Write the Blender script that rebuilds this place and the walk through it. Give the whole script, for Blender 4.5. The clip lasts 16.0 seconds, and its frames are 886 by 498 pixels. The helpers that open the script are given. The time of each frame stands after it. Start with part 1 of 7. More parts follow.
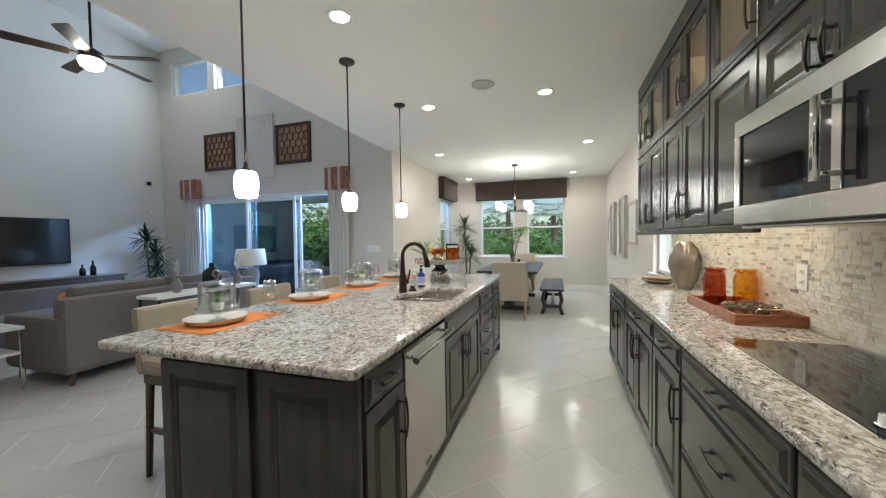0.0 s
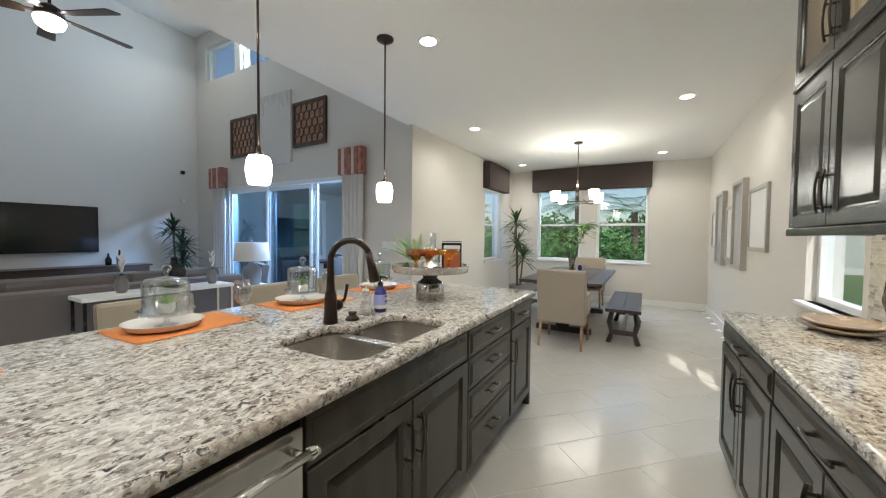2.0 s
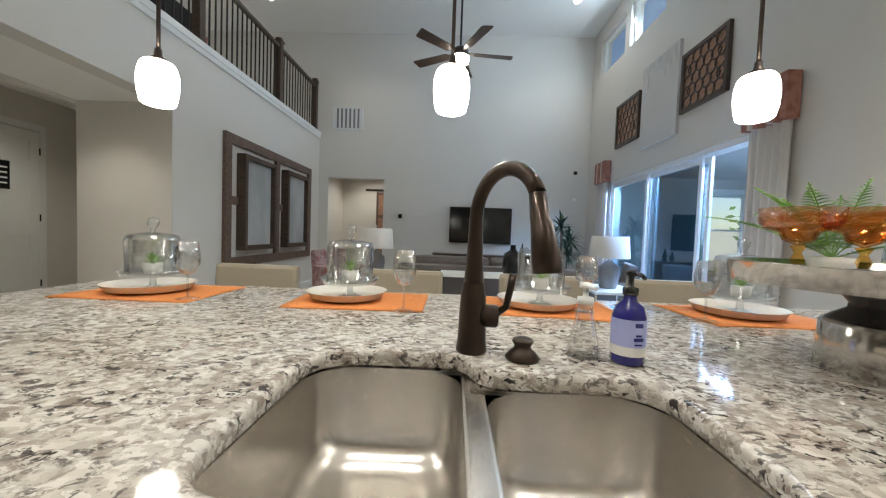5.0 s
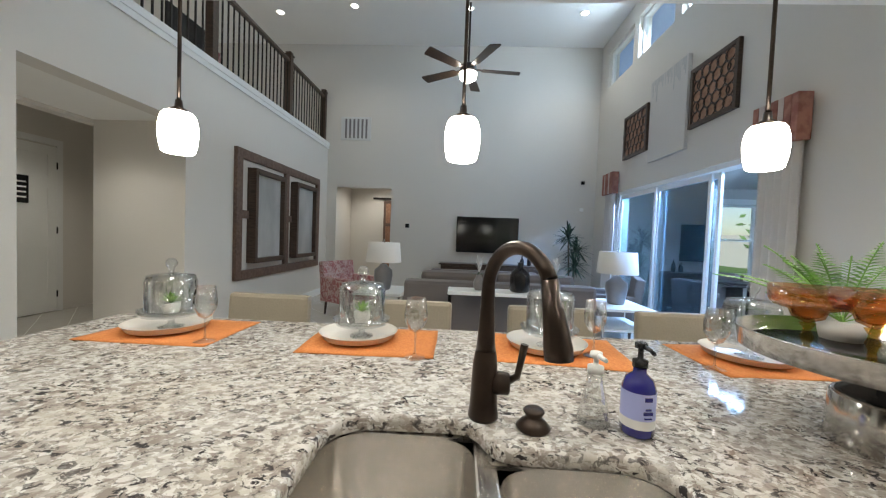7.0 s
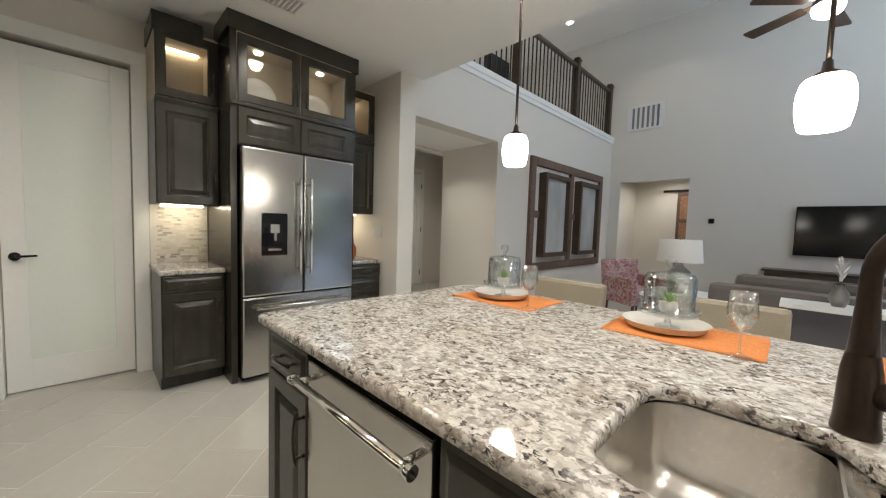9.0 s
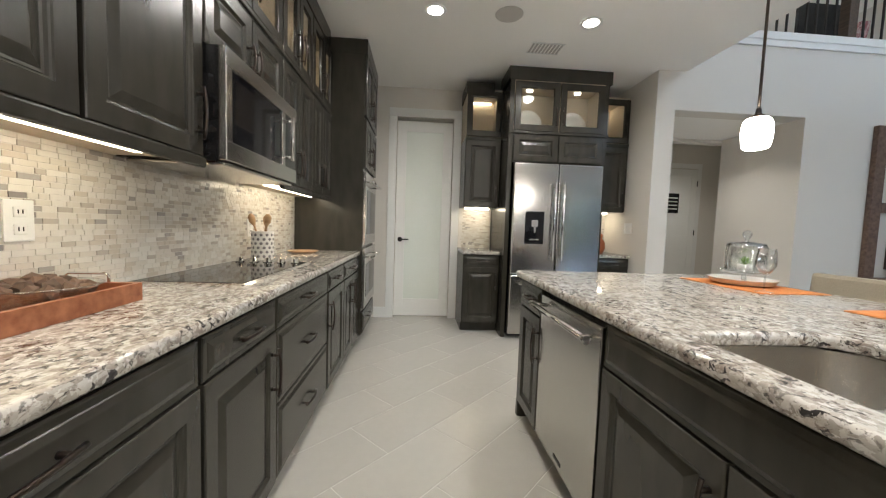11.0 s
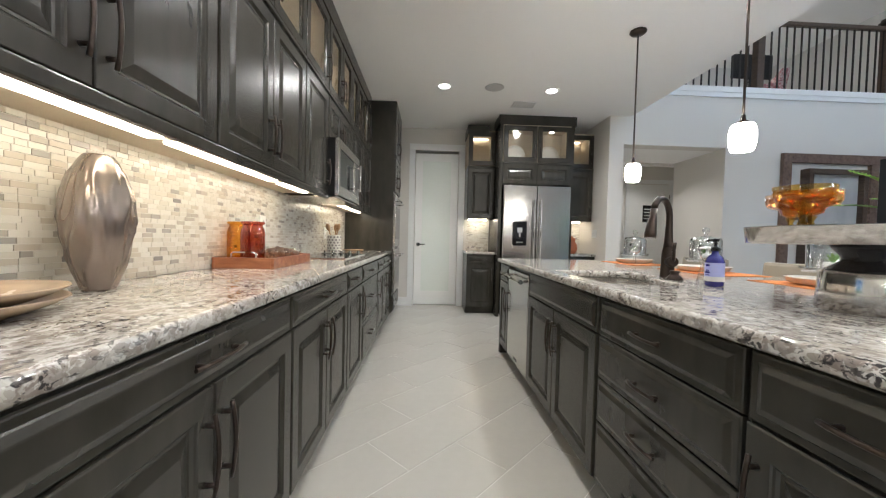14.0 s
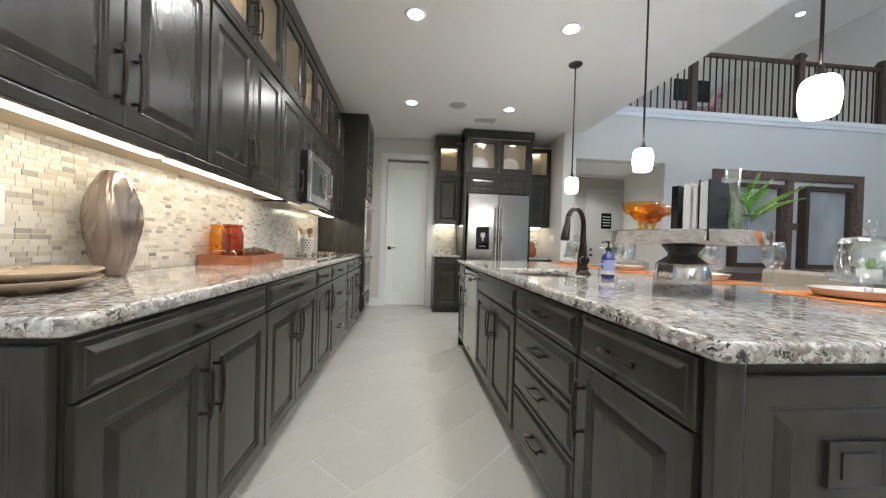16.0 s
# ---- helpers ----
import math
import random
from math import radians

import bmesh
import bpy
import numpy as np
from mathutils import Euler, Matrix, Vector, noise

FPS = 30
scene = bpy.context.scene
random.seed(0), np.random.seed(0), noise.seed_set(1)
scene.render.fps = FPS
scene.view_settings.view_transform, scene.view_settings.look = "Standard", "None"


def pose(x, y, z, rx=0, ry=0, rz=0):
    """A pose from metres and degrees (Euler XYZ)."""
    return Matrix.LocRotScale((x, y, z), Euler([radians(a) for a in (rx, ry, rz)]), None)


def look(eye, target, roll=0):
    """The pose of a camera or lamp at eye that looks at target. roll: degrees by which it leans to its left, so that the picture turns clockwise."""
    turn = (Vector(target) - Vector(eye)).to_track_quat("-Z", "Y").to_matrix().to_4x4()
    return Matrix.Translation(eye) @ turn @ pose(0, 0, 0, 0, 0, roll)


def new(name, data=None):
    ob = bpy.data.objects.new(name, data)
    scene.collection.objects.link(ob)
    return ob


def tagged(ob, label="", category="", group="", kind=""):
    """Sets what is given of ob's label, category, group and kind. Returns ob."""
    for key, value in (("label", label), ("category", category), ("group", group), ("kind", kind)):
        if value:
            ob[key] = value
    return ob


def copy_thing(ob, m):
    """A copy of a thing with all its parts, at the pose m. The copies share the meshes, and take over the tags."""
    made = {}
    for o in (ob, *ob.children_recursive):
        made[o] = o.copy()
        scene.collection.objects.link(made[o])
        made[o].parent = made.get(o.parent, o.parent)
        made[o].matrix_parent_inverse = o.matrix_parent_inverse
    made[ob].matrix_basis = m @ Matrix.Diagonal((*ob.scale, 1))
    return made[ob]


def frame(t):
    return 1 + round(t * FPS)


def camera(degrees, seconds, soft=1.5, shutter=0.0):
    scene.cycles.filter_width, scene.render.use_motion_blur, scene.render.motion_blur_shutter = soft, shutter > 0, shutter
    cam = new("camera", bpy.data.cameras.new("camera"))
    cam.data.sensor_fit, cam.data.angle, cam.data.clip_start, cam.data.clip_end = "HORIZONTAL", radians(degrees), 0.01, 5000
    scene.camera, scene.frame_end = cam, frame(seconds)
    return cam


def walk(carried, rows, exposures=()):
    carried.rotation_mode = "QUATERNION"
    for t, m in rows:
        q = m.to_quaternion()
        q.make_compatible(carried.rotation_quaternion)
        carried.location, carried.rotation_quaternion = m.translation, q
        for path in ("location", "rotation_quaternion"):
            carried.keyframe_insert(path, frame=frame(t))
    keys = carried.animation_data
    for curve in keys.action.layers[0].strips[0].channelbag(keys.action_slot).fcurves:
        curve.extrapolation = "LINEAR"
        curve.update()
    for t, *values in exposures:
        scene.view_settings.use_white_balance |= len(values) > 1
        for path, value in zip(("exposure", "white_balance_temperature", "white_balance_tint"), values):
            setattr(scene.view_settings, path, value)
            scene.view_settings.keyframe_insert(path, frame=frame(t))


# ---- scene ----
EXPOSURES = [(0, -0.24, 6250, 7), (2.5, -0.30, 6450, 7), (3.5, -0.2, 6550, 7), (7, -0.18, 6450, 7), (8, -0.14, 6350, 8), (9, -0.02, 6650, 9), (10, 0.11, 6500, 9), (12.5, 0.11, 6200, 10), (16, 0.18, 5950, 9)]
cam = camera(102.6, 16.0, soft=1.2)
PATH = [
    (0, (0.498, 0.409, 1.36), (-0.123, 2.309, 1.3), -0.8),
    (0.5, (0.594, 0.731, 1.387), (0.155, 2.682, 1.328), -0.5),
    (1, (0.566, 1.101, 1.391), (0.141, 3.054, 1.333), 0.1),
    (1.5, (0.584, 1.442, 1.363), (0.084, 3.378, 1.307), 0.3),
    (2, (0.584, 1.877, 1.344), (-0.401, 3.616, 1.273), 0.6),
    (2.5, (0.495, 2.371, 1.322), (-0.98, 3.718, 1.235), 1),
    (3, (0.412, 2.737, 1.298), (-1.39, 3.601, 1.195), 1.3),
    (3.5, (0.181, 2.962, 1.245), (-1.76, 3.43, 1.136), 1.5),
    (4, (0.067, 3.062, 1.159), (-1.93, 3.125, 1.049), 1.6),
    (6.5, (0.089, 3.039, 1.287), (-1.908, 2.945, 1.213), 2.2),
    (7, (0.092, 3.035, 1.336), (-1.905, 2.94, 1.266), 2.2),
    (7.5, (0.137, 3.03, 1.372), (-1.854, 2.862, 1.304), 2.3),
    (8, (0.225, 3.014, 1.388), (-1.713, 2.526, 1.306), 2.2),
    (8.5, (0.289, 2.982, 1.363), (-1.477, 2.05, 1.257), 2.1),
    (9, (0.322, 3.002, 1.295), (-1.09, 1.591, 1.169), 1.8),
    (9.5, (0.385, 3.081, 1.217), (-0.429, 1.26, 1.071), 1.2),
    (10, (0.462, 3.227, 1.161), (0.069, 1.272, 1.017), 0.8),
    (12.3, (0.46, 4.326, 1.235), (0.393, 2.33, 1.145), 1.7),
    (12.5, (0.476, 4.431, 1.247), (0.415, 2.432, 1.174), 1.4),
    (13, (0.543, 4.661, 1.259), (0.47, 2.663, 1.195), 1.5),
    (13.5, (0.541, 4.811, 1.182), (0.462, 2.813, 1.129), 1.4),
    (14, (0.516, 4.917, 1.088), (0.436, 2.919, 1.031), 1.4),
    (14.5, (0.484, 4.965, 0.997), (0.392, 2.968, 0.948), 1.4),
    (15, (0.452, 5.037, 0.956), (0.343, 3.041, 0.915), 1.4),
    (15.5, (0.414, 5.153, 0.987), (0.295, 3.157, 0.956), 1.4),
    (16, (0.384, 5.286, 1.069), (0.184, 3.297, 1.046), 1.7),
]
walk(cam, [(t, look(eye, target, roll)) for t, eye, target, roll in PATH], EXPOSURES)

# ---- light ----
world = bpy.data.worlds.new("sky")
scene.world = world
world.use_nodes = True
wn = world.node_tree
sky = wn.nodes.new("ShaderNodeTexSky")
sky.sky_type, sky.sun_disc = "NISHITA", False
sky.sun_elevation, sky.sun_rotation = radians(50), radians(150)
wn.links.new(sky.outputs[0], wn.nodes["Background"].inputs[0])
wn.nodes["Background"].inputs[1].default_value = 0.15
sun = new("sun", bpy.data.lights.new("sun", "SUN"))
sun.data.energy, sun.data.angle, sun.data.color = 4.5, radians(0.6), (1, 0.95, 0.88)
sun.matrix_world = look((20, -35, 48), (0, 0, 0))

DAY = (0.42, 0.64, 1.0)
WARM = (1.0, 0.945, 0.865)


def area_lamp(name, place, target, sx, sy, watts, colour):
    ob = new(name, bpy.data.lights.new(name, "AREA"))
    ob.data.shape, ob.data.size, ob.data.size_y = "RECTANGLE", sx, sy
    ob.data.energy, ob.data.color = watts, colour
    ob.matrix_world = look(place, target)
    return ob


def spot_lamp(name, place, watts, colour, size=130):
    ob = new(name, bpy.data.lights.new(name, "SPOT"))
    ob.data.energy, ob.data.color, ob.data.spot_size, ob.data.spot_blend = watts, colour, radians(size), 0.7
    ob.data.shadow_soft_size = 0.06
    ob.matrix_world = look(place, (place[0], place[1] + 0.0001, place[2] - 1))
    return ob


# added area lamps stand in for daylight; most hang outside above the window heads
area_lamp("window_light_dining", (-0.45, 10.55, 2.78), (-0.45, 6.5, 0.3), 2.2, 0.5, 130, DAY)
area_lamp("window_light_nook", (-2.75, 8.85, 2.7), (0, 8.85, 0.4), 0.9, 0.5, 30, DAY)
area_lamp("window_light_kitchen", (2.15, 5.05, 2.75), (-0.5, 5.05, 0.3), 0.8, 0.5, 30, DAY)
area_lamp("window_light_slider", (-4.9, 6.55, 2.52), (-4.9, 1.2, 0.9), 3.1, 0.16, 480, (0.32, 0.54, 1.0))
# set within the high openings, its bright face seen behind the panes
area_lamp("window_light_clerestory", (-5.15, 6.04, 4.77), (-4.6, 0, 2.4), 2.6, 0.68, 125, (0.62, 0.79, 1.0))

# ---- materials ----


def mat(name, colour, rough=0.5, metal=0.0, grain=0.0, scale=30, bump=0.0, stain=0.0, stain_scale=2.0, trans=0.0, ior=1.45, emit=0.0, emit_colour=None, island=0.0, obj=0.0, coat=0.0):
    """A principled material with grain, larger stains, relief and piece-by-piece variation."""
    m = bpy.data.materials.new(name)
    m.use_nodes = True
    nt = m.node_tree
    b = nt.nodes["Principled BSDF"]
    b.inputs["Base Color"].default_value = (*colour, 1)
    b.inputs["Roughness"].default_value = rough
    b.inputs["Metallic"].default_value = metal
    b.inputs["Transmission Weight"].default_value = trans
    b.inputs["IOR"].default_value = ior
    b.inputs["Coat Weight"].default_value = coat
    b.inputs["Coat Roughness"].default_value = 0.08
    if emit:
        b.inputs["Emission Color"].default_value = (*(emit_colour or colour), 1)
        b.inputs["Emission Strength"].default_value = emit
    tc = nt.nodes.new("ShaderNodeTexCoord")
    socket = None

    def shade(fac, amount, prev):
        mr = nt.nodes.new("ShaderNodeMapRange")
        mr.inputs["To Min"].default_value, mr.inputs["To Max"].default_value = 1 - amount, 1 + amount
        nt.links.new(fac, mr.inputs["Value"])
        hv = nt.nodes.new("ShaderNodeHueSaturation")
        hv.inputs["Color"].default_value = (*colour, 1)
        if prev:
            nt.links.new(prev, hv.inputs["Color"])
        nt.links.new(mr.outputs[0], hv.inputs["Value"])
        return hv.outputs[0]
    if grain or bump:
        n1 = nt.nodes.new("ShaderNodeTexNoise")
        n1.inputs["Scale"].default_value, n1.inputs["Detail"].default_value = scale, 4
        nt.links.new(tc.outputs["Object"], n1.inputs["Vector"])
        if grain:
            socket = shade(n1.outputs["Fac"], grain, socket)
        if bump:
            bp = nt.nodes.new("ShaderNodeBump")
            bp.inputs["Strength"].default_value, bp.inputs["Distance"].default_value = bump, 0.004
            nt.links.new(n1.outputs["Fac"], bp.inputs["Height"])
            nt.links.new(bp.outputs[0], b.inputs["Normal"])
    if stain:
        n2 = nt.nodes.new("ShaderNodeTexNoise")
        n2.inputs["Scale"].default_value, n2.inputs["Detail"].default_value = stain_scale, 5
        nt.links.new(tc.outputs["Object"], n2.inputs["Vector"])
        socket = shade(n2.outputs["Fac"], stain, socket)
        mr = nt.nodes.new("ShaderNodeMapRange")
        mr.inputs["To Min"].default_value, mr.inputs["To Max"].default_value = max(0, rough - 0.06), min(1, rough + 0.08)
        nt.links.new(n2.outputs["Fac"], mr.inputs["Value"])
        nt.links.new(mr.outputs[0], b.inputs["Roughness"])
    if obj:
        socket = shade(nt.nodes.new("ShaderNodeObjectInfo").outputs["Random"], obj, socket)
    if island:
        socket = shade(nt.nodes.new("ShaderNodeNewGeometry").outputs["Random Per Island"], island, socket)
    if socket:
        nt.links.new(socket, b.inputs["Base Color"])
    return m


def ramp_mat(name, stops, scale, rough, kind="noise", stretch=(1, 1, 1), detail=8, distortion=0.0, bump=0.0, coat=0.0, metal=0.0):
    """Colours along a noise, for wood, woven cloth and stone."""
    m = mat(name, stops[0][1], rough, metal, coat=coat)
    nt = m.node_tree
    b = nt.nodes["Principled BSDF"]
    tc, mp = nt.nodes.new("ShaderNodeTexCoord"), nt.nodes.new("ShaderNodeMapping")
    mp.inputs["Scale"].default_value = stretch
    nt.links.new(tc.outputs["Object"], mp.inputs[0])
    if kind == "wave":
        n = nt.nodes.new("ShaderNodeTexWave")
        n.inputs["Distortion"].default_value = distortion
    else:
        n = nt.nodes.new("ShaderNodeTexNoise")
        n.inputs["Distortion"].default_value = distortion
    n.inputs["Scale"].default_value, n.inputs["Detail"].default_value = scale, detail
    nt.links.new(mp.outputs[0], n.inputs["Vector"])
    r = nt.nodes.new("ShaderNodeValToRGB")
    while len(r.color_ramp.elements) < len(stops):
        r.color_ramp.elements.new(0.5)
    for e, (p, c) in zip(r.color_ramp.elements, stops):
        e.position, e.color = p, (*c, 1)
    nt.links.new(n.outputs["Fac"], r.inputs[0])
    nt.links.new(r.outputs[0], b.inputs["Base Color"])
    if bump:
        bp = nt.nodes.new("ShaderNodeBump")
        bp.inputs["Strength"].default_value, bp.inputs["Distance"].default_value = bump, 0.003
        nt.links.new(n.outputs["Fac"], bp.inputs["Height"])
        nt.links.new(bp.outputs[0], b.inputs["Normal"])
    return m


def clear_mat(name, colour=(1, 1, 1), ior=1.45):
    """See-through glass: straight transmission with gloss at grazing angles."""
    m = bpy.data.materials.new(name)
    m.use_nodes = True
    nt = m.node_tree
    nt.nodes.remove(nt.nodes["Principled BSDF"])
    tr, gl, fr, mx, pw = [nt.nodes.new("ShaderNode" + n) for n in ("BsdfTransparent", "BsdfGlossy", "LayerWeight", "MixShader", "MapRange")]
    tr.inputs["Color"].default_value = (*colour, 1)
    gl.inputs["Roughness"].default_value = 0.02
    fr.inputs["Blend"].default_value = 0.25
    pw.inputs["To Min"].default_value, pw.inputs["To Max"].default_value = (ior - 1) * 0.08, min(1, (ior - 1) * 0.9)
    nt.links.new(fr.outputs["Facing"], pw.inputs["Value"])
    nt.links.new(pw.outputs[0], mx.inputs[0])
    nt.links.new(tr.outputs[0], mx.inputs[1])
    nt.links.new(gl.outputs[0], mx.inputs[2])
    nt.links.new(mx.outputs[0], nt.nodes["Material Output"].inputs["Surface"])
    return m


def granite_mat(name):
    """Polished granite: white and cream crystals, grey-brown drifts and near-black flecks."""
    m = mat(name, (0.7, 0.68, 0.64), 0.07)
    nt = m.node_tree
    b = nt.nodes["Principled BSDF"]
    tc, mp = nt.nodes.new("ShaderNodeTexCoord"), nt.nodes.new("ShaderNodeMapping")
    mp.inputs["Rotation"].default_value = (0, 0, 0.6)
    mp.inputs["Scale"].default_value = (1.0, 0.74, 1.0)
    nt.links.new(tc.outputs["Object"], mp.inputs[0])

    def ramp(socket, stops):
        r = nt.nodes.new("ShaderNodeValToRGB")
        while len(r.color_ramp.elements) < len(stops):
            r.color_ramp.elements.new(0.5)
        for e, (p, c) in zip(r.color_ramp.elements, stops):
            e.position, e.color = p, (*c, 1)
        nt.links.new(socket, r.inputs[0])
        return r.outputs[0]

    def noise_ramp(scale, detail, rough, dist, stops, offset):
        mp2 = nt.nodes.new("ShaderNodeMapping")
        mp2.inputs["Location"].default_value = (offset, offset * 2, offset)
        nt.links.new(mp.outputs[0], mp2.inputs[0])
        n = nt.nodes.new("ShaderNodeTexNoise")
        n.inputs["Scale"].default_value, n.inputs["Detail"].default_value = scale, detail
        n.inputs["Roughness"].default_value, n.inputs["Distortion"].default_value = rough, dist
        nt.links.new(mp2.outputs[0], n.inputs["Vector"])
        return ramp(n.outputs["Fac"], stops)

    def mix(fac, a, c, kind="MIX"):
        x = nt.nodes.new("ShaderNodeMix")
        x.data_type, x.blend_type = "RGBA", kind
        nt.links.new(fac, x.inputs["Factor"])
        nt.links.new(a, x.inputs[6])
        if isinstance(c, tuple):
            x.inputs[7].default_value = (*c, 1)
        else:
            nt.links.new(c, x.inputs[7])
        return x.outputs[2]

    def times(a, c):
        x = nt.nodes.new("ShaderNodeMath")
        x.operation = "MULTIPLY"
        nt.links.new(a, x.inputs[0])
        nt.links.new(c, x.inputs[1])
        return x.outputs[0]
    # crystals, their outlines bent by a finer noise
    bend, vadd = nt.nodes.new("ShaderNodeTexNoise"), nt.nodes.new("ShaderNodeVectorMath")
    bend.inputs["Scale"].default_value, bend.inputs["Detail"].default_value = 70, 3
    nt.links.new(mp.outputs[0], bend.inputs["Vector"])
    vadd.operation = "MULTIPLY_ADD"
    vadd.inputs[1].default_value = (0.022, 0.022, 0.022)
    nt.links.new(bend.outputs["Color"], vadd.inputs[0])
    nt.links.new(mp.outputs[0], vadd.inputs[2])
    vor, sep = nt.nodes.new("ShaderNodeTexVoronoi"), nt.nodes.new("ShaderNodeSeparateColor")
    vor.inputs["Scale"].default_value = 85
    nt.links.new(vadd.outputs[0], vor.inputs["Vector"])
    nt.links.new(vor.outputs["Color"], sep.inputs[0])
    c = ramp(sep.outputs[0], [(0.10, (0.33, 0.30, 0.27)), (0.32, (0.46, 0.43, 0.39)), (0.60, (0.54, 0.515, 0.475)), (0.88, (0.66, 0.64, 0.61))])
    drift = noise_ramp(9, 5, 0.65, 0.8, [(0.38, (0.12, 0.12, 0.12)), (0.58, (1, 1, 1))], 5.2)
    beige = noise_ramp(3, 5, 0.6, 0.5, [(0.42, (0, 0, 0)), (0.75, (0.55, 0.55, 0.55))], 9.3)
    brown = noise_ramp(42, 6, 0.66, 0.7, [(0.51, (0, 0, 0)), (0.56, (1, 1, 1))], 3.1)
    dark = noise_ramp(62, 5, 0.62, 0.8, [(0.55, (0, 0, 0)), (0.58, (1, 1, 1))], 7.7)
    c = mix(beige, c, (0.52, 0.45, 0.37))
    c = mix(times(brown, drift), c, (0.26, 0.22, 0.19))
    c = mix(times(dark, drift), c, (0.045, 0.04, 0.04))
    nt.links.new(c, b.inputs["Base Color"])
    return m


M_WALL = mat("wall_paint", (0.70, 0.665, 0.61), 0.75, grain=0.03, scale=160, bump=0.12, stain=0.03, stain_scale=0.8)
M_CEIL = mat("ceiling_paint", (0.88, 0.865, 0.83), 0.85, grain=0.03, scale=120, bump=0.2, stain=0.02, stain_scale=0.6)
M_TRIM = mat("white_trim_paint", (0.82, 0.82, 0.8), 0.35, grain=0.02, scale=60)
M_DOOR = mat("white_door_paint", (0.84, 0.84, 0.81), 0.3, grain=0.02, scale=40, bump=0.03, stain=0.02)
M_CAB = ramp_mat("dark_cabinet_paint", [(0.3, (0.029, 0.026, 0.021)), (0.5, (0.037, 0.034, 0.027)), (0.75, (0.046, 0.042, 0.034))], 4, 0.25, stretch=(3, 3, 0.9))
M_CABIN = mat("cabinet_interior", (0.55, 0.46, 0.34), 0.5, grain=0.05, scale=15)
M_BRONZE = mat("oil_rubbed_bronze", (0.06, 0.045, 0.037), 0.28, metal=0.85, grain=0.15, scale=40)
M_DARKMETAL = mat("dark_metal", (0.035, 0.03, 0.028), 0.4, metal=0.6, grain=0.1, scale=50)
M_STEEL = ramp_mat("brushed_steel", [(0.3, (0.52, 0.50, 0.475)), (0.7, (0.57, 0.55, 0.525))], 6, 0.2, stretch=(50, 50, 0.5), metal=1.0)
M_STEELH = ramp_mat("brushed_steel_sink", [(0.3, (0.62, 0.59, 0.55)), (0.7, (0.70, 0.67, 0.63))], 12, 0.27, stretch=(40, 1, 1), metal=1.0)
M_CHROME = mat("polished_metal", (0.75, 0.74, 0.72), 0.08, metal=1.0, grain=0.03)
M_BLACK = mat("black_plastic", (0.012, 0.012, 0.013), 0.25, grain=0.1, scale=40)
M_BLACKGLASS = mat("black_glass", (0.008, 0.008, 0.01), 0.05, grain=0.02)
M_GRANITE = granite_mat("granite")
M_TILE = mat("floor_porcelain", (0.53, 0.51, 0.465), 0.2, grain=0.04, scale=18, stain=0.05, stain_scale=1.8, obj=0.02, island=0.015, bump=0.02)
M_GROUT = mat("floor_grout", (0.72, 0.70, 0.66), 0.5, grain=0.06, scale=90)
M_MOSAIC = mat("mosaic_stone", (0.70, 0.65, 0.57), 0.22, grain=0.06, scale=60)
M_MGROUT = mat("mosaic_grout", (0.74, 0.71, 0.66), 0.8, grain=0.05, scale=90)
M_GLASS = clear_mat("clear_glass", (0.94, 0.955, 0.955), 2.3)
M_PANE = clear_mat("window_pane", (0.97, 0.99, 0.99), 1.3)
M_TINTED = clear_mat("tinted_slider_pane", (0.52, 0.63, 0.68), 1.6)
M_LAMP = mat("lit_opal_glass", (1.0, 0.97, 0.92), 0.4, emit=34.0, emit_colour=(1.0, 0.95, 0.86))
M_CANLENS = mat("downlight_lens", (1.0, 0.97, 0.92), 0.4, emit=14.0, emit_colour=(1.0, 0.94, 0.83))
M_STRIP = mat("led_strip", (1.0, 0.9, 0.75), 0.4, emit=18.0, emit_colour=(1.0, 0.87, 0.64))
M_CABSTRIP = mat("cabinet_strip", (1.0, 0.9, 0.75), 0.4, emit=10.0, emit_colour=(1.0, 0.86, 0.64))
M_ORANGE = ramp_mat("orange_linen", [(0.35, (0.52, 0.17, 0.045)), (0.65, (0.66, 0.25, 0.075))], 160, 0.85, bump=0.3)
M_PLATE = mat("cream_ceramic", (0.78, 0.74, 0.68), 0.25, grain=0.04, scale=20)
M_LEATHER = mat("taupe_leather", (0.30, 0.26, 0.20), 0.45, grain=0.1, scale=120, bump=0.3, stain=0.08, stain_scale=5)
M_SOFA = mat("grey_velvet", (0.17, 0.15, 0.14), 0.85, grain=0.18, scale=120, bump=0.3, stain=0.1, stain_scale=4)
M_CREAM = mat("cream_linen", (0.42, 0.36, 0.29), 0.9, grain=0.12, scale=200, bump=0.3)
M_SHADE = mat("lampshade_linen", (0.80, 0.77, 0.72), 0.9, grain=0.06, scale=150, bump=0.2)
M_WOOD = ramp_mat("dark_walnut", [(0.3, (0.045, 0.028, 0.020)), (0.6, (0.085, 0.055, 0.038))], 8, 0.35, stretch=(8, 1, 8), bump=0.15)
M_TABLE = ramp_mat("dark_table_wood", [(0.3, (0.035, 0.026, 0.024)), (0.6, (0.07, 0.054, 0.050))], 8, 0.3, stretch=(8, 1, 8), bump=0.15)
M_TRAY = ramp_mat("red_brown_wood", [(0.3, (0.22, 0.07, 0.03)), (0.7, (0.40, 0.16, 0.08))], 9, 0.35, stretch=(1, 4, 4), bump=0.1)
M_FRAMEWOOD = ramp_mat("brown_frame_wood", [(0.3, (0.10, 0.06, 0.045)), (0.7, (0.19, 0.125, 0.095))], 10, 0.45, stretch=(3, 3, 3), bump=0.15)
M_LEAF = mat("dark_leaf", (0.045, 0.10, 0.03), 0.45, island=0.45, grain=0.1)
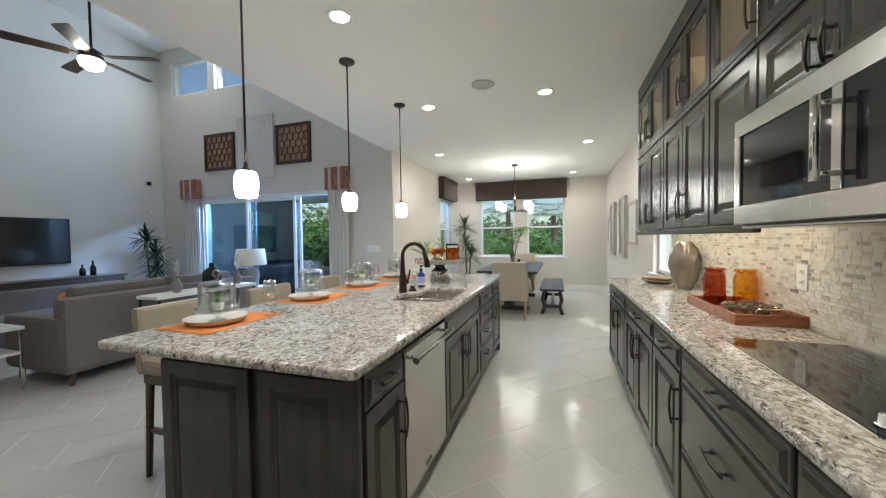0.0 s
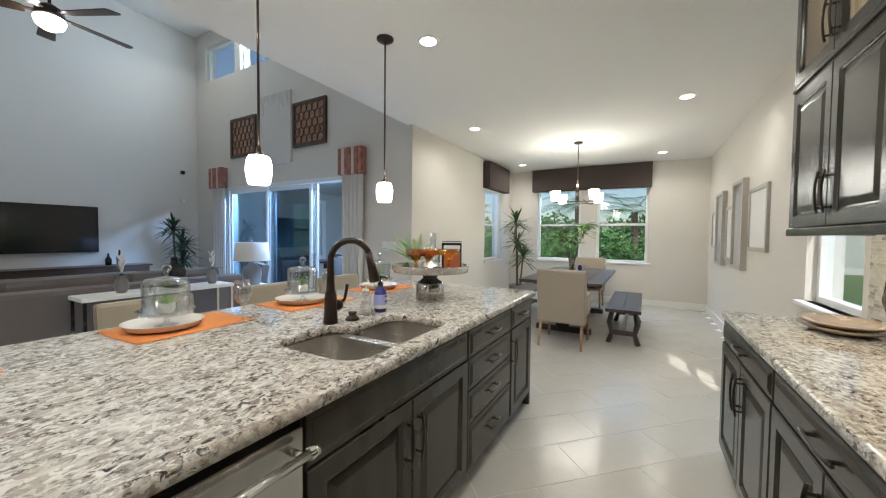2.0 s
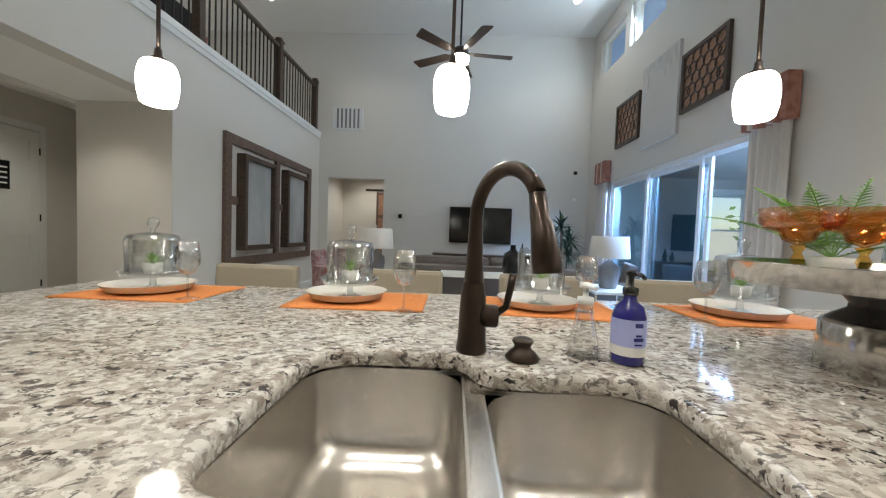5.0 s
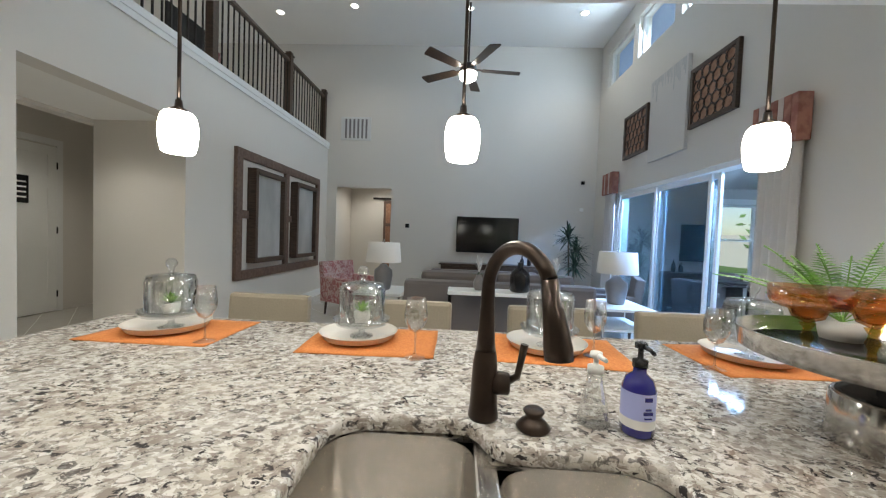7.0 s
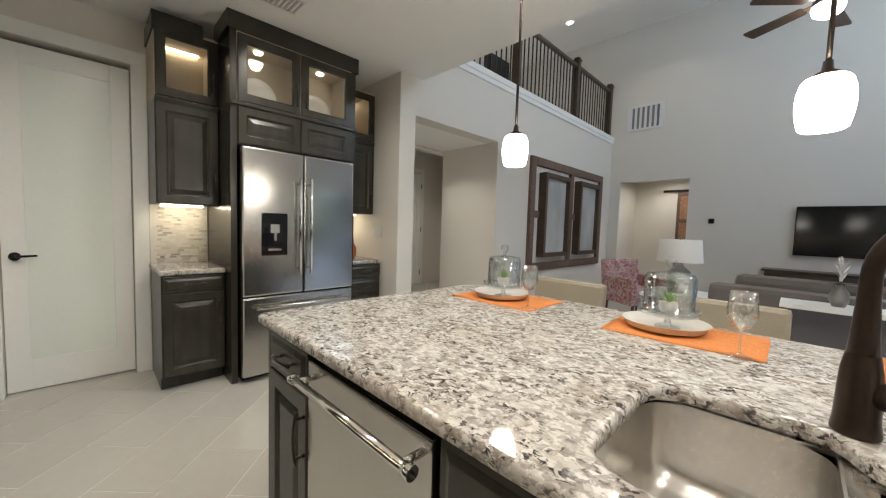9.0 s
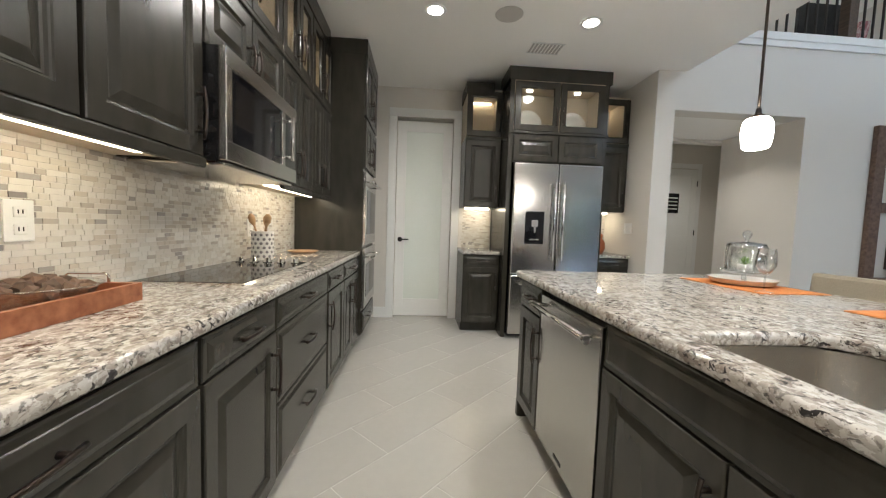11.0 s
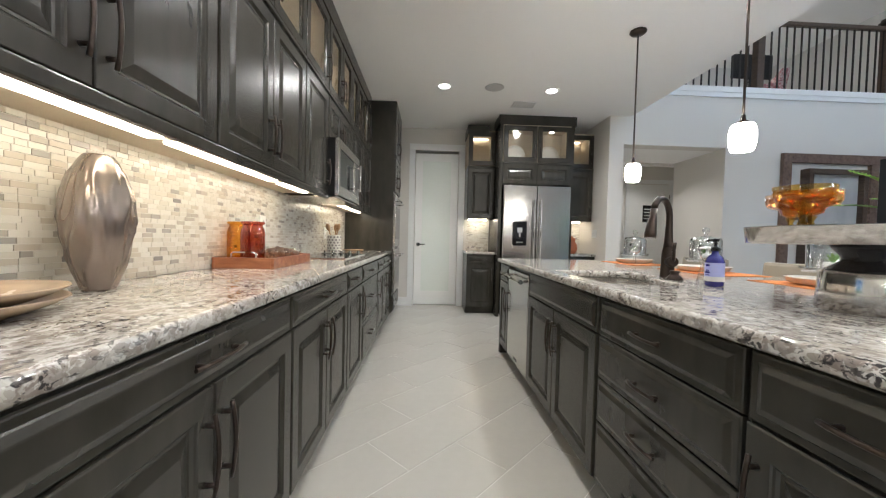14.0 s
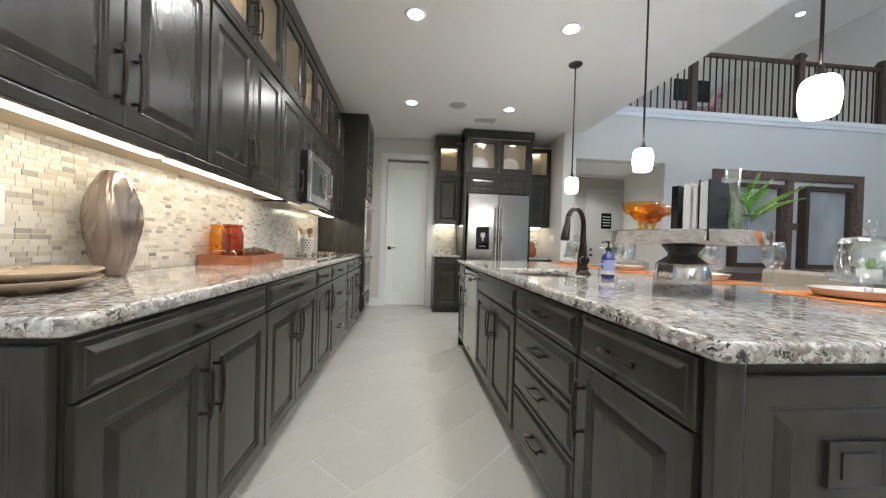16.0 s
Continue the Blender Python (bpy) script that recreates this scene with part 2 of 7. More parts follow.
M_LEAFDK = mat("deep_leaf", (0.022, 0.045, 0.02), 0.5, island=0.4, grain=0.1)
M_FERN = mat("bright_leaf", (0.24, 0.44, 0.08), 0.45, island=0.3, grain=0.1)
M_BUSH = mat("garden_leaf", (0.10, 0.21, 0.06), 0.6, island=0.5, grain=0.1)
M_TRUNK = mat("bark", (0.14, 0.10, 0.07), 0.85, grain=0.3, scale=30, bump=0.5)
M_LAWN = mat("lawn_grass", (0.08, 0.15, 0.04), 0.9, grain=0.3, scale=14, bump=0.5, stain=0.2, stain_scale=0.6)
M_STUCCO = mat("stucco_render", (0.58, 0.56, 0.53), 0.85, grain=0.05, scale=60, bump=0.3, stain=0.05)
M_CONC = mat("patio_pavers", (0.48, 0.45, 0.41), 0.75, grain=0.1, scale=25, stain=0.1, stain_scale=1.5, bump=0.2)
M_VALANCE = mat("brown_woven_fabric", (0.055, 0.038, 0.032), 0.8, grain=0.2, scale=140, bump=0.4)
M_CURTAIN = mat("pale_curtain", (0.66, 0.63, 0.60), 0.9, grain=0.06, scale=150, bump=0.2)
M_SILVERLEAF = mat("silver_glaze", (0.30, 0.25, 0.22), 0.24, metal=0.7, grain=0.15, scale=25)
M_AMBER = clear_mat("amber_glass", (0.93, 0.60, 0.13), 1.5)
M_RUST = clear_mat("rust_glass", (0.66, 0.22, 0.09), 1.5)
M_ORGLASS = clear_mat("orange_glass", (0.98, 0.66, 0.36), 1.9)
M_BLUE = mat("cobalt_plastic", (0.02, 0.02, 0.19), 0.12, grain=0.05, coat=0.5)
M_LABEL = mat("pale_lilac_label", (0.42, 0.46, 0.80), 0.5, grain=0.03)
M_PAPER = mat("white_paper", (0.75, 0.74, 0.72), 0.7, grain=0.03)
M_TERRA = mat("terracotta_glaze", (0.45, 0.13, 0.05), 0.3, grain=0.1, scale=30)
M_GREYART = ramp_mat("grey_canvas", [(0.3, (0.36, 0.36, 0.35)), (0.7, (0.52, 0.52, 0.50))], 3, 0.8, stretch=(1, 1, 0.4), bump=0.1)
M_DRIP = ramp_mat("grey_drip_paint", [(0.3, (0.46, 0.455, 0.45)), (0.7, (0.60, 0.595, 0.58))], 6, 0.8, stretch=(1, 1, 0.3))
M_COPPER = ramp_mat("copper_lattice", [(0.3, (0.30, 0.15, 0.09)), (0.7, (0.45, 0.26, 0.17))], 20, 0.45, metal=0.3)
M_PINK = ramp_mat("rose_pattern_fabric", [(0.42, (0.40, 0.16, 0.16)), (0.5, (0.62, 0.50, 0.47)), (0.58, (0.33, 0.13, 0.14))], 9, 0.9, stretch=(1, 1, 1), distortion=2.0)
M_DARKSCREEN = mat("tv_screen", (0.006, 0.006, 0.007), 0.12, grain=0.02)
M_GLAZED = mat("grey_ceramic", (0.22, 0.21, 0.21), 0.3, grain=0.1, scale=20)
M_VENT = mat("white_metal", (0.72, 0.72, 0.71), 0.45, grain=0.02)
M_POT = mat("speckled_white_ceramic", (0.74, 0.72, 0.68), 0.35, grain=0.06, scale=50)
M_THIN = clear_mat("thin_glass", (0.95, 0.96, 0.96), 2.3)
M_STEELV = ramp_mat("silver_metal", [(0.3, (0.54, 0.525, 0.50)), (0.7, (0.61, 0.595, 0.57))], 3, 0.16, stretch=(4, 4, 2), metal=1.0)
M_AMBERCLEAR = clear_mat("amber_clear_glass", (0.95, 0.72, 0.32), 1.4)
M_POD = mat("dried_pod", (0.10, 0.06, 0.04), 0.7, grain=0.3, scale=60, obj=0.4)
M_PLATTER = mat("brown_glaze", (0.36, 0.27, 0.19), 0.25, grain=0.2, scale=14, stain=0.2, stain_scale=8)
M_SPOON = ramp_mat("pale_wood", [(0.3, (0.34, 0.20, 0.10)), (0.7, (0.48, 0.31, 0.18))], 8, 0.5, stretch=(1, 1, 6))
M_GRILLE = mat("pale_grille", (0.50, 0.48, 0.45), 0.6, grain=0.08, scale=200, bump=0.3)
M_SILVERFRAME = mat("silver_frame", (0.50, 0.47, 0.43), 0.4, metal=0.5, grain=0.15, scale=25)

# mosaic pieces: cream, white, taupe and a few dark ones
nt = M_MOSAIC.node_tree
bsdf = nt.nodes["Principled BSDF"]
rp = nt.nodes.new("ShaderNodeValToRGB")
rp.color_ramp.interpolation = "CONSTANT"
for _ in range(4):
    rp.color_ramp.elements.new(0.5)
for e, (p, c) in zip(rp.color_ramp.elements, ((0, (0.70, 0.66, 0.59)), (0.42, (0.77, 0.74, 0.68)), (0.74, (0.62, 0.56, 0.48)), (0.87, (0.52, 0.47, 0.41)), (0.95, (0.42, 0.39, 0.36)), (0.99, (0.28, 0.26, 0.25)))):
    e.position, e.color = p, (*c, 1)
ri, oi, ad, fr = nt.nodes.new("ShaderNodeNewGeometry"), nt.nodes.new("ShaderNodeObjectInfo"), nt.nodes.new("ShaderNodeMath"), nt.nodes.new("ShaderNodeMath")
fr.operation = "FRACT"
nt.links.new(ri.outputs["Random Per Island"], ad.inputs[0])
nt.links.new(oi.outputs["Random"], ad.inputs[1])
nt.links.new(ad.outputs[0], fr.inputs[0])
nt.links.new(fr.outputs[0], rp.inputs[0])
nt.links.new(rp.outputs[0], bsdf.inputs["Base Color"])

# ---- mesh helpers ----


def box(bm, x0, x1, y0, y1, z0, z1, bevel=0.0):
    r = bmesh.ops.create_cube(bm, size=1, matrix=Matrix.LocRotScale(((x0 + x1) / 2, (y0 + y1) / 2, (z0 + z1) / 2), None, (abs(x1 - x0), abs(y1 - y0), abs(z1 - z0))))
    if bevel:
        edges = {e for v in r["verts"] for e in v.link_edges}
        bmesh.ops.bevel(bm, geom=list(edges), offset=bevel, segments=2, affect="EDGES", profile=0.6)
    return bm


def lathe(bm, profile, cx=0.0, cy=0.0, z=0.0, seg=28):
    """A turned shape: profile rows of (radius, height) from bottom to top."""
    rings = []
    for r, h in profile:
        if r < 1e-5:
            rings.append([bm.verts.new((cx, cy, z + h))])
        else:
            rings.append([bm.verts.new((cx + r * math.cos(2 * math.pi * i / seg), cy + r * math.sin(2 * math.pi * i / seg), z + h)) for i in range(seg)])
    for a, b in zip(rings, rings[1:]):
        for i in range(seg):
            j = (i + 1) % seg
            if len(a) == 1 and len(b) == 1:
                continue
            if len(a) == 1:
                f = [a[0], b[j], b[i]]
            elif len(b) == 1:
                f = [a[i], a[j], b[0]]
            else:
                f = [a[i], a[j], b[j], b[i]]
            bm.faces.new(f).smooth = True
    return bm


def tube(bm, pts, radii, seg=12):
    """A round bar along points; radii one number or one a point."""
    pts = [Vector(p) for p in pts]
    radii = radii if isinstance(radii, (list, tuple)) else [radii] * len(pts)
    rings = []
    side = None
    for i, p in enumerate(pts):
        d = (pts[min(i + 1, len(pts) - 1)] - pts[max(i - 1, 0)]).normalized()
        if side is None:
            side = d.orthogonal().normalized()
        side = (side - d * side.dot(d)).normalized()
        up = d.cross(side)
        rings.append([bm.verts.new(p + radii[i] * (side * math.cos(2 * math.pi * k / seg) + up * math.sin(2 * math.pi * k / seg))) for k in range(seg)])
    for a, b in zip(rings, rings[1:]):
        for k in range(seg):
            bm.faces.new((a[k], a[(k + 1) % seg], b[(k + 1) % seg], b[k])).smooth = True
    bm.faces.new(rings[0][::-1])
    bm.faces.new(rings[-1])
    return bm


def extrude_poly(bm, poly, z0, z1):
    lo, hi = [bm.verts.new((x, y, z0)) for x, y in poly], [bm.verts.new((x, y, z1)) for x, y in poly]
    n = len(poly)
    bm.faces.new(lo[::-1])
    bm.faces.new(hi)
    for i in range(n):
        bm.faces.new((lo[i], lo[(i + 1) % n], hi[(i + 1) % n], hi[i]))
    return bm


def mesh_of(name, bm, material):
    me = bpy.data.meshes.new(name)
    bmesh.ops.recalc_face_normals(bm, faces=bm.faces)
    bm.to_mesh(me)
    bm.free()
    me.materials.append(material)
    return me


def part(name, bm, material, parent=None, label=""):
    ob = new(name, mesh_of(name, bm, material))
    if parent:
        ob.parent = parent
    if label:
        ob["label"] = label
    return ob


def thing(name, m, label, category, group=""):
    ob = new(name)
    ob.empty_display_size = 0.1
    ob.matrix_world = m
    return tagged(ob, label, category, group)


def structure(name, bm, material, label=""):
    return tagged(part(name, bm, material), label, "", "", "structure")


def B(*a, **k):
    return box(bmesh.new(), *a, **k)


def wall_box(bm, axis, face, thick, a0, a1, z0, z1, holes=()):
    """A wall with holes (a0, a1, z0, z1) cut through; axis 'x' is a wall of constant x."""
    f0, f1 = min(face, face + thick), max(face, face + thick)

    def put(u0, u1, w0, w1):
        if u1 - u0 > 1e-4 and w1 - w0 > 1e-4:
            box(bm, *((f0, f1, u0, u1) if axis == "x" else (u0, u1, f0, f1)), w0, w1)
    u = a0
    for h0, h1, w0, w1 in sorted(holes):
        put(u, h0, z0, z1)
        put(h0, h1, z0, w0)
        put(h0, h1, w1, z1)
        u = h1
    put(u, a1, z0, z1)
    return bm


# ---- structure ----
XE, XN, YF, YL, XW, YS, HC, HL = 1.62, -2.17, 10.0, 5.87, -7.65, 0.055, 2.85, 5.42

structure("wall_east", wall_box(bmesh.new(), "x", XE, 0.2, -1.03, YF + 0.2, 0, HC, [(4.66, 5.45, 0.9, 2.3)]), M_WALL, "warm greige painted wall with a window")
structure("wall_north_dining", wall_box(bmesh.new(), "y", YF, 0.2, XN - 0.2, XE, 0, HC, [(-1.54, -0.62, 0.85, 2.40), (-0.30, 0.64, 0.85, 2.40)]), M_WALL, "warm greige painted wall with a wide window")
structure("wall_nook", wall_box(bmesh.new(), "x", XN, -0.2, YL, YF, 0, HC, [(8.40, 9.30, 0.87, 2.32)]), M_WALL, "warm greige painted wall with a narrow window")
structure("wall_north_living", wall_box(bmesh.new(), "y", YL, 0.2, XW - 0.2, XN - 0.2, 0, 3.0, [(-6.58, -3.37, 0, 2.26)]), M_WALL, "tall greige wall with a wide sliding door")
structure("wall_north_living_high", wall_box(bmesh.new(), "y", YL, 0.2, XW - 0.2, XN - 0.2, 3.0, HL, [(-7.28, -6.26, 4.42, 5.12), (-6.08, -5.06, 4.42, 5.12), (-4.9, -3.88, 4.42, 5.12)]), M_WALL, "greige upper wall with three high windows")
structure("wall_living_return", B(XN - 0.2, XN, YL - 0.002, YL + 0.2, HC, HL), M_WALL, "greige upper wall")
structure("wall_west", wall_box(bmesh.new(), "x", XW, -0.2, -3.6, YL, 0, HL, [(0.27, 1.49, 0, 2.34)]), M_WALL, "tall greige wall with a hall opening")
structure("wall_south_living", wall_box(bmesh.new(), "y", YS, -0.2, XW, -1.95, 0, 3.22, [(-3.615, -2.155, 0, 2.46)]), M_WALL, "greige wall below the loft railing")
structure("wall_fridge_return", B(-2.155, -1.95, -1.03, YS - 0.2, 0, HC), M_WALL, "greige wall end beside the refrigerator")
structure("wall_south_kitchen", wall_box(bmesh.new(), "y", -0.83, -0.2, -1.95, XE, 0, HC, [(0.06, 0.76, 0, 2.5)]), M_WALL, "greige wall behind the refrigerator and door")
structure("wall_pantry_back", B(-0.1, 0.9, -1.2, -1.04, 0, 2.6), M_WALL, "plain wall behind the door")
structure("wall_upper_void", B(-2.25, -2.10, YS, YL, HC + 0.15, HL), M_WALL, "greige upper wall above the kitchen ceiling edge")
structure("wall_loft_back", B(XW, -1.9, -3.8, -3.6, 0, HL), M_WALL, "greige wall at the back of the loft")
structure("wall_loft_side", B(-1.95, -1.8, -3.6, YS, HC + 0.15, HL), M_WALL, "greige loft side wall")
structure("loft_floor", B(XW, -1.95, -3.6, YS - 0.2, 2.95, 3.22), M_CEIL, "loft floor slab")
structure("ledge_trim", box(B(XW, -1.95, YS - 0.24, YS + 0.035, 3.22, 3.30, bevel=0.008), XW, -1.95, YS + 0.001, YS + 0.022, 3.16, 3.22), M_TRIM, "white ledge cap below the railing")
structure("ceiling", B(-2.25, XE + 0.2, -1.03, YF + 0.2, HC, HC + 0.15), M_CEIL, "off-white painted kitchen ceiling")
structure("ceiling_living", B(XW - 0.2, -1.8, -3.8, YL + 0.2, HL, HL + 0.15), M_CEIL, "off-white high living ceiling")
# foyer behind the opening
structure("wall_foyer_east", B(-2.155, -1.95, -3.0, -1.03, 0, 2.95), M_WALL, "greige foyer wall")
structure("wall_foyer_west", wall_box(bmesh.new(), "x", -3.615, -0.15, -0.99, YS - 0.2, 0, 2.95), M_WALL, "beige foyer wall")
structure("wall_foyer_header", B(-3.765, -2.155, -1.12, -0.99, 2.42, 2.95), M_WALL, "beige header over the foyer")
structure("wall_foyer_south", B(-5.6, -1.95, -3.15, -3.0, 0, 2.95), M_WALL, "beige wall behind the entry door")
structure("wall_foyer_side", B(-5.75, -5.6, -3.15, -0.15, 0, 2.95), M_WALL, "beige foyer end wall")
structure("wall_foyer_north", B(-5.6, -3.765, -1.12, -0.99, 0, 2.95), M_WALL, "beige foyer back wall")
structure("ceiling_foyer", B(-3.615, -2.155, -0.99, YS - 0.2, 2.46, 2.6), M_CEIL, "foyer ceiling")
# hall behind the west opening
structure("wall_hall_back", B(-9.4, -9.25, -0.6, 2.4, 0, 2.9), M_WALL, "greige hall wall")
structure("wall_hall_south", B(-9.25, XW - 0.2, -0.1, 0.1, 0, 2.9), M_WALL, "greige hall wall")
structure("wall_hall_north", B(-9.25, XW - 0.2, 2.1, 2.3, 0, 2.9), M_WALL, "greige hall wall")
structure("ceiling_hall", B(-9.4, XW - 0.2, -0.6, 2.4, 2.9, 3.0), M_CEIL, "hall ceiling")

base = bmesh.new()
for b in [(XE - 0.015, XE, 4.62, YF, 0, 0.13), (XN, XE, YF - 0.015, YF, 0, 0.13), (XN, XN + 0.015, YL, YF, 0, 0.13), (-3.3, XN, YL - 0.015, YL, 0, 0.13), (XW, -6.6, YL - 0.015, YL, 0, 0.13),
          (XW, XW + 0.015, 1.5, YL, 0, 0.13), (XW, -3.615, YS, YS + 0.015, 0, 0.13), (-2.155, -1.95, YS, YS + 0.015, 0, 0.13), (0.84, 1.0, -0.83, -0.815, 0, 0.13)]:
    box(base, *b)
structure("baseboard", base, M_TRIM, "white painted baseboard")

ground = structure("ground", B(-400, 400, -400, 400, -0.35, -0.15), M_LAWN, "lawn reaching to the horizon")
structure("floor", B(-9.4, XE + 0.2, -3.8, YF + 0.2, -0.15, -0.0015), M_GROUT, "pale grout bed of the tiled floor")

# ---- cabinets ----
R_EAST, R_ISLAND, R_SOUTH = -90, 90, 180


def moulded(bm, w, h, loops, close=False):
    """A moulded front: rectangular loops of (inset, depth towards the room), skinned and capped."""
    rings = []
    for i, d in loops:
        rings.append([bm.verts.new((x, -d, z)) for x, z in ((i, i), (w - i, i), (w - i, h - i), (i, h - i))])
    pairs = list(zip(rings, rings[1:])) + ([(rings[-1], rings[0])] if close else [])
    for a, b in pairs:
        for k in range(4):
            bm.faces.new((a[k], a[(k + 1) % 4], b[(k + 1) % 4], b[k]))
    if not close:
        bm.faces.new(rings[0][::-1])
        bm.faces.new(rings[-1])
    return bm


def door_mesh(w, h, glass=False, flat=False):
    """A raised-panel door front; local x is width, front towards -y, 22 mm thick."""
    t, s = 0.022, min(0.058, w * 0.22, h * 0.3)
    edge = [(0, 0), (0, t - 0.004), (0.0015, t - 0.0012), (0.004, t)]
    if flat:
        k = min(0.034, h * 0.28)
        return moulded(bmesh.new(), w, h, [(0, 0), (0, 0.013), (0.002, 0.016), (0.005, 0.0172), (k - 0.016, 0.0172), (k - 0.013, 0.0195), (k, 0.0245), (k + 0.003, 0.025)])
    if glass:
        return moulded(bmesh.new(), w, h, edge + [(s, t), (s + 0.003, t - 0.005), (s + 0.008, 0.012), (s + 0.008, 0)], close=True)
    loops = edge + [(s, t), (s + 0.0025, t - 0.004), (s + 0.007, t - 0.006), (s + 0.012, 0.0105), (s + 0.019, 0.0100)]
    if w > 2 * s + 0.13 and h > 2 * s + 0.13:
        loops += [(s + 0.022, 0.0115), (s + 0.046, 0.0185), (s + 0.050, 0.0195)]
    return moulded(bmesh.new(), w, h, loops)


def pull_mesh(length, vertical):
    """A square-section bow handle on two feet."""
    bm = bmesh.new()
    n = 8
    pts = []
    for i in range(n + 1):
        u = i / n * 2 - 1
        d = -0.052 + 0.010 * u * u
        pts.append((0, d, u * length / 2) if vertical else (u * length / 2, d, 0))
    tube(bm, pts, 0.0055, 8)
    for u in (-0.36, 0.36):
        p = (0, 0, u * length) if vertical else (u * length, 0, 0)
        tube(bm, [(p[0], -0.02, p[2]), (p[0], -0.05, p[2])], [0.007, 0.005], 8)
    return bm


def add_pull(parent, x, z, vertical, length=None):
    h = part("handle", pull_mesh(length or (0.19 if vertical else 0.15), vertical), M_BRONZE, parent, "dark bronze bow handle")
    h.location = (x, 0, z)
    return h


def add_door(unit, x, z, w, h, pull=None, glass=False):
    d = part("door", door_mesh(w, h, glass), M_CAB, unit)
    d.location = (x, 0, z)
    if glass:
        s = min(0.058, w * 0.22)
        p = part("pane", B(s - 0.005, w - s + 0.005, -0.012, -0.008, s - 0.005, h - s + 0.005), M_GLASSDOOR, d, "clear glass pane")
        p.visible_shadow = False
    if pull:
        side, end = pull
        add_pull(d, 0.032 if side == "l" else w - 0.032, (0.15 if end == "b" else h - 0.15) if h > 0.4 else (0.1 if end == "b" else h - 0.1), True, 0.19 if h > 0.4 else 0.12)
    return d


def add_drawer(unit, x, z, w, h, pull=0.15):
    d = part("drawer", door_mesh(w, h, flat=True), M_CAB, unit)
    d.location = (x, 0, z)
    if pull:
        add_pull(d, w / 2, h / 2, False, pull)
    return d


M_GLASSDOOR = clear_mat("cabinet_glass", (0.95, 0.96, 0.95), 1.35)
ZT = 0.876  # top of the base cabinets


def base_unit(m, w, kind, label, group, depth=0.59, top=0.122):
    u = thing("base_cabinet", m, label, "cabinet", group)
    if kind == "plain_pair":
        bm = box(box(B(0, w, 0.001, depth, 0.10, 0.60), 0, w, 0.07, depth, 0, 0.10), 0, w, 0.001, 0.03, 0.60, ZT)
        bm = box(box(bm, 0, 0.02, 0.03, depth, 0.60, ZT), w - 0.02, w, 0.03, depth, 0.60, ZT)
    else:
        bm = box(B(0, w, 0.001, depth, 0.10, ZT), 0, w, 0.07, depth, 0, 0.10)
    part("body", bm, M_CAB, u)
    g = 0.006
    z0 = 0.115
    zd = ZT - 0.012 - top
    if kind == "drawers":
        add_drawer(u, g, zd, w - 2 * g, top, 0.15)
        rest = zd - g - z0
        add_drawer(u, g, z0 + rest * 0.5 + g / 2, w - 2 * g, rest * 0.5 - g / 2, 0.17)
        add_drawer(u, g, z0, w - 2 * g, rest * 0.5 - g / 2, 0.17)
    elif kind == "four":
        add_drawer(u, g, zd, w - 2 * g, top, 0.15)
        for a, b in ((0.545, 0.711), (0.366, 0.539), (0.115, 0.360)):
            add_drawer(u, g, a, w - 2 * g, b - a, 0.15)
    else:
        if kind != "plain_pair":
            add_drawer(u, g, zd, w - 2 * g, top, 0.2 if w > 0.6 else 0.15)
        else:
            add_drawer(u, g, zd, w - 2 * g, top, 0)
        h = zd - g - z0
        if w > 0.6 or "pair" in kind:
            wd = (w - 3 * g) / 2
            add_door(u, g, z0, wd, h, ("r", "t"))
            add_door(u, 2 * g + wd, z0, wd, h, ("l", "t"))
        else:
            add_door(u, g, z0, w - 2 * g, h, ("l" if kind == "left" else "r", "t"))
    return u


GE = "base cabinets along the wall"
XB = 1.03
for y1, y0, kind in ((4.545, 3.605, "pair"), (3.60, 2.715, "pair"), (2.71, 2.225, "single"), (2.22, 1.425, "drawers"), (1.42, 0.955, "left"), (0.95, 0.275, "pair")):
    base_unit(pose(XB, y1, 0, 0, 0, R_EAST), y1 - y0, kind, "dark grey-brown base cabinet with raised-panel fronts", GE)
GI = "island cabinets"
for y0, y1, kind in ((1.535, 1.885, "single"), (2.50, 3.50, "plain_pair"), (3.505, 4.175, "four"), (4.18, 4.655, "left")):
    base_unit(pose(-0.2, y0, 0, 0, 0, R_ISLAND), y1 - y0, kind, "dark grey-brown island cabinet with raised-panel fronts", GI, depth=0.5, top=0.147)

# end panels and back of the island
panel = thing("island_end_panel", pose(-0.2, 1.53, 0, 0, 0, 0), "dark panelled end of the kitchen island", "cabinet panel", "island ends")
part("body", B(-1.02, 0, 0.0, 0.004, 0, ZT), M_CAB, panel)
for x0, w in ((-0.45, 0.40), (-1.0, 0.50)):
    d = part("panel", door_mesh(w, 0.74), M_CAB, panel)
    d.location = (x0, 0, 0.10)
part("corner_post", box(B(-0.05, 0.012, -0.03, 0.0, 0.0, ZT, bevel=0.004), -0.05, 0.012, -0.036, -0.03, 0, 0.1), M_CAB, panel)
panel2 = thing("island_end_panel", pose(-1.21, 4.66, 0, 0, 0, 180), "dark panelled end of the island with a dark outlet plate", "cabinet panel", "island ends")
part("body", B(-1.01, 0, -0.004, 0.0, 0, ZT), M_CAB, panel2)
for x0, w in ((-0.46, 0.44), (-0.96, 0.46)):
    d = part("panel", door_mesh(w, 0.74), M_CAB, panel2)
    d.location = (x0, -0.004, 0.10)
part("outlet_plate", box(B(-0.785, -0.655, -0.034, -0.022, 0.625, 0.715, bevel=0.002), -0.76, -0.68, -0.038, -0.033, 0.645, 0.695), M_CAB, panel2, "dark outlet plate")
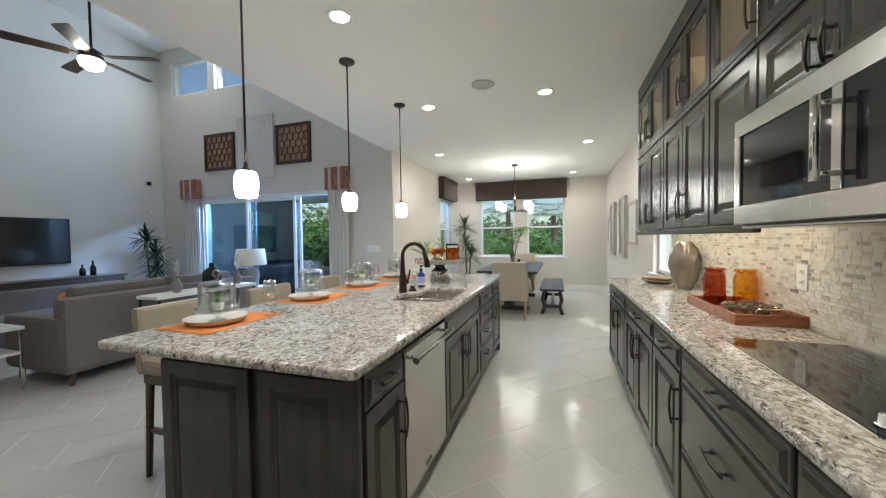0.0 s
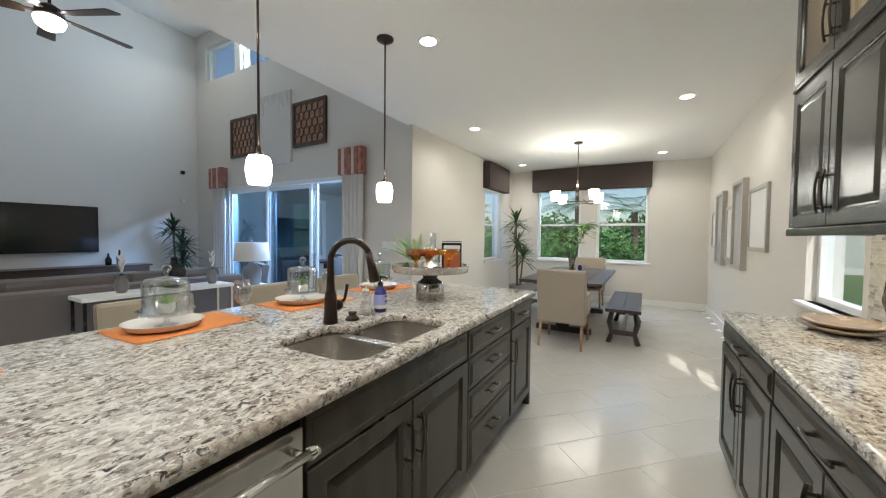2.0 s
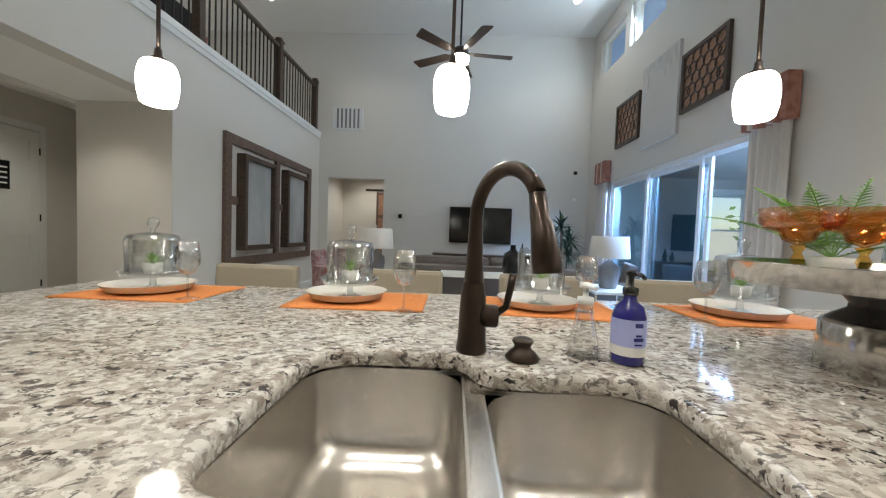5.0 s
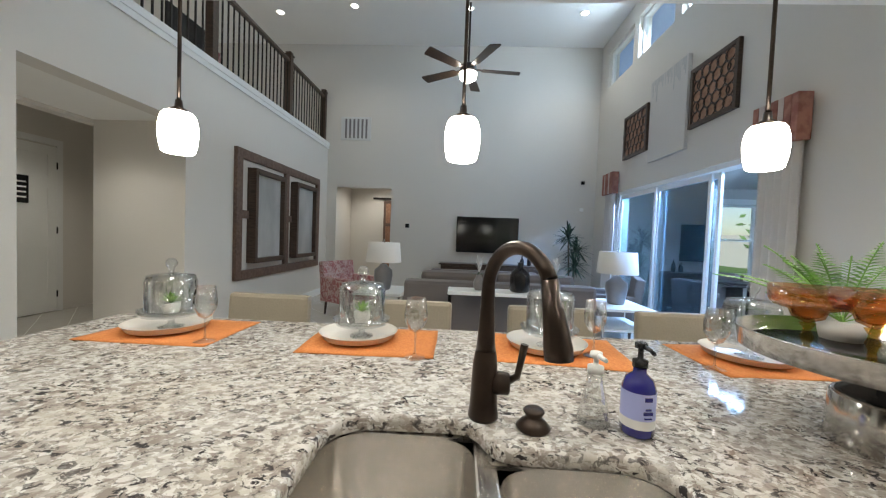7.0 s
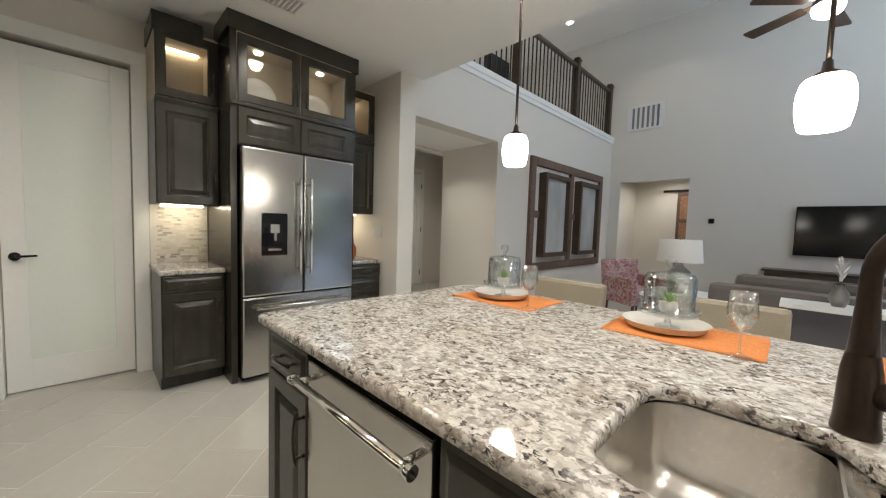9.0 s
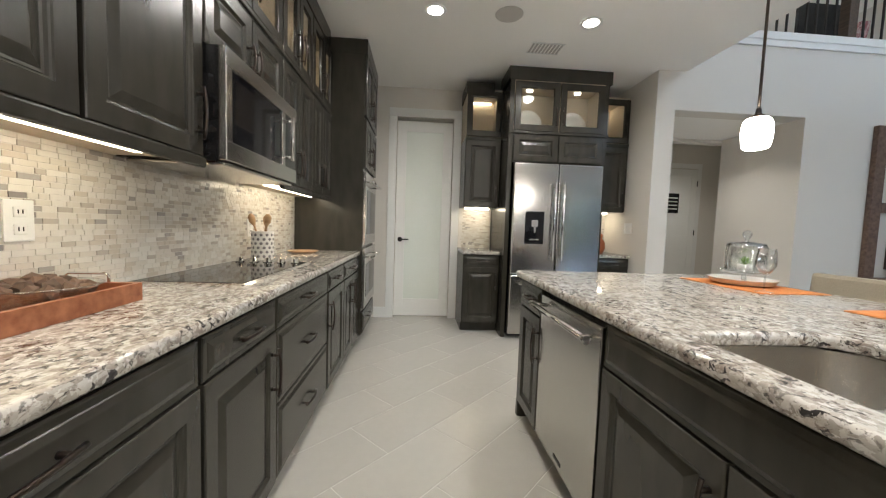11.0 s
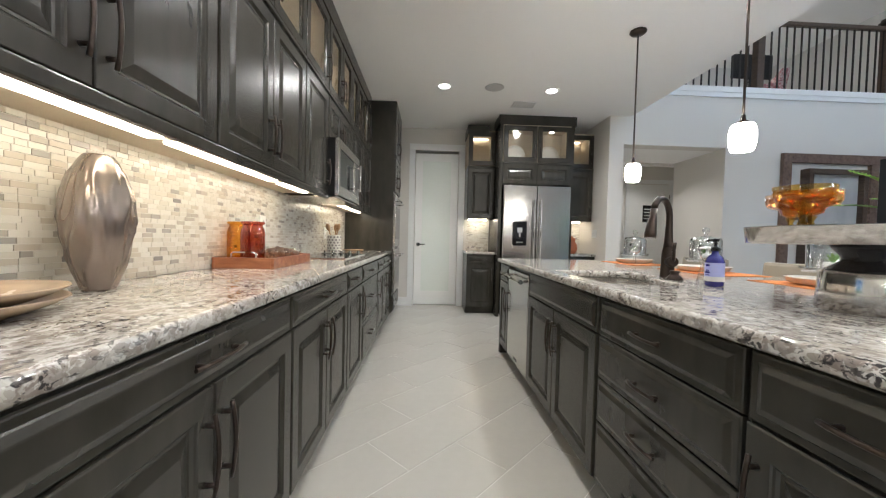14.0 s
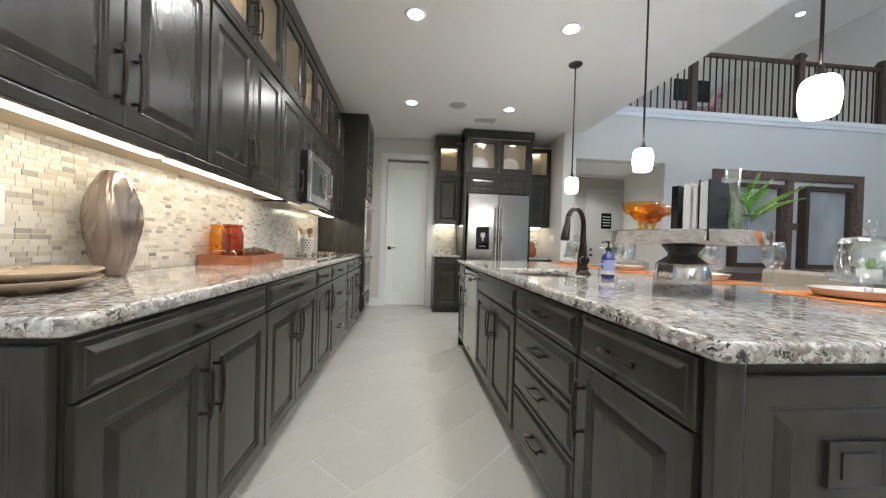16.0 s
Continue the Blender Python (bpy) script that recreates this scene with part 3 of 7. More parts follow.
part("corner_post", B(-1.022, -0.96, -0.03, -0.004, 0, ZT, bevel=0.004), M_CAB, panel2)
backp = thing("island_back_panel", pose(-1.21, 4.66, 0, 0, 0, -90), "dark panelled back of the kitchen island", "cabinet panel")
part("body", B(0, 3.13, -0.004, 0.004, 0, ZT), M_CAB, backp)
for i in range(5):
    d = part("panel", door_mesh(0.58, 0.74), M_CAB, backp)
    d.location = (0.03 + i * 0.62, -0.004, 0.10)
tagged(part("island_core", B(-1.2, -0.71, 1.54, 4.64, 0.0, 0.62), M_CAB), "dark inner carcass of the island", "cabinet")

# dishwasher
dw = thing("dishwasher", pose(-0.2, 1.89, 0, 0, 0, R_ISLAND), "stainless steel dishwasher built into the island", "dishwasher")
part("body", box(B(0.0, 0.605, 0.012, 0.5, 0.10, ZT), 0, 0.605, 0.08, 0.5, 0, 0.1), M_BLACK, dw)
part("door", B(0.005, 0.60, -0.022, 0.01, 0.12, 0.845, bevel=0.004), M_STEEL, dw, "brushed steel door")
hb = bmesh.new()
tube(hb, [(0.03, -0.075, 0.80), (0.575, -0.075, 0.80)], 0.0125, 14)
for x in (0.045, 0.56):
    tube(hb, [(x, -0.02, 0.80), (x, -0.072, 0.80)], 0.010, 10)
for x in (0.018, 0.587):
    tube(hb, [(x - 0.012, -0.075, 0.80), (x + 0.012, -0.075, 0.80)], 0.0165, 14)
part("handle", hb, M_CHROME, dw, "polished bar handle with round ends")
part("vent", B(0.25, 0.33, -0.024, -0.0225, 0.15, 0.165), M_BLACK, dw)

# ---- worktops ----


def rounded(poly, r, seg=5):
    """Round the corners of a polygon."""
    out, n = [], len(poly)
    for i in range(n):
        p, a, b = Vector(poly[i]), Vector(poly[i - 1]), Vector(poly[(i + 1) % n])
        u, v = (a - p).normalized(), (b - p).normalized()
        s = min(r, (a - p).length / 2.1, (b - p).length / 2.1)
        for k in range(seg + 1):
            t = k / seg
            q = (p + u * s) * (1 - t) ** 2 + p * 2 * t * (1 - t) + (p + v * s) * t ** 2
            out.append((q.x, q.y))
    return out


def worktop(name, outer, hole, z0, z1, label):
    """A slab with an eased edge and an optional cut-out."""
    bm = bmesh.new()
    e = 0.012

    def inset(poly, d, sign=1):
        out, n = [], len(poly)
        for i in range(n):
            a, b = Vector(poly[i - 1]), Vector(poly[(i + 1) % n])
            t = (b - a).normalized()
            nrm = Vector((-t.y, t.x))
            out.append((poly[i][0] + nrm.x * d * sign, poly[i][1] + nrm.y * d * sign))
        return out

    def ring(poly, z):
        return [bm.verts.new((x, y, z)) for x, y in poly]

    def skin(a, b):
        n = len(a)
        for i in range(n):
            f = bm.faces.new((a[i], a[(i + 1) % n], b[(i + 1) % n], b[i]))
            f.smooth = True

    def loops(poly, sign):
        rs = [ring(inset(poly, 0.006, sign), z0)]
        for d, z in ((0.0, z0 + 0.006), (0.0, z1 - e), (0.0035, z1 - 0.0035), (e, z1)):
            rs.append(ring(inset(poly, d, sign), z))
            skin(rs[-2], rs[-1])
        return rs[0], rs[-1]
    lo, hi = loops(outer, 1)
    edges_hi = [bm.edges.get((hi[i], hi[(i + 1) % len(hi)])) for i in range(len(hi))]
    edges_lo = [bm.edges.get((lo[i], lo[(i + 1) % len(lo)])) for i in range(len(lo))]
    if hole:
        hl, hh = loops(hole, -1)
        edges_hi += [bm.edges.get((hh[i], hh[(i + 1) % len(hh)])) for i in range(len(hh))]
        edges_lo += [bm.edges.get((hl[i], hl[(i + 1) % len(hl)])) for i in range(len(hl))]
    bmesh.ops.triangle_fill(bm, edges=edges_hi, use_beauty=True, use_dissolve=False)
    bmesh.ops.triangle_fill(bm, edges=edges_lo, use_beauty=True, use_dissolve=False)
    return tagged(part(name, bm, M_GRANITE), label, "countertop")


SINK = rounded([(-0.262, 2.76), (-0.262, 3.45), (-0.61, 3.45), (-0.615, 3.12), (-0.715, 3.08), (-0.705, 2.76)], 0.10, 8)
worktop("island_worktop", rounded([(-0.16, 1.44), (-0.16, 4.73), (-1.52, 4.73), (-1.52, 1.44)], 0.035), SINK, 0.876, 0.914, "polished cream, grey and brown granite island worktop")
worktop("wall_worktop", rounded([(1.0, 0.27), (1.612, 0.27), (1.612, 4.575), (1.0, 4.575)], 0.03), None, 0.876, 0.914, "polished granite worktop along the tiled wall")


def bowl(bm, x0, x1, y0, y1, top, depth, r):
    rings = []
    for ins, z in ((0, top), (0.004, top - depth * 0.7), (0.02, top - depth * 0.92), (0.06, top - depth)):
        poly = rounded([(x1 - ins, y0 + ins), (x1 - ins, y1 - ins), (x0 + ins, y1 - ins), (x0 + ins, y0 + ins)], r, 6)
        rings.append([bm.verts.new((x, y, z)) for x, y in poly])
    for a, b in zip(rings, rings[1:]):
        for i in range(len(a)):
            bm.faces.new((a[i], b[i], b[(i + 1) % len(a)], a[(i + 1) % len(a)])).smooth = True
    bm.faces.new(rings[-1])
    return rings[0]


sink = thing("kitchen_sink", pose(0, 0, 0), "double-bowl stainless steel undermount sink", "sink")
for nm, x0, x1, y0, y1 in (("large_bowl", -0.71, -0.255, 2.755, 3.085), ("small_bowl", -0.62, -0.255, 3.125, 3.455)):
    bm = bmesh.new()
    bowl(bm, x0, x1, y0, y1, 0.870, 0.2, 0.09)
    b = part(nm, bm, M_STEELH, sink)
    dr = part("drain", lathe(bmesh.new(), [(0.0, 0.0), (0.03, 0.0), (0.045, 0.004), (0.05, 0.0015)], (x0 + x1) / 2 - 0.05, (y0 + y1) / 2, 0.6715, 20), M_CHROME, b, "round steel drain")
rim = bmesh.new()
box(rim, -0.72, -0.25, 3.082, 3.128, 0.855, 0.8715, bevel=0.006)
part("divider", rim, M_STEELH, sink)
fl = bmesh.new()
for x0, x1, y0, y1 in ((-0.75, -0.235, 2.735, 2.757), (-0.75, -0.235, 3.453, 3.475), (-0.74, -0.708, 2.757, 3.1), (-0.66, -0.618, 3.1, 3.453), (-0.257, -0.237, 2.757, 3.453)):
    box(fl, x0, x1, y0, y1, 0.866, 0.8755)
part("flange", fl, M_STEELH, sink)

# faucet
fc = thing("kitchen_faucet", pose(-0.738, 3.105, 0.914, 0, 0, 34), "oil-rubbed bronze pull-down gooseneck faucet", "faucet")
part("base", lathe(bmesh.new(), [(0, 0), (0.034, 0), (0.036, 0.006), (0.033, 0.03), (0.031, 0.09), (0.029, 0.13), (0.024, 0.16)], seg=24), M_BRONZE, fc)
neck = [(0, 0, 0.15), (0, 0, 0.2), (0.0, 0, 0.27)] + [(0.096 - 0.096 * math.cos(a), 0, 0.305 + 0.100 * math.sin(a)) for a in [math.pi * k / 14 for k in range(0, 13)]]
part("spout", tube(bmesh.new(), neck, [0.024, 0.020, 0.0165] + [0.0155] * 13, 16), M_BRONZE, fc)
e0 = Vector(neck[-1])
part("spray_head", tube(bmesh.new(), [e0, e0 + Vector((0.008, 0, -0.05)), e0 + Vector((0.012, 0, -0.056)), e0 + Vector((0.028, 0, -0.125)), e0 + Vector((0.031, 0, -0.145))], [0.0165, 0.018, 0.020, 0.027, 0.026], 18), M_BRONZE, fc)
lv = bmesh.new()
tube(lv, [(0, 0.02, 0.085), (0, 0.055, 0.085), (0, 0.06, 0.085)], [0.027, 0.026, 0.02], 18)
tube(lv, [(0, 0.052, 0.09), (0.01, 0.075, 0.11), (0.014, 0.082, 0.15), (0.014, 0.088, 0.185)], [0.010, 0.008, 0.008, 0.009], 10)
part("lever", lv, M_BRONZE, fc).rotation_euler = (0, 0, radians(-42))
sd = tagged(part("soap_dispenser_cap", lathe(bmesh.new(), [(0, 0), (0.036, 0), (0.038, 0.006), (0.026, 0.02), (0.02, 0.024), (0.018, 0.03), (0.024, 0.04), (0.02, 0.045), (0, 0.046)], -0.70, 3.215, 0.914, 24), M_BRONZE), "dark bronze round sink-hole cap on the worktop", "sink cap")

# ---- upper cabinets ----
XU, ZU0, ZU1, ZU2 = 1.30, 1.405, 2.14, 2.70
GU = "wall cabinets"


def upper_unit(m, w, z0, z1, ztop, label, group, depth=0.312, doors=2, stand=None):
    u = thing("wall_cabinet", m, label, "cabinet", group)
    g = 0.005
    part("body", B(0, w, 0.001, depth, z0, z1), M_CAB, u)
    bm = bmesh.new()
    for b in ((0, 0.018, 0.001, depth, z1 + 0.022, ztop), (w - 0.018, w, 0.001, depth, z1 + 0.022, ztop), (0.018, w - 0.018, depth - 0.012, depth, z1 + 0.022, ztop), (0, w, 0.001, depth, ztop, ztop + 0.02)):
        box(bm, *b)
    part("display_box", bm, M_CABIN, u, "pale lit interior of the glazed compartment")
    part("midrail", box(B(-0.0, w, -0.028, depth, z1, z1 + 0.022, bevel=0.004), 0, w, -0.018, 0.0, z1 - 0.012, z1), M_CAB, u)
    wd = (w - (doors + 1) * g) / doors
    for i in range(doors):
        x = g + i * (wd + g)
        side = ("r" if i == 0 else "l") if doors == 2 else "r"
        add_door(u, x, z0 + 0.004, wd, z1 - z0 - 0.02, (side, "b"))
        add_door(u, x, z1 + 0.03, wd, ztop - z1 - 0.036, (side, "b"), glass=True)
    part("cabinet_light", B(0.06, w - 0.06, depth - 0.05, depth - 0.02, ztop - 0.012, ztop - 0.002), M_CABSTRIP, u, "warm lit strip")
    return u


def crown(name, pts, z, label):
    """A stepped crown moulding along cabinet fronts; pts go round with the room on their left-hand normal."""
    bm = bmesh.new()
    prof = [(0.0, 0.0), (0.018, 0.0), (0.02, 0.02), (0.032, 0.035), (0.055, 0.08), (0.075, 0.10), (0.08, 0.105), (0.08, 0.13), (0.0, 0.13)]
    rings = []
    n = len(pts)
    for i, p in enumerate(pts):
        p = Vector(p)
        d0 = (p - Vector(pts[i - 1])).normalized() if i else None
        d1 = (Vector(pts[i + 1]) - p).normalized() if i < n - 1 else None
        n0 = Vector((-d0.y, d0.x)) if d0 else None
        n1 = Vector((-d1.y, d1.x)) if d1 else None
        if n0 and n1:
            nn = (n0 + n1).normalized()
            nn = nn / max(0.3, nn.dot(n0))
        else:
            nn = n0 or n1
        rings.append([bm.verts.new((p.x + nn.x * o, p.y + nn.y * o, z + h)) for o, h in prof])
    for a, b in zip(rings, rings[1:]):
        for k in range(len(prof)):
            bm.faces.new((a[k], a[(k + 1) % len(prof)], b[(k + 1) % len(prof)], b[k]))
    bm.faces.new(rings[0])
    bm.faces.new(rings[-1][::-1])
    return tagged(part(name, bm, M_CAB), label, "moulding")


for y1, y0, nd in ((4.545, 3.605, 2), (3.60, 2.715, 2), (2.71, 2.225, 1), (1.445, 0.865, 2), (0.86, 0.275, 2)):
    upper_unit(pose(XU, y1, 0, 0, 0, R_EAST), y1 - y0, ZU0, ZU1, ZU2, "dark wall cabinet with raised-panel doors below lit glass doors", GU, doors=nd)
upper_unit(pose(XU, 2.22, 0, 0, 0, R_EAST), 0.77, 1.83, ZU1, ZU2, "short dark wall cabinet above the microwave with lit glass doors", GU, doors=2)
crown("crown_moulding", [(XE - 0.008, 4.547), (XU - 0.022, 4.547), (XU - 0.022, 0.36)], 2.715, "dark stepped crown moulding on the wall cabinets")
tagged(part("light_rail", box(B(XU - 0.03, XU + 0.0, 2.225, 4.55, 1.365, 1.405, bevel=0.006), XU - 0.03, XU, 0.275, 1.445, 1.365, 1.405, bevel=0.006), M_CAB), "dark light rail moulding under the wall cabinets", "moulding")
tagged(part("light_rail", B(XU, XE - 0.012, 4.53, 4.55, 1.37, 1.405), M_CAB), "dark light rail return under the wall cabinets", "moulding")
for y0, y1 in ((2.35, 2.75), (2.85, 3.65), (3.72, 4.45), (0.4, 1.35)):
    tagged(part("undercabinet_light", B(1.385, 1.435, y0, y1, 1.391, 1.3995), M_STRIP), "warm glowing light strip under the wall cabinets", "light strip", "light strips under the cabinets")

tagged(part("cabinet_underside", box(B(XU + 0.002, XE - 0.012, 2.227, 4.528, 1.400, 1.4045), XU + 0.002, XE - 0.012, 0.277, 1.443, 1.400, 1.4045), M_CABIN), "pale wooden underside of the wall cabinets", "cabinet underside")

# microwave
mw = thing("microwave", pose(1.20, 2.22, 0, 0, 0, R_EAST), "stainless steel over-range microwave with dark glass", "microwave")
part("body", B(0.0, 0.77, 0.03, 0.40, 1.395, 1.825), M_BLACK, mw)
fr = bmesh.new()
for b in ((0.0, 0.77, 0, 0.03, 1.755, 1.825), (0.0, 0.77, 0, 0.03, 1.40, 1.475), (0.0, 0.045, 0, 0.03, 1.475, 1.755), (0.56, 0.60, 0, 0.03, 1.475, 1.755)):
    box(fr, *b, bevel=0.003)
part("door_frame", fr, M_STEEL, mw)
part("window", B(0.045, 0.56, 0.008, 0.03, 1.475, 1.755), M_BLACKGLASS, mw, "dark glass window")
part("control_panel", B(0.60, 0.77, 0.004, 0.03, 1.475, 1.755), M_BLACKGLASS, mw, "black glass control panel")
part("handle", tube(tube(tube(bmesh.new(), [(0.58, -0.045, 1.50), (0.58, -0.045, 1.73)], 0.011, 12), [(0.58, 0.0, 1.52), (0.58, -0.045, 1.52)], 0.008, 8), [(0.58, 0, 1.71), (0.58, -0.045, 1.71)], 0.008, 8), M_CHROME, mw, "steel bar handle")
part("underside", B(0.02, 0.75, 0.02, 0.38, 1.382, 1.395, bevel=0.004), M_STEEL, mw)

# oven tower
ot = thing("oven_cabinet", pose(0.99, 0.265, 0, 0, 0, R_EAST), "tall dark oven cabinet with a built-in double oven", "cabinet")
W = 0.78
part("body", box(B(0, W, 0.001, 0.625, 0.1, 2.72), 0, W, 0.07, 0.625, 0, 0.1), M_CAB, ot)
for x in (0.005, W / 2 + 0.003):
    add_door(ot, x, 2.17, W / 2 - 0.008, 0.54, ("r" if x < 0.1 else "l", "b"))
    add_door(ot, x, 1.70, W / 2 - 0.008, 0.44, ("r" if x < 0.1 else "l", "b"))
add_drawer(ot, 0.005, 0.12, W - 0.01, 0.2, 0.2)
for z0, z1 in ((0.36, 0.94), (0.97, 1.66)):
    ov = part("oven", B(0.02, W - 0.02, -0.028, 0.0, z0, z1, bevel=0.004), M_STEEL, ot, "stainless steel oven front")
    part("oven_glass", B(0.10, W - 0.10, -0.031, -0.0275, z0 + 0.10, z1 - 0.16), M_BLACKGLASS, ov, "dark oven glass")
    part("oven_handle", tube(tube(tube(bmesh.new(), [(0.07, -0.085, z1 - 0.09), (W - 0.07, -0.085, z1 - 0.09)], 0.012, 12), [(0.1, -0.028, z1 - 0.09), (0.1, -0.08, z1 - 0.09)], 0.009, 8), [(W - 0.1, -0.028, z1 - 0.09), (W - 0.1, -0.08, z1 - 0.09)], 0.009, 8), M_CHROME, ov, "steel bar handle")
crown("crown_moulding", [(XU - 0.022 + 0.1, 0.268), (0.968, 0.268), (0.968, -0.54), (1.6, -0.54)], 2.715, "dark crown moulding on the oven cabinet")

# ---- refrigerator wall ----
rf = thing("refrigerator", pose(-0.505, -0.03, 0, 0, 0, R_SOUTH), "stainless steel French-door refrigerator with a water dispenser", "refrigerator")
part("body", B(0.01, 0.93, 0.02, 0.76, 0.02, 1.84), M_BLACK, rf, "dark grey casing")
dl = part("left_door", B(0.0, 0.468, -0.05, 0.015, 0.70, 1.855, bevel=0.012), M_STEEL, rf)
drr = part("right_door", B(0.474, 0.942, -0.05, 0.015, 0.70, 1.855, bevel=0.012), M_STEEL, rf)
fd = part("freezer_drawer", B(0.0, 0.942, -0.05, 0.015, 0.06, 0.69, bevel=0.012), M_STEEL, rf)


def bar(p0, p1, off):
    bm = bmesh.new()
    p0, p1, off = Vector(p0), Vector(p1), Vector(off)
    tube(bm, [p0 + off, p1 + off], 0.013, 12)
    for t in (0.06, 0.94):
        q = p0.lerp(p1, t)
        tube(bm, [q, q + off], 0.009, 8)
    return bm


part("handle", bar((0.425, -0.05, 0.86), (0.425, -0.05, 1.66), (0, -0.055, 0)), M_CHROME, dl, "long steel bar handle")
part("handle", bar((0.517, -0.05, 0.86), (0.517, -0.05, 1.66), (0, -0.055, 0)), M_CHROME, drr, "long steel bar handle")
part("handle", bar((0.08, -0.05, 0.61), (0.862, -0.05, 0.61), (0, -0.055, 0)), M_CHROME, fd, "long steel bar handle")
disp = part("water_dispenser", B(0.135, 0.335, -0.053, -0.049, 1.02, 1.36, bevel=0.001), M_BLACKGLASS, dl, "black glass water dispenser")
part("dispenser_tray", box(box(B(0.185, 0.285, -0.057, -0.052, 1.06, 1.075), 0.20, 0.27, -0.062, -0.053, 1.20, 1.27, bevel=0.003), 0.225, 0.245, -0.066, -0.053, 1.14, 1.2), M_CHROME, disp)

fu = thing("fridge_surround_cabinet", pose(-0.45, -0.075, 0, 0, 0, R_SOUTH), "tall dark refrigerator surround with lit glass doors", "cabinet")
WF = 1.06
part("side_panel", B(0, 0.045, 0, 0.75, 0, 2.72), M_CAB, fu)
part("side_panel", B(WF - 0.045, WF, 0, 0.75, 0, 2.72), M_CAB, fu)
part("body", B(0.045, WF - 0.045, 0.001, 0.75, 1.875, 2.17), M_CAB, fu)
bm = bmesh.new()
for b in ((0.045, WF - 0.045, 0.35, 0.37, 2.19, 2.69), (0.045, 0.06, 0.001, 0.35, 2.19, 2.69), (WF - 0.06, WF - 0.045, 0.001, 0.35, 2.19, 2.69), (0.045, WF - 0.045, 0.001, 0.37, 2.69, 2.72), (0.045, WF - 0.045, 0.001, 0.37, 2.17, 2.19)):
    box(bm, *b)
part("display_box", bm, M_CABIN, fu, "pale lit interior")
part("midrail", B(0, WF, -0.03, 0.0, 2.168, 2.196, bevel=0.005), M_CAB, fu)
for i in range(2):
    wd = WF / 2 - 0.055
    x = 0.05 + i * (wd + 0.01)
    add_door(fu, x, 1.885, wd, 0.275)
    add_door(fu, x, 2.20, wd, 0.50, ("r" if i == 0 else "l", "b"), glass=True)
part("cabinet_light", lathe(bmesh.new(), [(0, 0.0), (0.032, 0.0), (0.034, 0.009), (0, 0.009)], 0.26, 0.2, 2.68, 20), M_CANLENS, fu, "small round puck light")
part("cabinet_light", lathe(bmesh.new(), [(0, 0.0), (0.032, 0.0), (0.034, 0.009), (0, 0.009)], 0.80, 0.2, 2.68, 20), M_CANLENS, fu, "small round puck light")
crown("crown_moulding", [(-0.43, -0.45), (-0.43, -0.055), (-1.53, -0.055), (-1.53, -0.45)], 2.715, "dark crown moulding over the refrigerator")

for x1, x0 in ((-0.04, -0.445), (-1.515, -1.94)):
    base_unit(pose(x1, -0.24, 0, 0, 0, R_SOUTH), x1 - x0, "single" if x1 > -1 else "four", "narrow dark base cabinet beside the refrigerator", "cabinets beside the refrigerator", depth=0.575)
    worktop("side_worktop", rounded([(x0, -0.82), (x1 + (0.012 if x1 > -1 else 0), -0.82), (x1 + (0.012 if x1 > -1 else 0), -0.205), (x0, -0.205)], 0.012), None, 0.876, 0.914, "small granite worktop beside the refrigerator")
    upper_unit(pose(x1, -0.40, 0, 0, 0, R_SOUTH), x1 - x0, ZU0, 2.17, ZU2, "narrow dark wall cabinet with a lit glass door", "cabinets beside the refrigerator", depth=0.425, doors=1)
    tagged(part("undercabinet_light", B(x0 + 0.06, x1 - 0.06, -0.72, -0.65, 1.392, 1.403), M_STRIP), "warm glowing light strip under the wall cabinet", "light strip", "light strips under the cabinets")
crown("crown_moulding", [(-0.028, -0.82), (-0.028, -0.378), (-0.345, -0.378)], 2.66, "dark crown moulding on the narrow cabinet")

ep = thing("cabinet_end_panel", pose(1.61, 4.55, 0, 0, 0, 180), "dark raised end panel of the wall run of cabinets", "cabinet panel")
part("panel", door_mesh(0.57, 0.75), M_CAB, ep).location = (0.005, 0.0, 0.11)

# ---- doors ----


def panel_door(name, w, h, panels, label):
    """A door leaf, local x width, front towards -y."""
    d = thing(name, Matrix(), label, "door")
    bm = bmesh.new()
    box(bm, 0, w, 0, 0.04, 0, h)
    part("leaf", bm, M_DOOR, d)
    bm = bmesh.new()
    s = 0.115
    for x0, x1, z0, z1 in ((0, s, 0, h), (w - s, w, 0, h), (s, w - s, 0, 0.22), (s, w - s, h - 0.13, h)) + tuple((s, w - s, z - 0.09, z + 0.09) for z in panels):
        box(bm, x0, x1, -0.010, 0.0, z0, z1, bevel=0.002)
    part("stiles", bm, M_DOOR, d)
    return d


pd = panel_door("pantry_door", 0.69, 2.46, (), "tall white panelled pantry door, closed")
pd.matrix_world = pose(0.755, -0.90, 0.01, 0, 0, 180)
part("field", B(0.115, 0.575, -0.004, 0.0, 0.22, 2.33), mat("frosted_panel", (0.80, 0.84, 0.78), 0.2, grain=0.02), pd, "smooth pale panel")
part("lever_handle", tube(tube(bmesh.new(), [(0.06, -0.01, 0.98), (0.06, -0.06, 0.98)], 0.011, 10), [(0.06, -0.055, 0.98), (0.17, -0.058, 0.985)], [0.010, 0.007], 10), M_BLACK, pd, "black lever handle")
part("rosette", lathe(bmesh.new(), [(0, 0), (0.03, 0), (0.03, 0.008), (0, 0.008)], seg=20), M_BLACK, pd).matrix_basis = Matrix.Translation((0.06, -0.010, 0.98)) @ pose(0, 0, 0, 90, 0, 0)
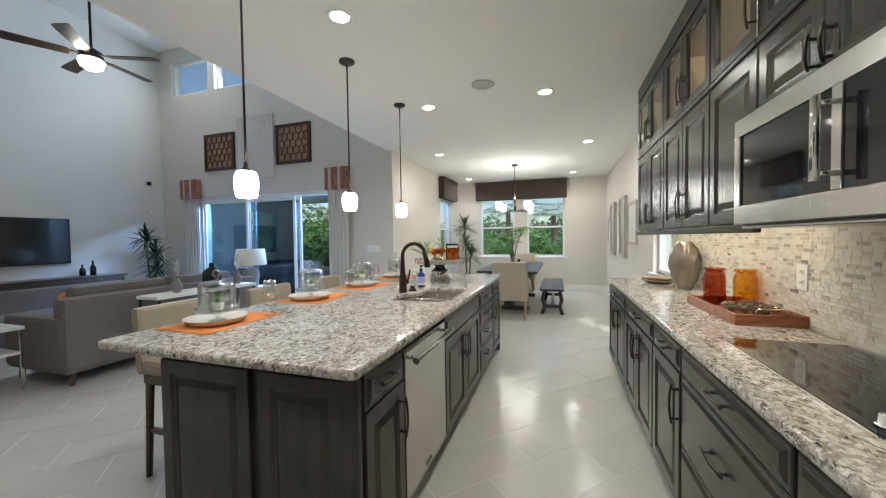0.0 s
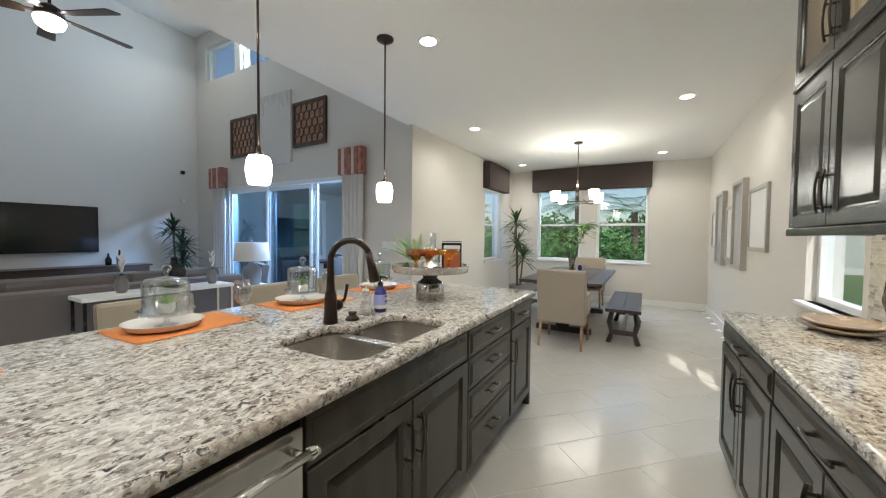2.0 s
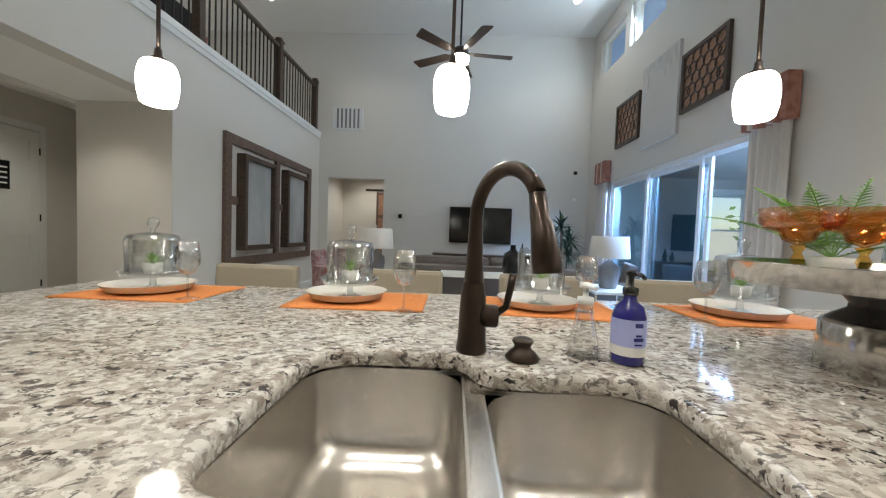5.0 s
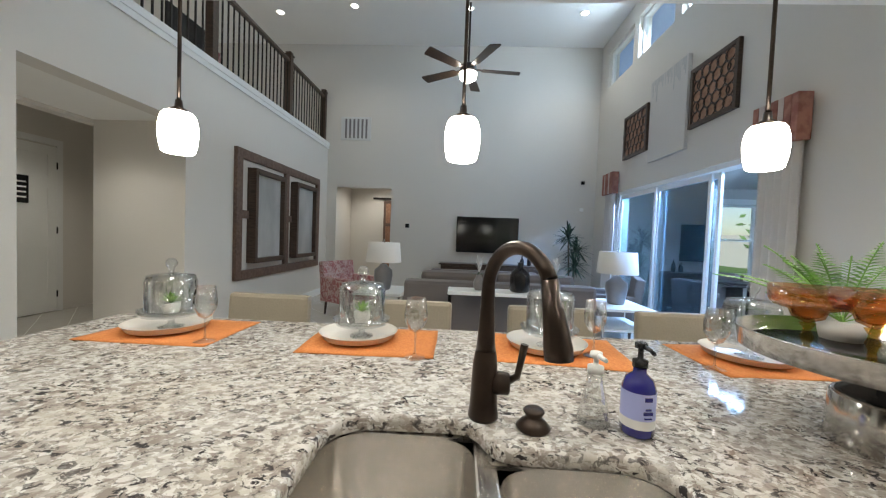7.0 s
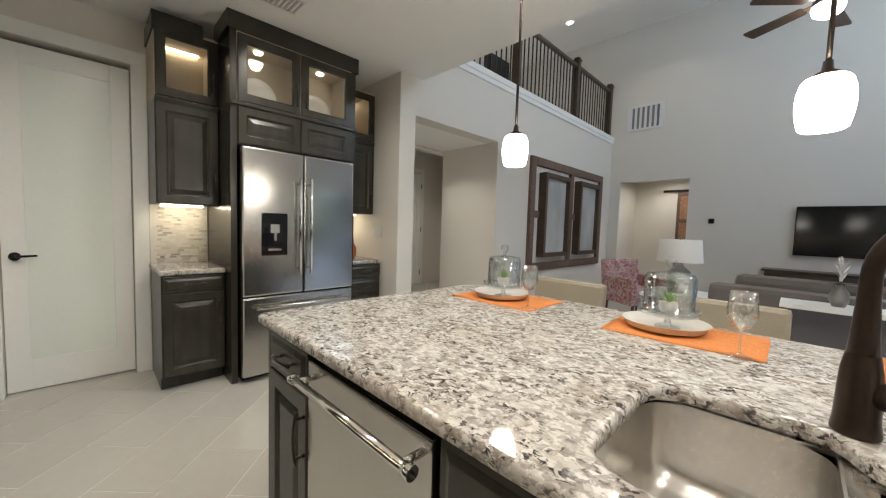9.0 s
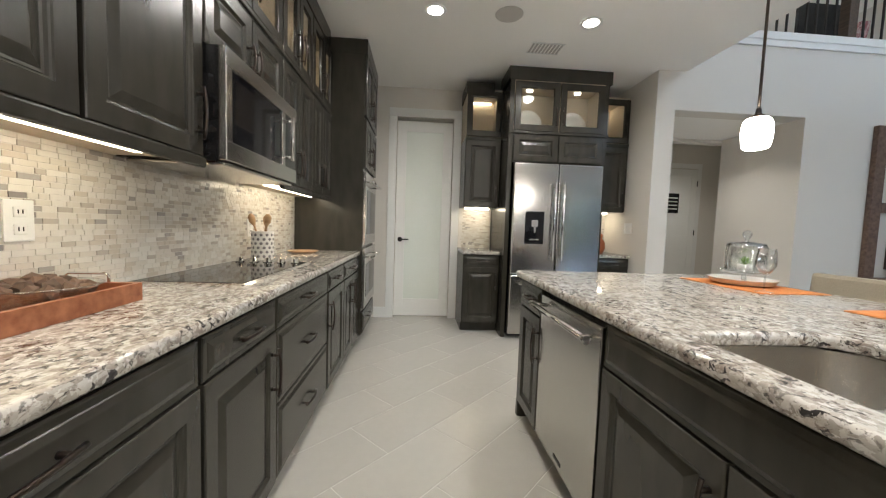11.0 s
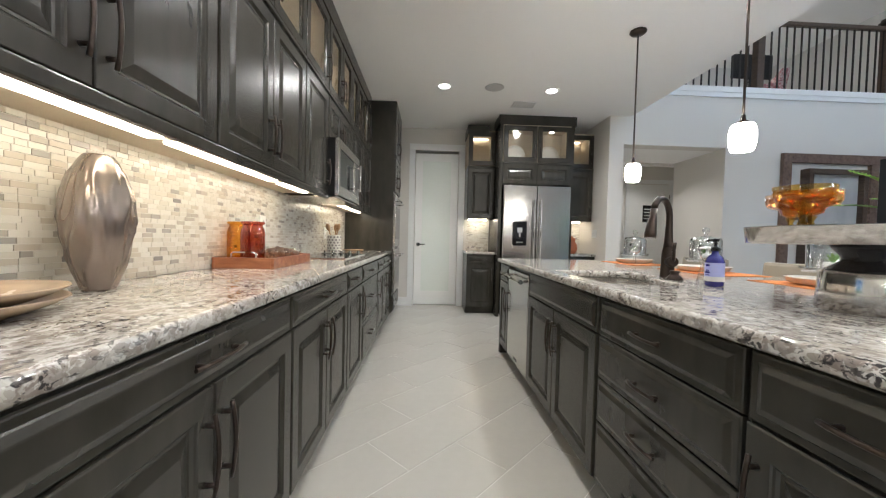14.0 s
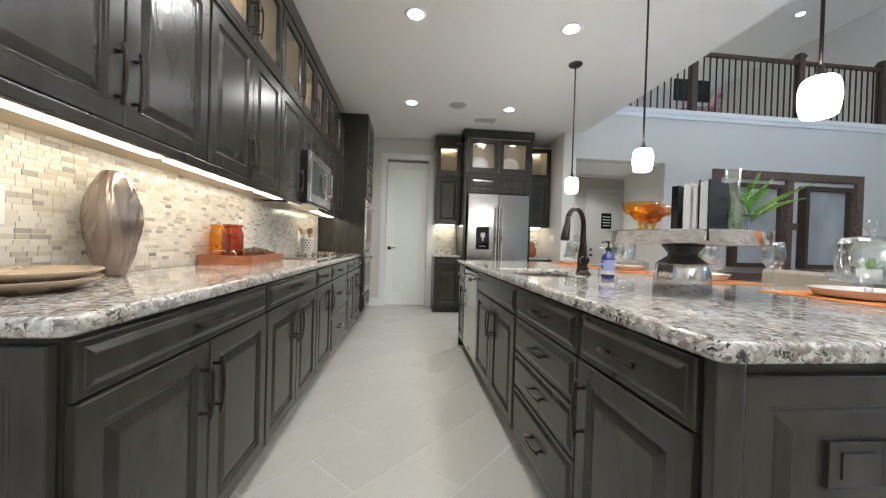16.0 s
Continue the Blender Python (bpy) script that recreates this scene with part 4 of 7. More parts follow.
structure("door_trim_pantry", box(box(B(-0.035, 0.06, -0.83, -0.81, 0, 2.5, bevel=0.003), 0.76, 0.855, -0.83, -0.81, 0, 2.5, bevel=0.003), -0.035, 0.855, -0.83, -0.808, 2.5, 2.6, bevel=0.003), M_TRIM, "white door casing")

ed = panel_door("entry_door", 0.92, 2.42, (1.05, 1.9), "white panelled entry door with a dark paper sign")
ed.matrix_world = pose(-4.0, -2.985, 0.01, 0, 0, 180)
for z in (0.25, 1.2, 2.15):
    part("hinge", B(0.915, 0.93, -0.018, 0.0, z - 0.05, z + 0.05), M_BLACK, ed, "black hinge")
part("deadbolt", lathe(bmesh.new(), [(0, 0), (0.03, 0), (0.028, 0.02), (0, 0.02)], seg=18), M_BLACK, ed).matrix_basis = Matrix.Translation((0.06, -0.01, 1.05)) @ pose(0, 0, 0, 90, 0, 0)
part("knob", lathe(bmesh.new(), [(0, 0), (0.03, 0), (0.012, 0.02), (0.03, 0.05), (0, 0.06)], seg=18), M_BLACK, ed).matrix_basis = Matrix.Translation((0.06, -0.01, 0.92)) @ pose(0, 0, 0, 90, 0, 0)
sg = part("sign", B(0.31, 0.57, -0.016, -0.011, 1.57, 1.95, bevel=0.002), M_BLACK, ed, "dark sign with pale lines")
for i in range(4):
    part("sign_line", B(0.34, 0.54, -0.018, -0.0155, 1.64 + i * 0.07, 1.662 + i * 0.07), M_PAPER, sg)
structure("door_trim_entry", box(box(B(-4.0, -3.92, -3.0, -2.97, 0, 2.45), -5.0, -4.92, -3.0, -2.97, 0, 2.45), -5.0, -3.92, -3.0, -2.97, 2.45, 2.54), M_TRIM, "white entry door casing")

# ---- ceiling fixtures ----
CANS = [(0.38, 0.77), (-0.88, 0.76), (0.37, 2.5), (-0.89, 2.5), (0.37, 4.25), (-0.91, 4.25), (0.94, 6.46), (-1.52, 6.46), (-1.67, 9.2), (0.82, 9.2)]
can = thing("recessed_downlight", pose(CANS[0][0], CANS[0][1], HC), "round lit recessed ceiling downlight with white trim", "downlight", "recessed downlights")
part("trim_ring", lathe(bmesh.new(), [(0.062, -0.002), (0.085, -0.006), (0.09, 0.0), (0.062, 0.0)], seg=28), M_TRIM, can)
part("lens", lathe(bmesh.new(), [(0, -0.003), (0.062, -0.003), (0.062, 0.0), (0, 0.0)], seg=28), M_CANLENS, can)
for x, y in CANS[1:]:
    copy_thing(can, pose(x, y, HC))
for x, y in ((-6.55, -0.5), (-6.35, 0.97), (-6.4, 3.04), (-6.5, 5.1), (-3.6, 1.0), (-3.6, 5.0)):
    copy_thing(can, pose(x, y, HL))
for x, y in CANS:
    spot_lamp("downlight_lamp", (x, y, HC - 0.02), 54 if y < 5 else 42, WARM, 165)
for x, y in ((-6.35, 0.97), (-6.5, 5.1), (-3.6, 1.0)):
    spot_lamp("downlight_lamp", (x, y, HL - 0.02), 45, WARM)
# added fill spots, no fixtures of their own, brighten foyer, hall and loft
spot_lamp("downlight_lamp", (-2.9, -0.5, 2.44), 30, WARM)
spot_lamp("downlight_lamp", (-3.9, -2.0, 2.9), 45, WARM)
spot_lamp("downlight_lamp", (-8.5, 1.0, 2.85), 60, WARM)
spot_lamp("downlight_lamp", (-5.0, -2.0, HL - 0.05), 90, WARM)
structure("ceiling_foyer_back", B(-5.6, -2.155, -3.0, -0.99, 2.935, 2.949), M_CEIL, "foyer ceiling")

pend = thing("pendant_lamp", pose(-1.18, 1.983, 0), "lit white glass pendant lamp on a dark bronze rod", "pendant lamp", "pendant lamps over the island")
part("canopy", lathe(bmesh.new(), [(0, HC), (0.065, HC), (0.065, HC - 0.012), (0.05, HC - 0.024), (0.012, HC - 0.03), (0, HC - 0.03)], seg=24), M_BRONZE, pend)
part("rod", tube(bmesh.new(), [(0, 0, 1.79), (0, 0, HC - 0.02)], 0.0065, 10), M_BRONZE, pend)
part("socket", lathe(bmesh.new(), [(0, 1.754), (0.030, 1.754), (0.030, 1.764), (0.014, 1.774), (0.011, 1.80), (0, 1.80)], seg=20), M_BRONZE, pend)
part("shade", lathe(bmesh.new(), [(0, 1.606), (0.046, 1.606), (0.053, 1.612), (0.060, 1.645), (0.063, 1.682), (0.061, 1.715), (0.054, 1.742), (0.046, 1.752), (0, 1.756)], seg=32), M_LAMP, pend, "glowing white glass shade")
for y in (3.028, 4.06):
    copy_thing(pend, pose(-1.18, y, 0))

chl = new("chandelier_lamp", bpy.data.lights.new("chandelier_lamp", "POINT"))
chl.data.energy, chl.data.color, chl.data.shadow_soft_size, chl.location = 22, WARM, 0.1, (-0.36, 7.85, 2.2)

# ---- windows ----


def window_unit(name, m, w, h, label, rail=True, casing=0.0):
    """A white sash window; local x is width, +y outwards, set in the depth of the wall."""
    u = thing(name, m, label, "window")
    u["kind"] = "structure"
    f = 0.045
    bm = bmesh.new()
    for b in ((0, f, 0, h), (w - f, w, 0, h), (f, w - f, 0, f), (f, w - f, h - f, h)):
        box(bm, b[0], b[1], 0.06, 0.13, b[2], b[3], bevel=0.004)
    part("window_frame", bm, M_TRIM, u)
    if rail:
        part("meeting_rail", B(f, w - f, 0.07, 0.12, h * 0.5 - 0.022, h * 0.5 + 0.022, bevel=0.004), M_TRIM, u)
        spans = ((f, h * 0.5 - 0.022), (h * 0.5 + 0.022, h - f))
    else:
        spans = ((f, h - f),)
    for z0, z1 in spans:
        p = part("pane", B(f, w - f, 0.093, 0.097, z0, z1), M_PANE, u)
        p.visible_shadow = False
    return u


window_unit("window_1", pose(-1.54, YF, 0.85), 0.92, 1.55, "white sash window over the garden")
window_unit("window_2", pose(-0.30, YF, 0.85), 0.94, 1.55, "white sash window over the garden")
window_unit("window_3", pose(XN, 8.40, 0.87, 0, 0, 90), 0.90, 1.45, "narrow white sash window")
window_unit("window_4", pose(XE, 5.45, 0.90, 0, 0, -90), 0.79, 1.40, "white window beside the worktop")
for i, x in enumerate((-7.28, -6.08, -4.9)):
    window_unit("window_%d" % (5 + i), pose(x, YL, 4.42), 1.02, 0.70, "high clerestory window", rail=False)
structure("window_sill_dining", B(-1.6, 0.70, YF - 0.045, YF + 0.06, 0.82, 0.85, bevel=0.006), M_TRIM, "white window sill")
structure("window_sill_nook", B(XN - 0.06, XN + 0.045, 8.36, 9.34, 0.84, 0.87, bevel=0.006), M_TRIM, "white window sill")
structure("window_sill_kitchen", B(XE - 0.05, XE + 0.06, 4.60, 5.50, 0.872, 0.90, bevel=0.006), M_TRIM, "white window sill")
for bx in ((-1.64, 0.69, YF - 0.16, YF - 0.005, 2.36, 2.835), (XN + 0.005, XN + 0.15, 8.28, 9.42, 2.30, 2.80)):
    v = tagged(part("window_valance", B(*bx, bevel=0.006), M_VALANCE), "dark brown woven box valance above the window", "valance", "valances")

sl = thing("sliding_door", pose(-6.58, YL, 0), "white-framed sliding glass door, partly open", "sliding door")
WS = 3.21
bm = bmesh.new()
for b in ((0, 0.05, 0, 2.26), (WS - 0.05, WS, 0, 2.26), (0.05, WS - 0.05, 2.20, 2.26), (0.05, WS - 0.05, 0.0, 0.03)):
    box(bm, b[0], b[1], 0.02, 0.19, b[2], b[3], bevel=0.003)
part("outer_frame", bm, M_TRIM, sl)
for i, (x0, x1, y) in enumerate(((0.05, 1.21, 0.05), (1.17, 2.32, 0.09), (1.28, 2.42, 0.13))):
    bm = bmesh.new()
    f = 0.05
    for b in ((x0, x0 + f, 0.03, 2.2), (x1 - f, x1, 0.03, 2.2), (x0 + f, x1 - f, 0.03, 0.11), (x0 + f, x1 - f, 2.13, 2.2)):
        box(bm, b[0], b[1], y, y + 0.035, b[2], b[3], bevel=0.003)
    pf = part("panel_frame", bm, M_TRIM, sl)
    p = part("pane", B(x0 + f, x1 - f, y + 0.015, y + 0.02, 0.11, 2.13), M_TINTED, pf, "bluish tinted glass")
    p.visible_shadow = False


def curtain(x0, x1, label):
    bm = bmesh.new()
    n = 40
    rows = []
    for z in (0.02, 1.1, 2.24):
        a, b = [], []
        for i in range(n + 1):
            u = i / n
            y = YL - 0.075 + 0.028 * math.sin(u * math.pi * 2 * 5.5) + 0.006 * math.sin(u * 37 + z)
            a.append(bm.verts.new((x0 + (x1 - x0) * u, y, z)))
            b.append(bm.verts.new((x0 + (x1 - x0) * u, y + 0.004, z)))
        rows.append((a, b))
    for (a0, b0), (a1, b1) in zip(rows, rows[1:]):
        for i in range(n):
            bm.faces.new((a0[i], a0[i + 1], a1[i + 1], a1[i])).smooth = True
            bm.faces.new((b0[i + 1], b0[i], b1[i], b1[i + 1])).smooth = True
    c = thing("curtain", Matrix(), label, "curtain", "curtains at the slider")
    part("drape", bm, M_CURTAIN, c)
    n = 7
    for i in range(n):
        w = (x1 - x0 + 0.04) / n
        bx = x0 - 0.02 + i * w
        part("header_fold", B(bx + 0.003, bx + w - 0.003, YL - 0.14, YL - 0.02, 2.24, 2.63, bevel=0.006), M_ROSEBAND if i % 3 != 1 else M_ROSELIGHT, c, "rust patterned fabric fold")


M_ROSEBAND = ramp_mat("rust_band_fabric", [(0.4, (0.30, 0.12, 0.09)), (0.6, (0.42, 0.20, 0.15))], 12, 0.9, bump=0.2)
M_ROSELIGHT = ramp_mat("pale_band_fabric", [(0.45, (0.62, 0.52, 0.47)), (0.55, (0.40, 0.17, 0.13))], 9, 0.9, kind="wave", stretch=(0.2, 1, 1.2))
curtain(-6.93, -6.52, "pale drape with a rust patterned header")
curtain(-3.40, -2.98, "pale drape with a rust patterned header")

# ---- outdoors ----


def blob_leaves(bm, centre, radius, count, size, flat=1.0):
    for _ in range(count):
        d = Vector((random.gauss(0, 1), random.gauss(0, 1), random.gauss(0, 1))).normalized() * radius * random.uniform(0.55, 1.05)
        p = Vector(centre) + Vector((d.x, d.y, d.z * flat))
        a = Vector((random.gauss(0, 1), random.gauss(0, 1), random.gauss(0, 1))).normalized()
        b = a.orthogonal().normalized()
        s = size * random.uniform(0.6, 1.3)
        bm.faces.new([bm.verts.new(p + q) for q in (-a * s, b * s * 0.4, a * s, -b * s * 0.4)])


def leaf_strip(bm, root, direction, length, width, droop, n=6):
    """A long leaf that tapers and droops."""
    d = Vector(direction).normalized()
    side = d.cross(Vector((0, 0, 1)))
    side = side.normalized() if side.length > 0.05 else Vector((1, 0, 0))
    prev = None
    for i in range(n + 1):
        u = i / n
        p = Vector(root) + d * length * u + Vector((0, 0, -droop * u * u))
        w = width * (0.35 + 1.3 * u) * (1 - u) ** 0.7 + 0.001
        fold = Vector((0, 0, -w * 0.3))
        row = [bm.verts.new(p - side * w + fold * -1), bm.verts.new(p), bm.verts.new(p + side * w - fold)]
        if prev:
            for k in range(2):
                bm.faces.new((prev[k], prev[k + 1], row[k + 1], row[k])).smooth = True
        prev = row


bm = bmesh.new()
for i in range(26):
    blob_leaves(bm, (random.uniform(-0.8, 0.8), random.uniform(-0.5, 0.5), random.uniform(0.25, 1.35)), random.uniform(0.25, 0.45), 75, 0.075)
bush = thing("garden_bush", pose(-3.2, 13.5, -0.15), "dense green garden shrub", "shrub", "garden shrubs")
part("foliage", bm, M_BUSH, bush)
part("stem", tube(tube(bmesh.new(), [(0, 0, 0), (0.1, 0, 0.5), (0.3, 0.1, 1.0)], [0.05, 0.035, 0.015], 8), [(0, 0, 0.1), (-0.2, 0, 0.6), (-0.4, -0.1, 1.1)], [0.04, 0.03, 0.012], 8), M_TRUNK, bush)
for x, y, s, r in ((-1.9, 13.0, 1.0, 40), (-0.6, 13.4, 1.1, 100), (0.8, 13.1, 1.0, 10), (2.2, 13.6, 1.2, 70), (-4.6, 13.2, 1.1, 130), (-6.2, 12.6, 1.2, 20), (-7.6, 13.0, 1.0, 75), (-5.2, 15.5, 1.4, 30), (-2.6, 15.8, 1.5, 80), (0.2, 16.0, 1.4, 140), (3.2, 15.0, 1.5, 0), (3.8, 6.0, 1.0, 20), (3.9, 4.2, 0.9, 120), (4.2, 8.2, 1.2, 60), (-9.4, 14.8, 1.4, 33), (-8.7, 12.4, 1.5, 15), (-10.2, 13.6, 1.9, 95), (-7.3, 15.6, 1.9, 50)):
    c = copy_thing(bush, pose(x, y, -0.15, 0, 0, r))
    c.scale = (s, s, s)


def palm_tree(m, height, fronds, length, label, name="palm_tree", trunk_r=0.12, leaf=M_BUSH, category="tree"):
    t = thing(name, m, label, category)
    part("trunk", tube(bmesh.new(), [(0, 0, 0), (0.04, 0, height * 0.5), (0, 0.03, height)], [trunk_r, trunk_r * 0.85, trunk_r * 0.8], 10), M_TRUNK, t)
    bm = bmesh.new()
    for i in range(fronds):
        a = i * 2.4 + random.uniform(-0.2, 0.2)
        el = random.uniform(0.05, 1.1)
        d = Vector((math.cos(a) * math.cos(el), math.sin(a) * math.cos(el), math.sin(el)))
        L = length * random.uniform(0.75, 1.1)
        side = d.cross(Vector((0, 0, 1))).normalized()
        for k in range(14):
            u = 0.15 + 0.85 * k / 14
            p = Vector((0, 0, height)) + d * L * u + Vector((0, 0, -0.45 * L * u * u))
            for s in (-1, 1):
                leaf_strip(bm, p, side * s + d * 0.7 + Vector((0, 0, -0.25)), L * 0.33 * (1.1 - u * 0.6), L * 0.012, L * 0.06, 2)
    part("crown", bm, leaf, t)
    return t


palm_tree(pose(0.3, 14.3, -0.15), 2.3, 16, 1.7, "green garden palm with drooping fronds")
palm_tree(pose(-1.5, 15.2, -0.15), 2.6, 16, 1.8, "green garden palm with drooping fronds")
palm_tree(pose(-5.6, 14.2, -0.15), 2.2, 16, 1.7, "green garden palm with drooping fronds")
palm_tree(pose(2.6, 14.8, -0.15), 3.0, 16, 1.8, "green garden palm with drooping fronds")
palm_tree(pose(-8.9, 13.2, -0.15), 2.4, 18, 1.9, "green garden palm with drooping fronds")
structure("patio_floor", B(-12, -2.4, YL + 0.2, 10.6, -0.15, -0.02), M_CONC, "paved covered patio floor")
structure("patio_ceiling", B(-12, -2.4, YL + 0.2, 10.7, 2.62, 2.80), M_STUCCO, "patio ceiling")
structure("patio_wall_west", wall_box(bmesh.new(), "x", -8.05, -0.2, YL + 0.2, 10.6, -0.02, 2.62, [(8.50, 9.55, 0.72, 2.28)]), M_STUCCO, "stucco patio wall with a window")
window_unit("window_8", pose(-8.05, 8.50, 0.72, 0, 0, 90), 1.05, 1.56, "white sash window in the patio wall")
structure("window_trim_patio", box(box(box(B(-8.05, -8.01, 8.38, 8.50, 0.60, 2.40), -8.05, -8.01, 9.55, 9.67, 0.60, 2.40), -8.05, -8.01, 8.50, 9.55, 2.28, 2.40), -8.05, -8.01, 8.50, 9.55, 0.60, 0.72), M_TRIM, "white window surround")
structure("wall_garden", B(-30, 30, 24, 24.3, -0.15, 2.3), M_STUCCO, "pale garden wall")


def lounge_chair(m, material, label, group, name="armchair", w=0.66):
    c = thing(name, m, label, "armchair", group)
    part("seat", B(-w / 2, w / 2, -0.33, 0.3, 0.22, 0.44, bevel=0.03), material, c)
    bk = B(-w / 2, w / 2, 0.24, 0.36, 0.30, 0.86, bevel=0.03)
    bmesh.ops.rotate(bk, verts=bk.verts, cent=(0, 0.3, 0.4), matrix=Matrix.Rotation(radians(-8), 3, "X"))
    part("backrest", bk, material, c)
    for s in (-1, 1):
        part("armrest", B(s * w / 2 - 0.05, s * w / 2 + 0.05, -0.33, 0.3, 0.22, 0.62, bevel=0.025), material, c)
        for y in (-0.27, 0.26):
            part("leg", tube(bmesh.new(), [(s * (w / 2 - 0.03), y, 0), (s * (w / 2 - 0.05), y, 0.23)], [0.015, 0.024], 8), M_WOOD, c)
    return c


for x, y, r in ((-7.0, 8.0, 30), (-5.6, 8.2, 200), (-6.3, 9.0, 150)):
    lounge_chair(pose(x, y, -0.02, 0, 0, r), M_SOFA, "dark grey cushioned patio chair", "patio chairs", "patio_chair", 0.56)
pt = thing("patio_table", pose(-6.3, 8.1, -0.02), "dark round patio table", "table")
part("tabletop", lathe(bmesh.new(), [(0, 0.70), (0.52, 0.70), (0.55, 0.715), (0.55, 0.735), (0, 0.735)], seg=32), M_DARKMETAL, pt)
part("pedestal", lathe(bmesh.new(), [(0, 0), (0.28, 0), (0.25, 0.03), (0.05, 0.08), (0.045, 0.70), (0, 0.70)], seg=20), M_DARKMETAL, pt)

# ---- loft railing ----
rail = thing("loft_railing", pose(0, YS - 0.1, 3.30), "dark bronze loft railing with slim balusters", "railing")
part("handrail", B(XW, -1.95, -0.032, 0.032, 0.94, 1.0, bevel=0.014), M_WOOD, rail)
part("bottom_rail", B(XW, -1.95, -0.02, 0.02, 0.0, 0.035, bevel=0.004), M_WOOD, rail)
bal = mesh_of("baluster", B(-0.008, 0.008, -0.008, 0.008, 0.035, 0.94), M_DARKMETAL)
x = XW + 0.1
while x < -2.0:
    o = new("baluster", bal)
    o.parent, o.location = rail, (x, 0, 0)
    x += 0.112
for x in (-4.12, -6.03, -7.60):
    bm = B(x - 0.05, x + 0.05, -0.05, 0.05, 0, 1.05, bevel=0.005)
    box(bm, x - 0.065, x + 0.065, -0.065, 0.065, 1.05, 1.08, bevel=0.006)
    box(bm, x - 0.05, x + 0.05, -0.05, 0.05, 1.08, 1.12, bevel=0.012)
    part("newel_post", bm, M_WOOD, rail)
lounge_chair(pose(-5.2, -1.3, 3.22, 0, 0, 60), M_PINK, "rose patterned loft armchair", "loft chairs")
lp = thing("loft_screen", pose(-4.9, -1.0, 3.22), "black monitor on a stand in the loft", "monitor")
part("screen", B(-0.35, 0.35, -0.02, 0.02, 0.72, 1.12, bevel=0.006), M_BLACK, lp)
part("stand", box(B(-0.03, 0.03, -0.02, 0.02, 0.0, 0.73), -0.2, 0.2, -0.15, 0.15, 0, 0.02), M_BLACK, lp)

# ---- living room ----
tv = thing("television", pose(XW, 3.61, 1.40), "black wall-mounted flat television", "television")
part("casing", B(0.0, 0.06, -0.665, 0.665, -0.385, 0.385, bevel=0.006), M_BLACK, tv)
part("screen", B(0.0605, 0.063, -0.65, 0.65, -0.36, 0.372), M_DARKSCREEN, tv)
cs = thing("media_console", pose(XW + 0.23, 3.75, 0), "low dark wooden media console", "cabinet")
part("body", B(-0.2, 0.2, -1.1, 1.1, 0.1, 0.76, bevel=0.008), M_WOOD, cs)
part("top", B(-0.22, 0.22, -1.14, 1.14, 0.76, 0.79, bevel=0.006), M_WOOD, cs)
for i in range(4):
    d = part("door", B(0.2, 0.218, -1.08 + i * 0.54, -1.08 + i * 0.54 + 0.52, 0.13, 0.74, bevel=0.005), M_WOOD, cs)
    part("knob", lathe(bmesh.new(), [(0, 0), (0.012, 0), (0.014, 0.012), (0, 0.018)], seg=12), M_CHROME, d).matrix_basis = Matrix.Translation((0.218, -0.85 + i * 0.54, 0.45)) @ pose(0, 0, 0, 0, 90, 0)
for s in (-1, 1):
    part("foot", B(-0.18, 0.18, s * 1.0 - 0.04, s * 1.0 + 0.04, 0, 0.1), M_WOOD, cs)
for y, h in ((4.35, 0.20), (4.5, 0.26)):
    tagged(part("dark_bottle", lathe(bmesh.new(), [(0, 0), (0.04, 0), (0.045, h * 0.5), (0.015, h * 0.75), (0.013, h), (0, h)], XW + 0.2, y, 0.79, 16), M_BLACK), "small dark decorative bottle on the console", "bottle", "console bottles")

vt = thing("wall_vent", pose(XW, 0.67, 3.617), "white slatted return-air grille on the wall", "vent")
bm = bmesh.new()
for b in ((-0.33, -0.29, -0.25, 0.25), (0.29, 0.33, -0.25, 0.25), (-0.29, 0.29, -0.25, -0.21), (-0.29, 0.29, 0.21, 0.25)):
    box(bm, 0, 0.018, *b)
part("frame", bm, M_VENT, vt)
part("backing", B(0.0, 0.003, -0.29, 0.29, -0.21, 0.21), M_GLAZED, vt)
for i in range(7):
    part("slat", B(0.004, 0.014, -0.27 + i * 0.09 - 0.022, -0.27 + i * 0.09 + 0.022, -0.21, 0.21), M_VENT, vt)
tagged(part("thermostat", B(XW, XW + 0.025, 1.82, 1.91, 1.50, 1.59, bevel=0.01), M_BLACK), "small black wall thermostat", "thermostat")
for z in (1.98, 2.55):
    tagged(part("wall_sensor", B(XW, XW + 0.05, 5.55, 5.62, z, z + 0.07, bevel=0.01), M_BLACK if z > 2.2 else M_TRIM), "small wall sensor near the room corner", "sensor")


def picture(name, m, w, h, frame_w, depth, mat_frame, mat_field, label, group=""):
    """A framed panel; local x width, z up from its bottom left corner, front towards -y."""
    p = thing(name, m, label, "picture", group)
    bm = bmesh.new()
    for b in ((0, frame_w, 0, h), (w - frame_w, w, 0, h), (frame_w, w - frame_w, 0, frame_w), (frame_w, w - frame_w, h - frame_w, h)):
        box(bm, b[0], b[1], -depth, 0, b[2], b[3], bevel=0.004)
    part("frame", bm, mat_frame, p)
    part("field", B(frame_w, w - frame_w, -depth * 0.5, -0.002, frame_w, h - frame_w), mat_field, p)
    return p


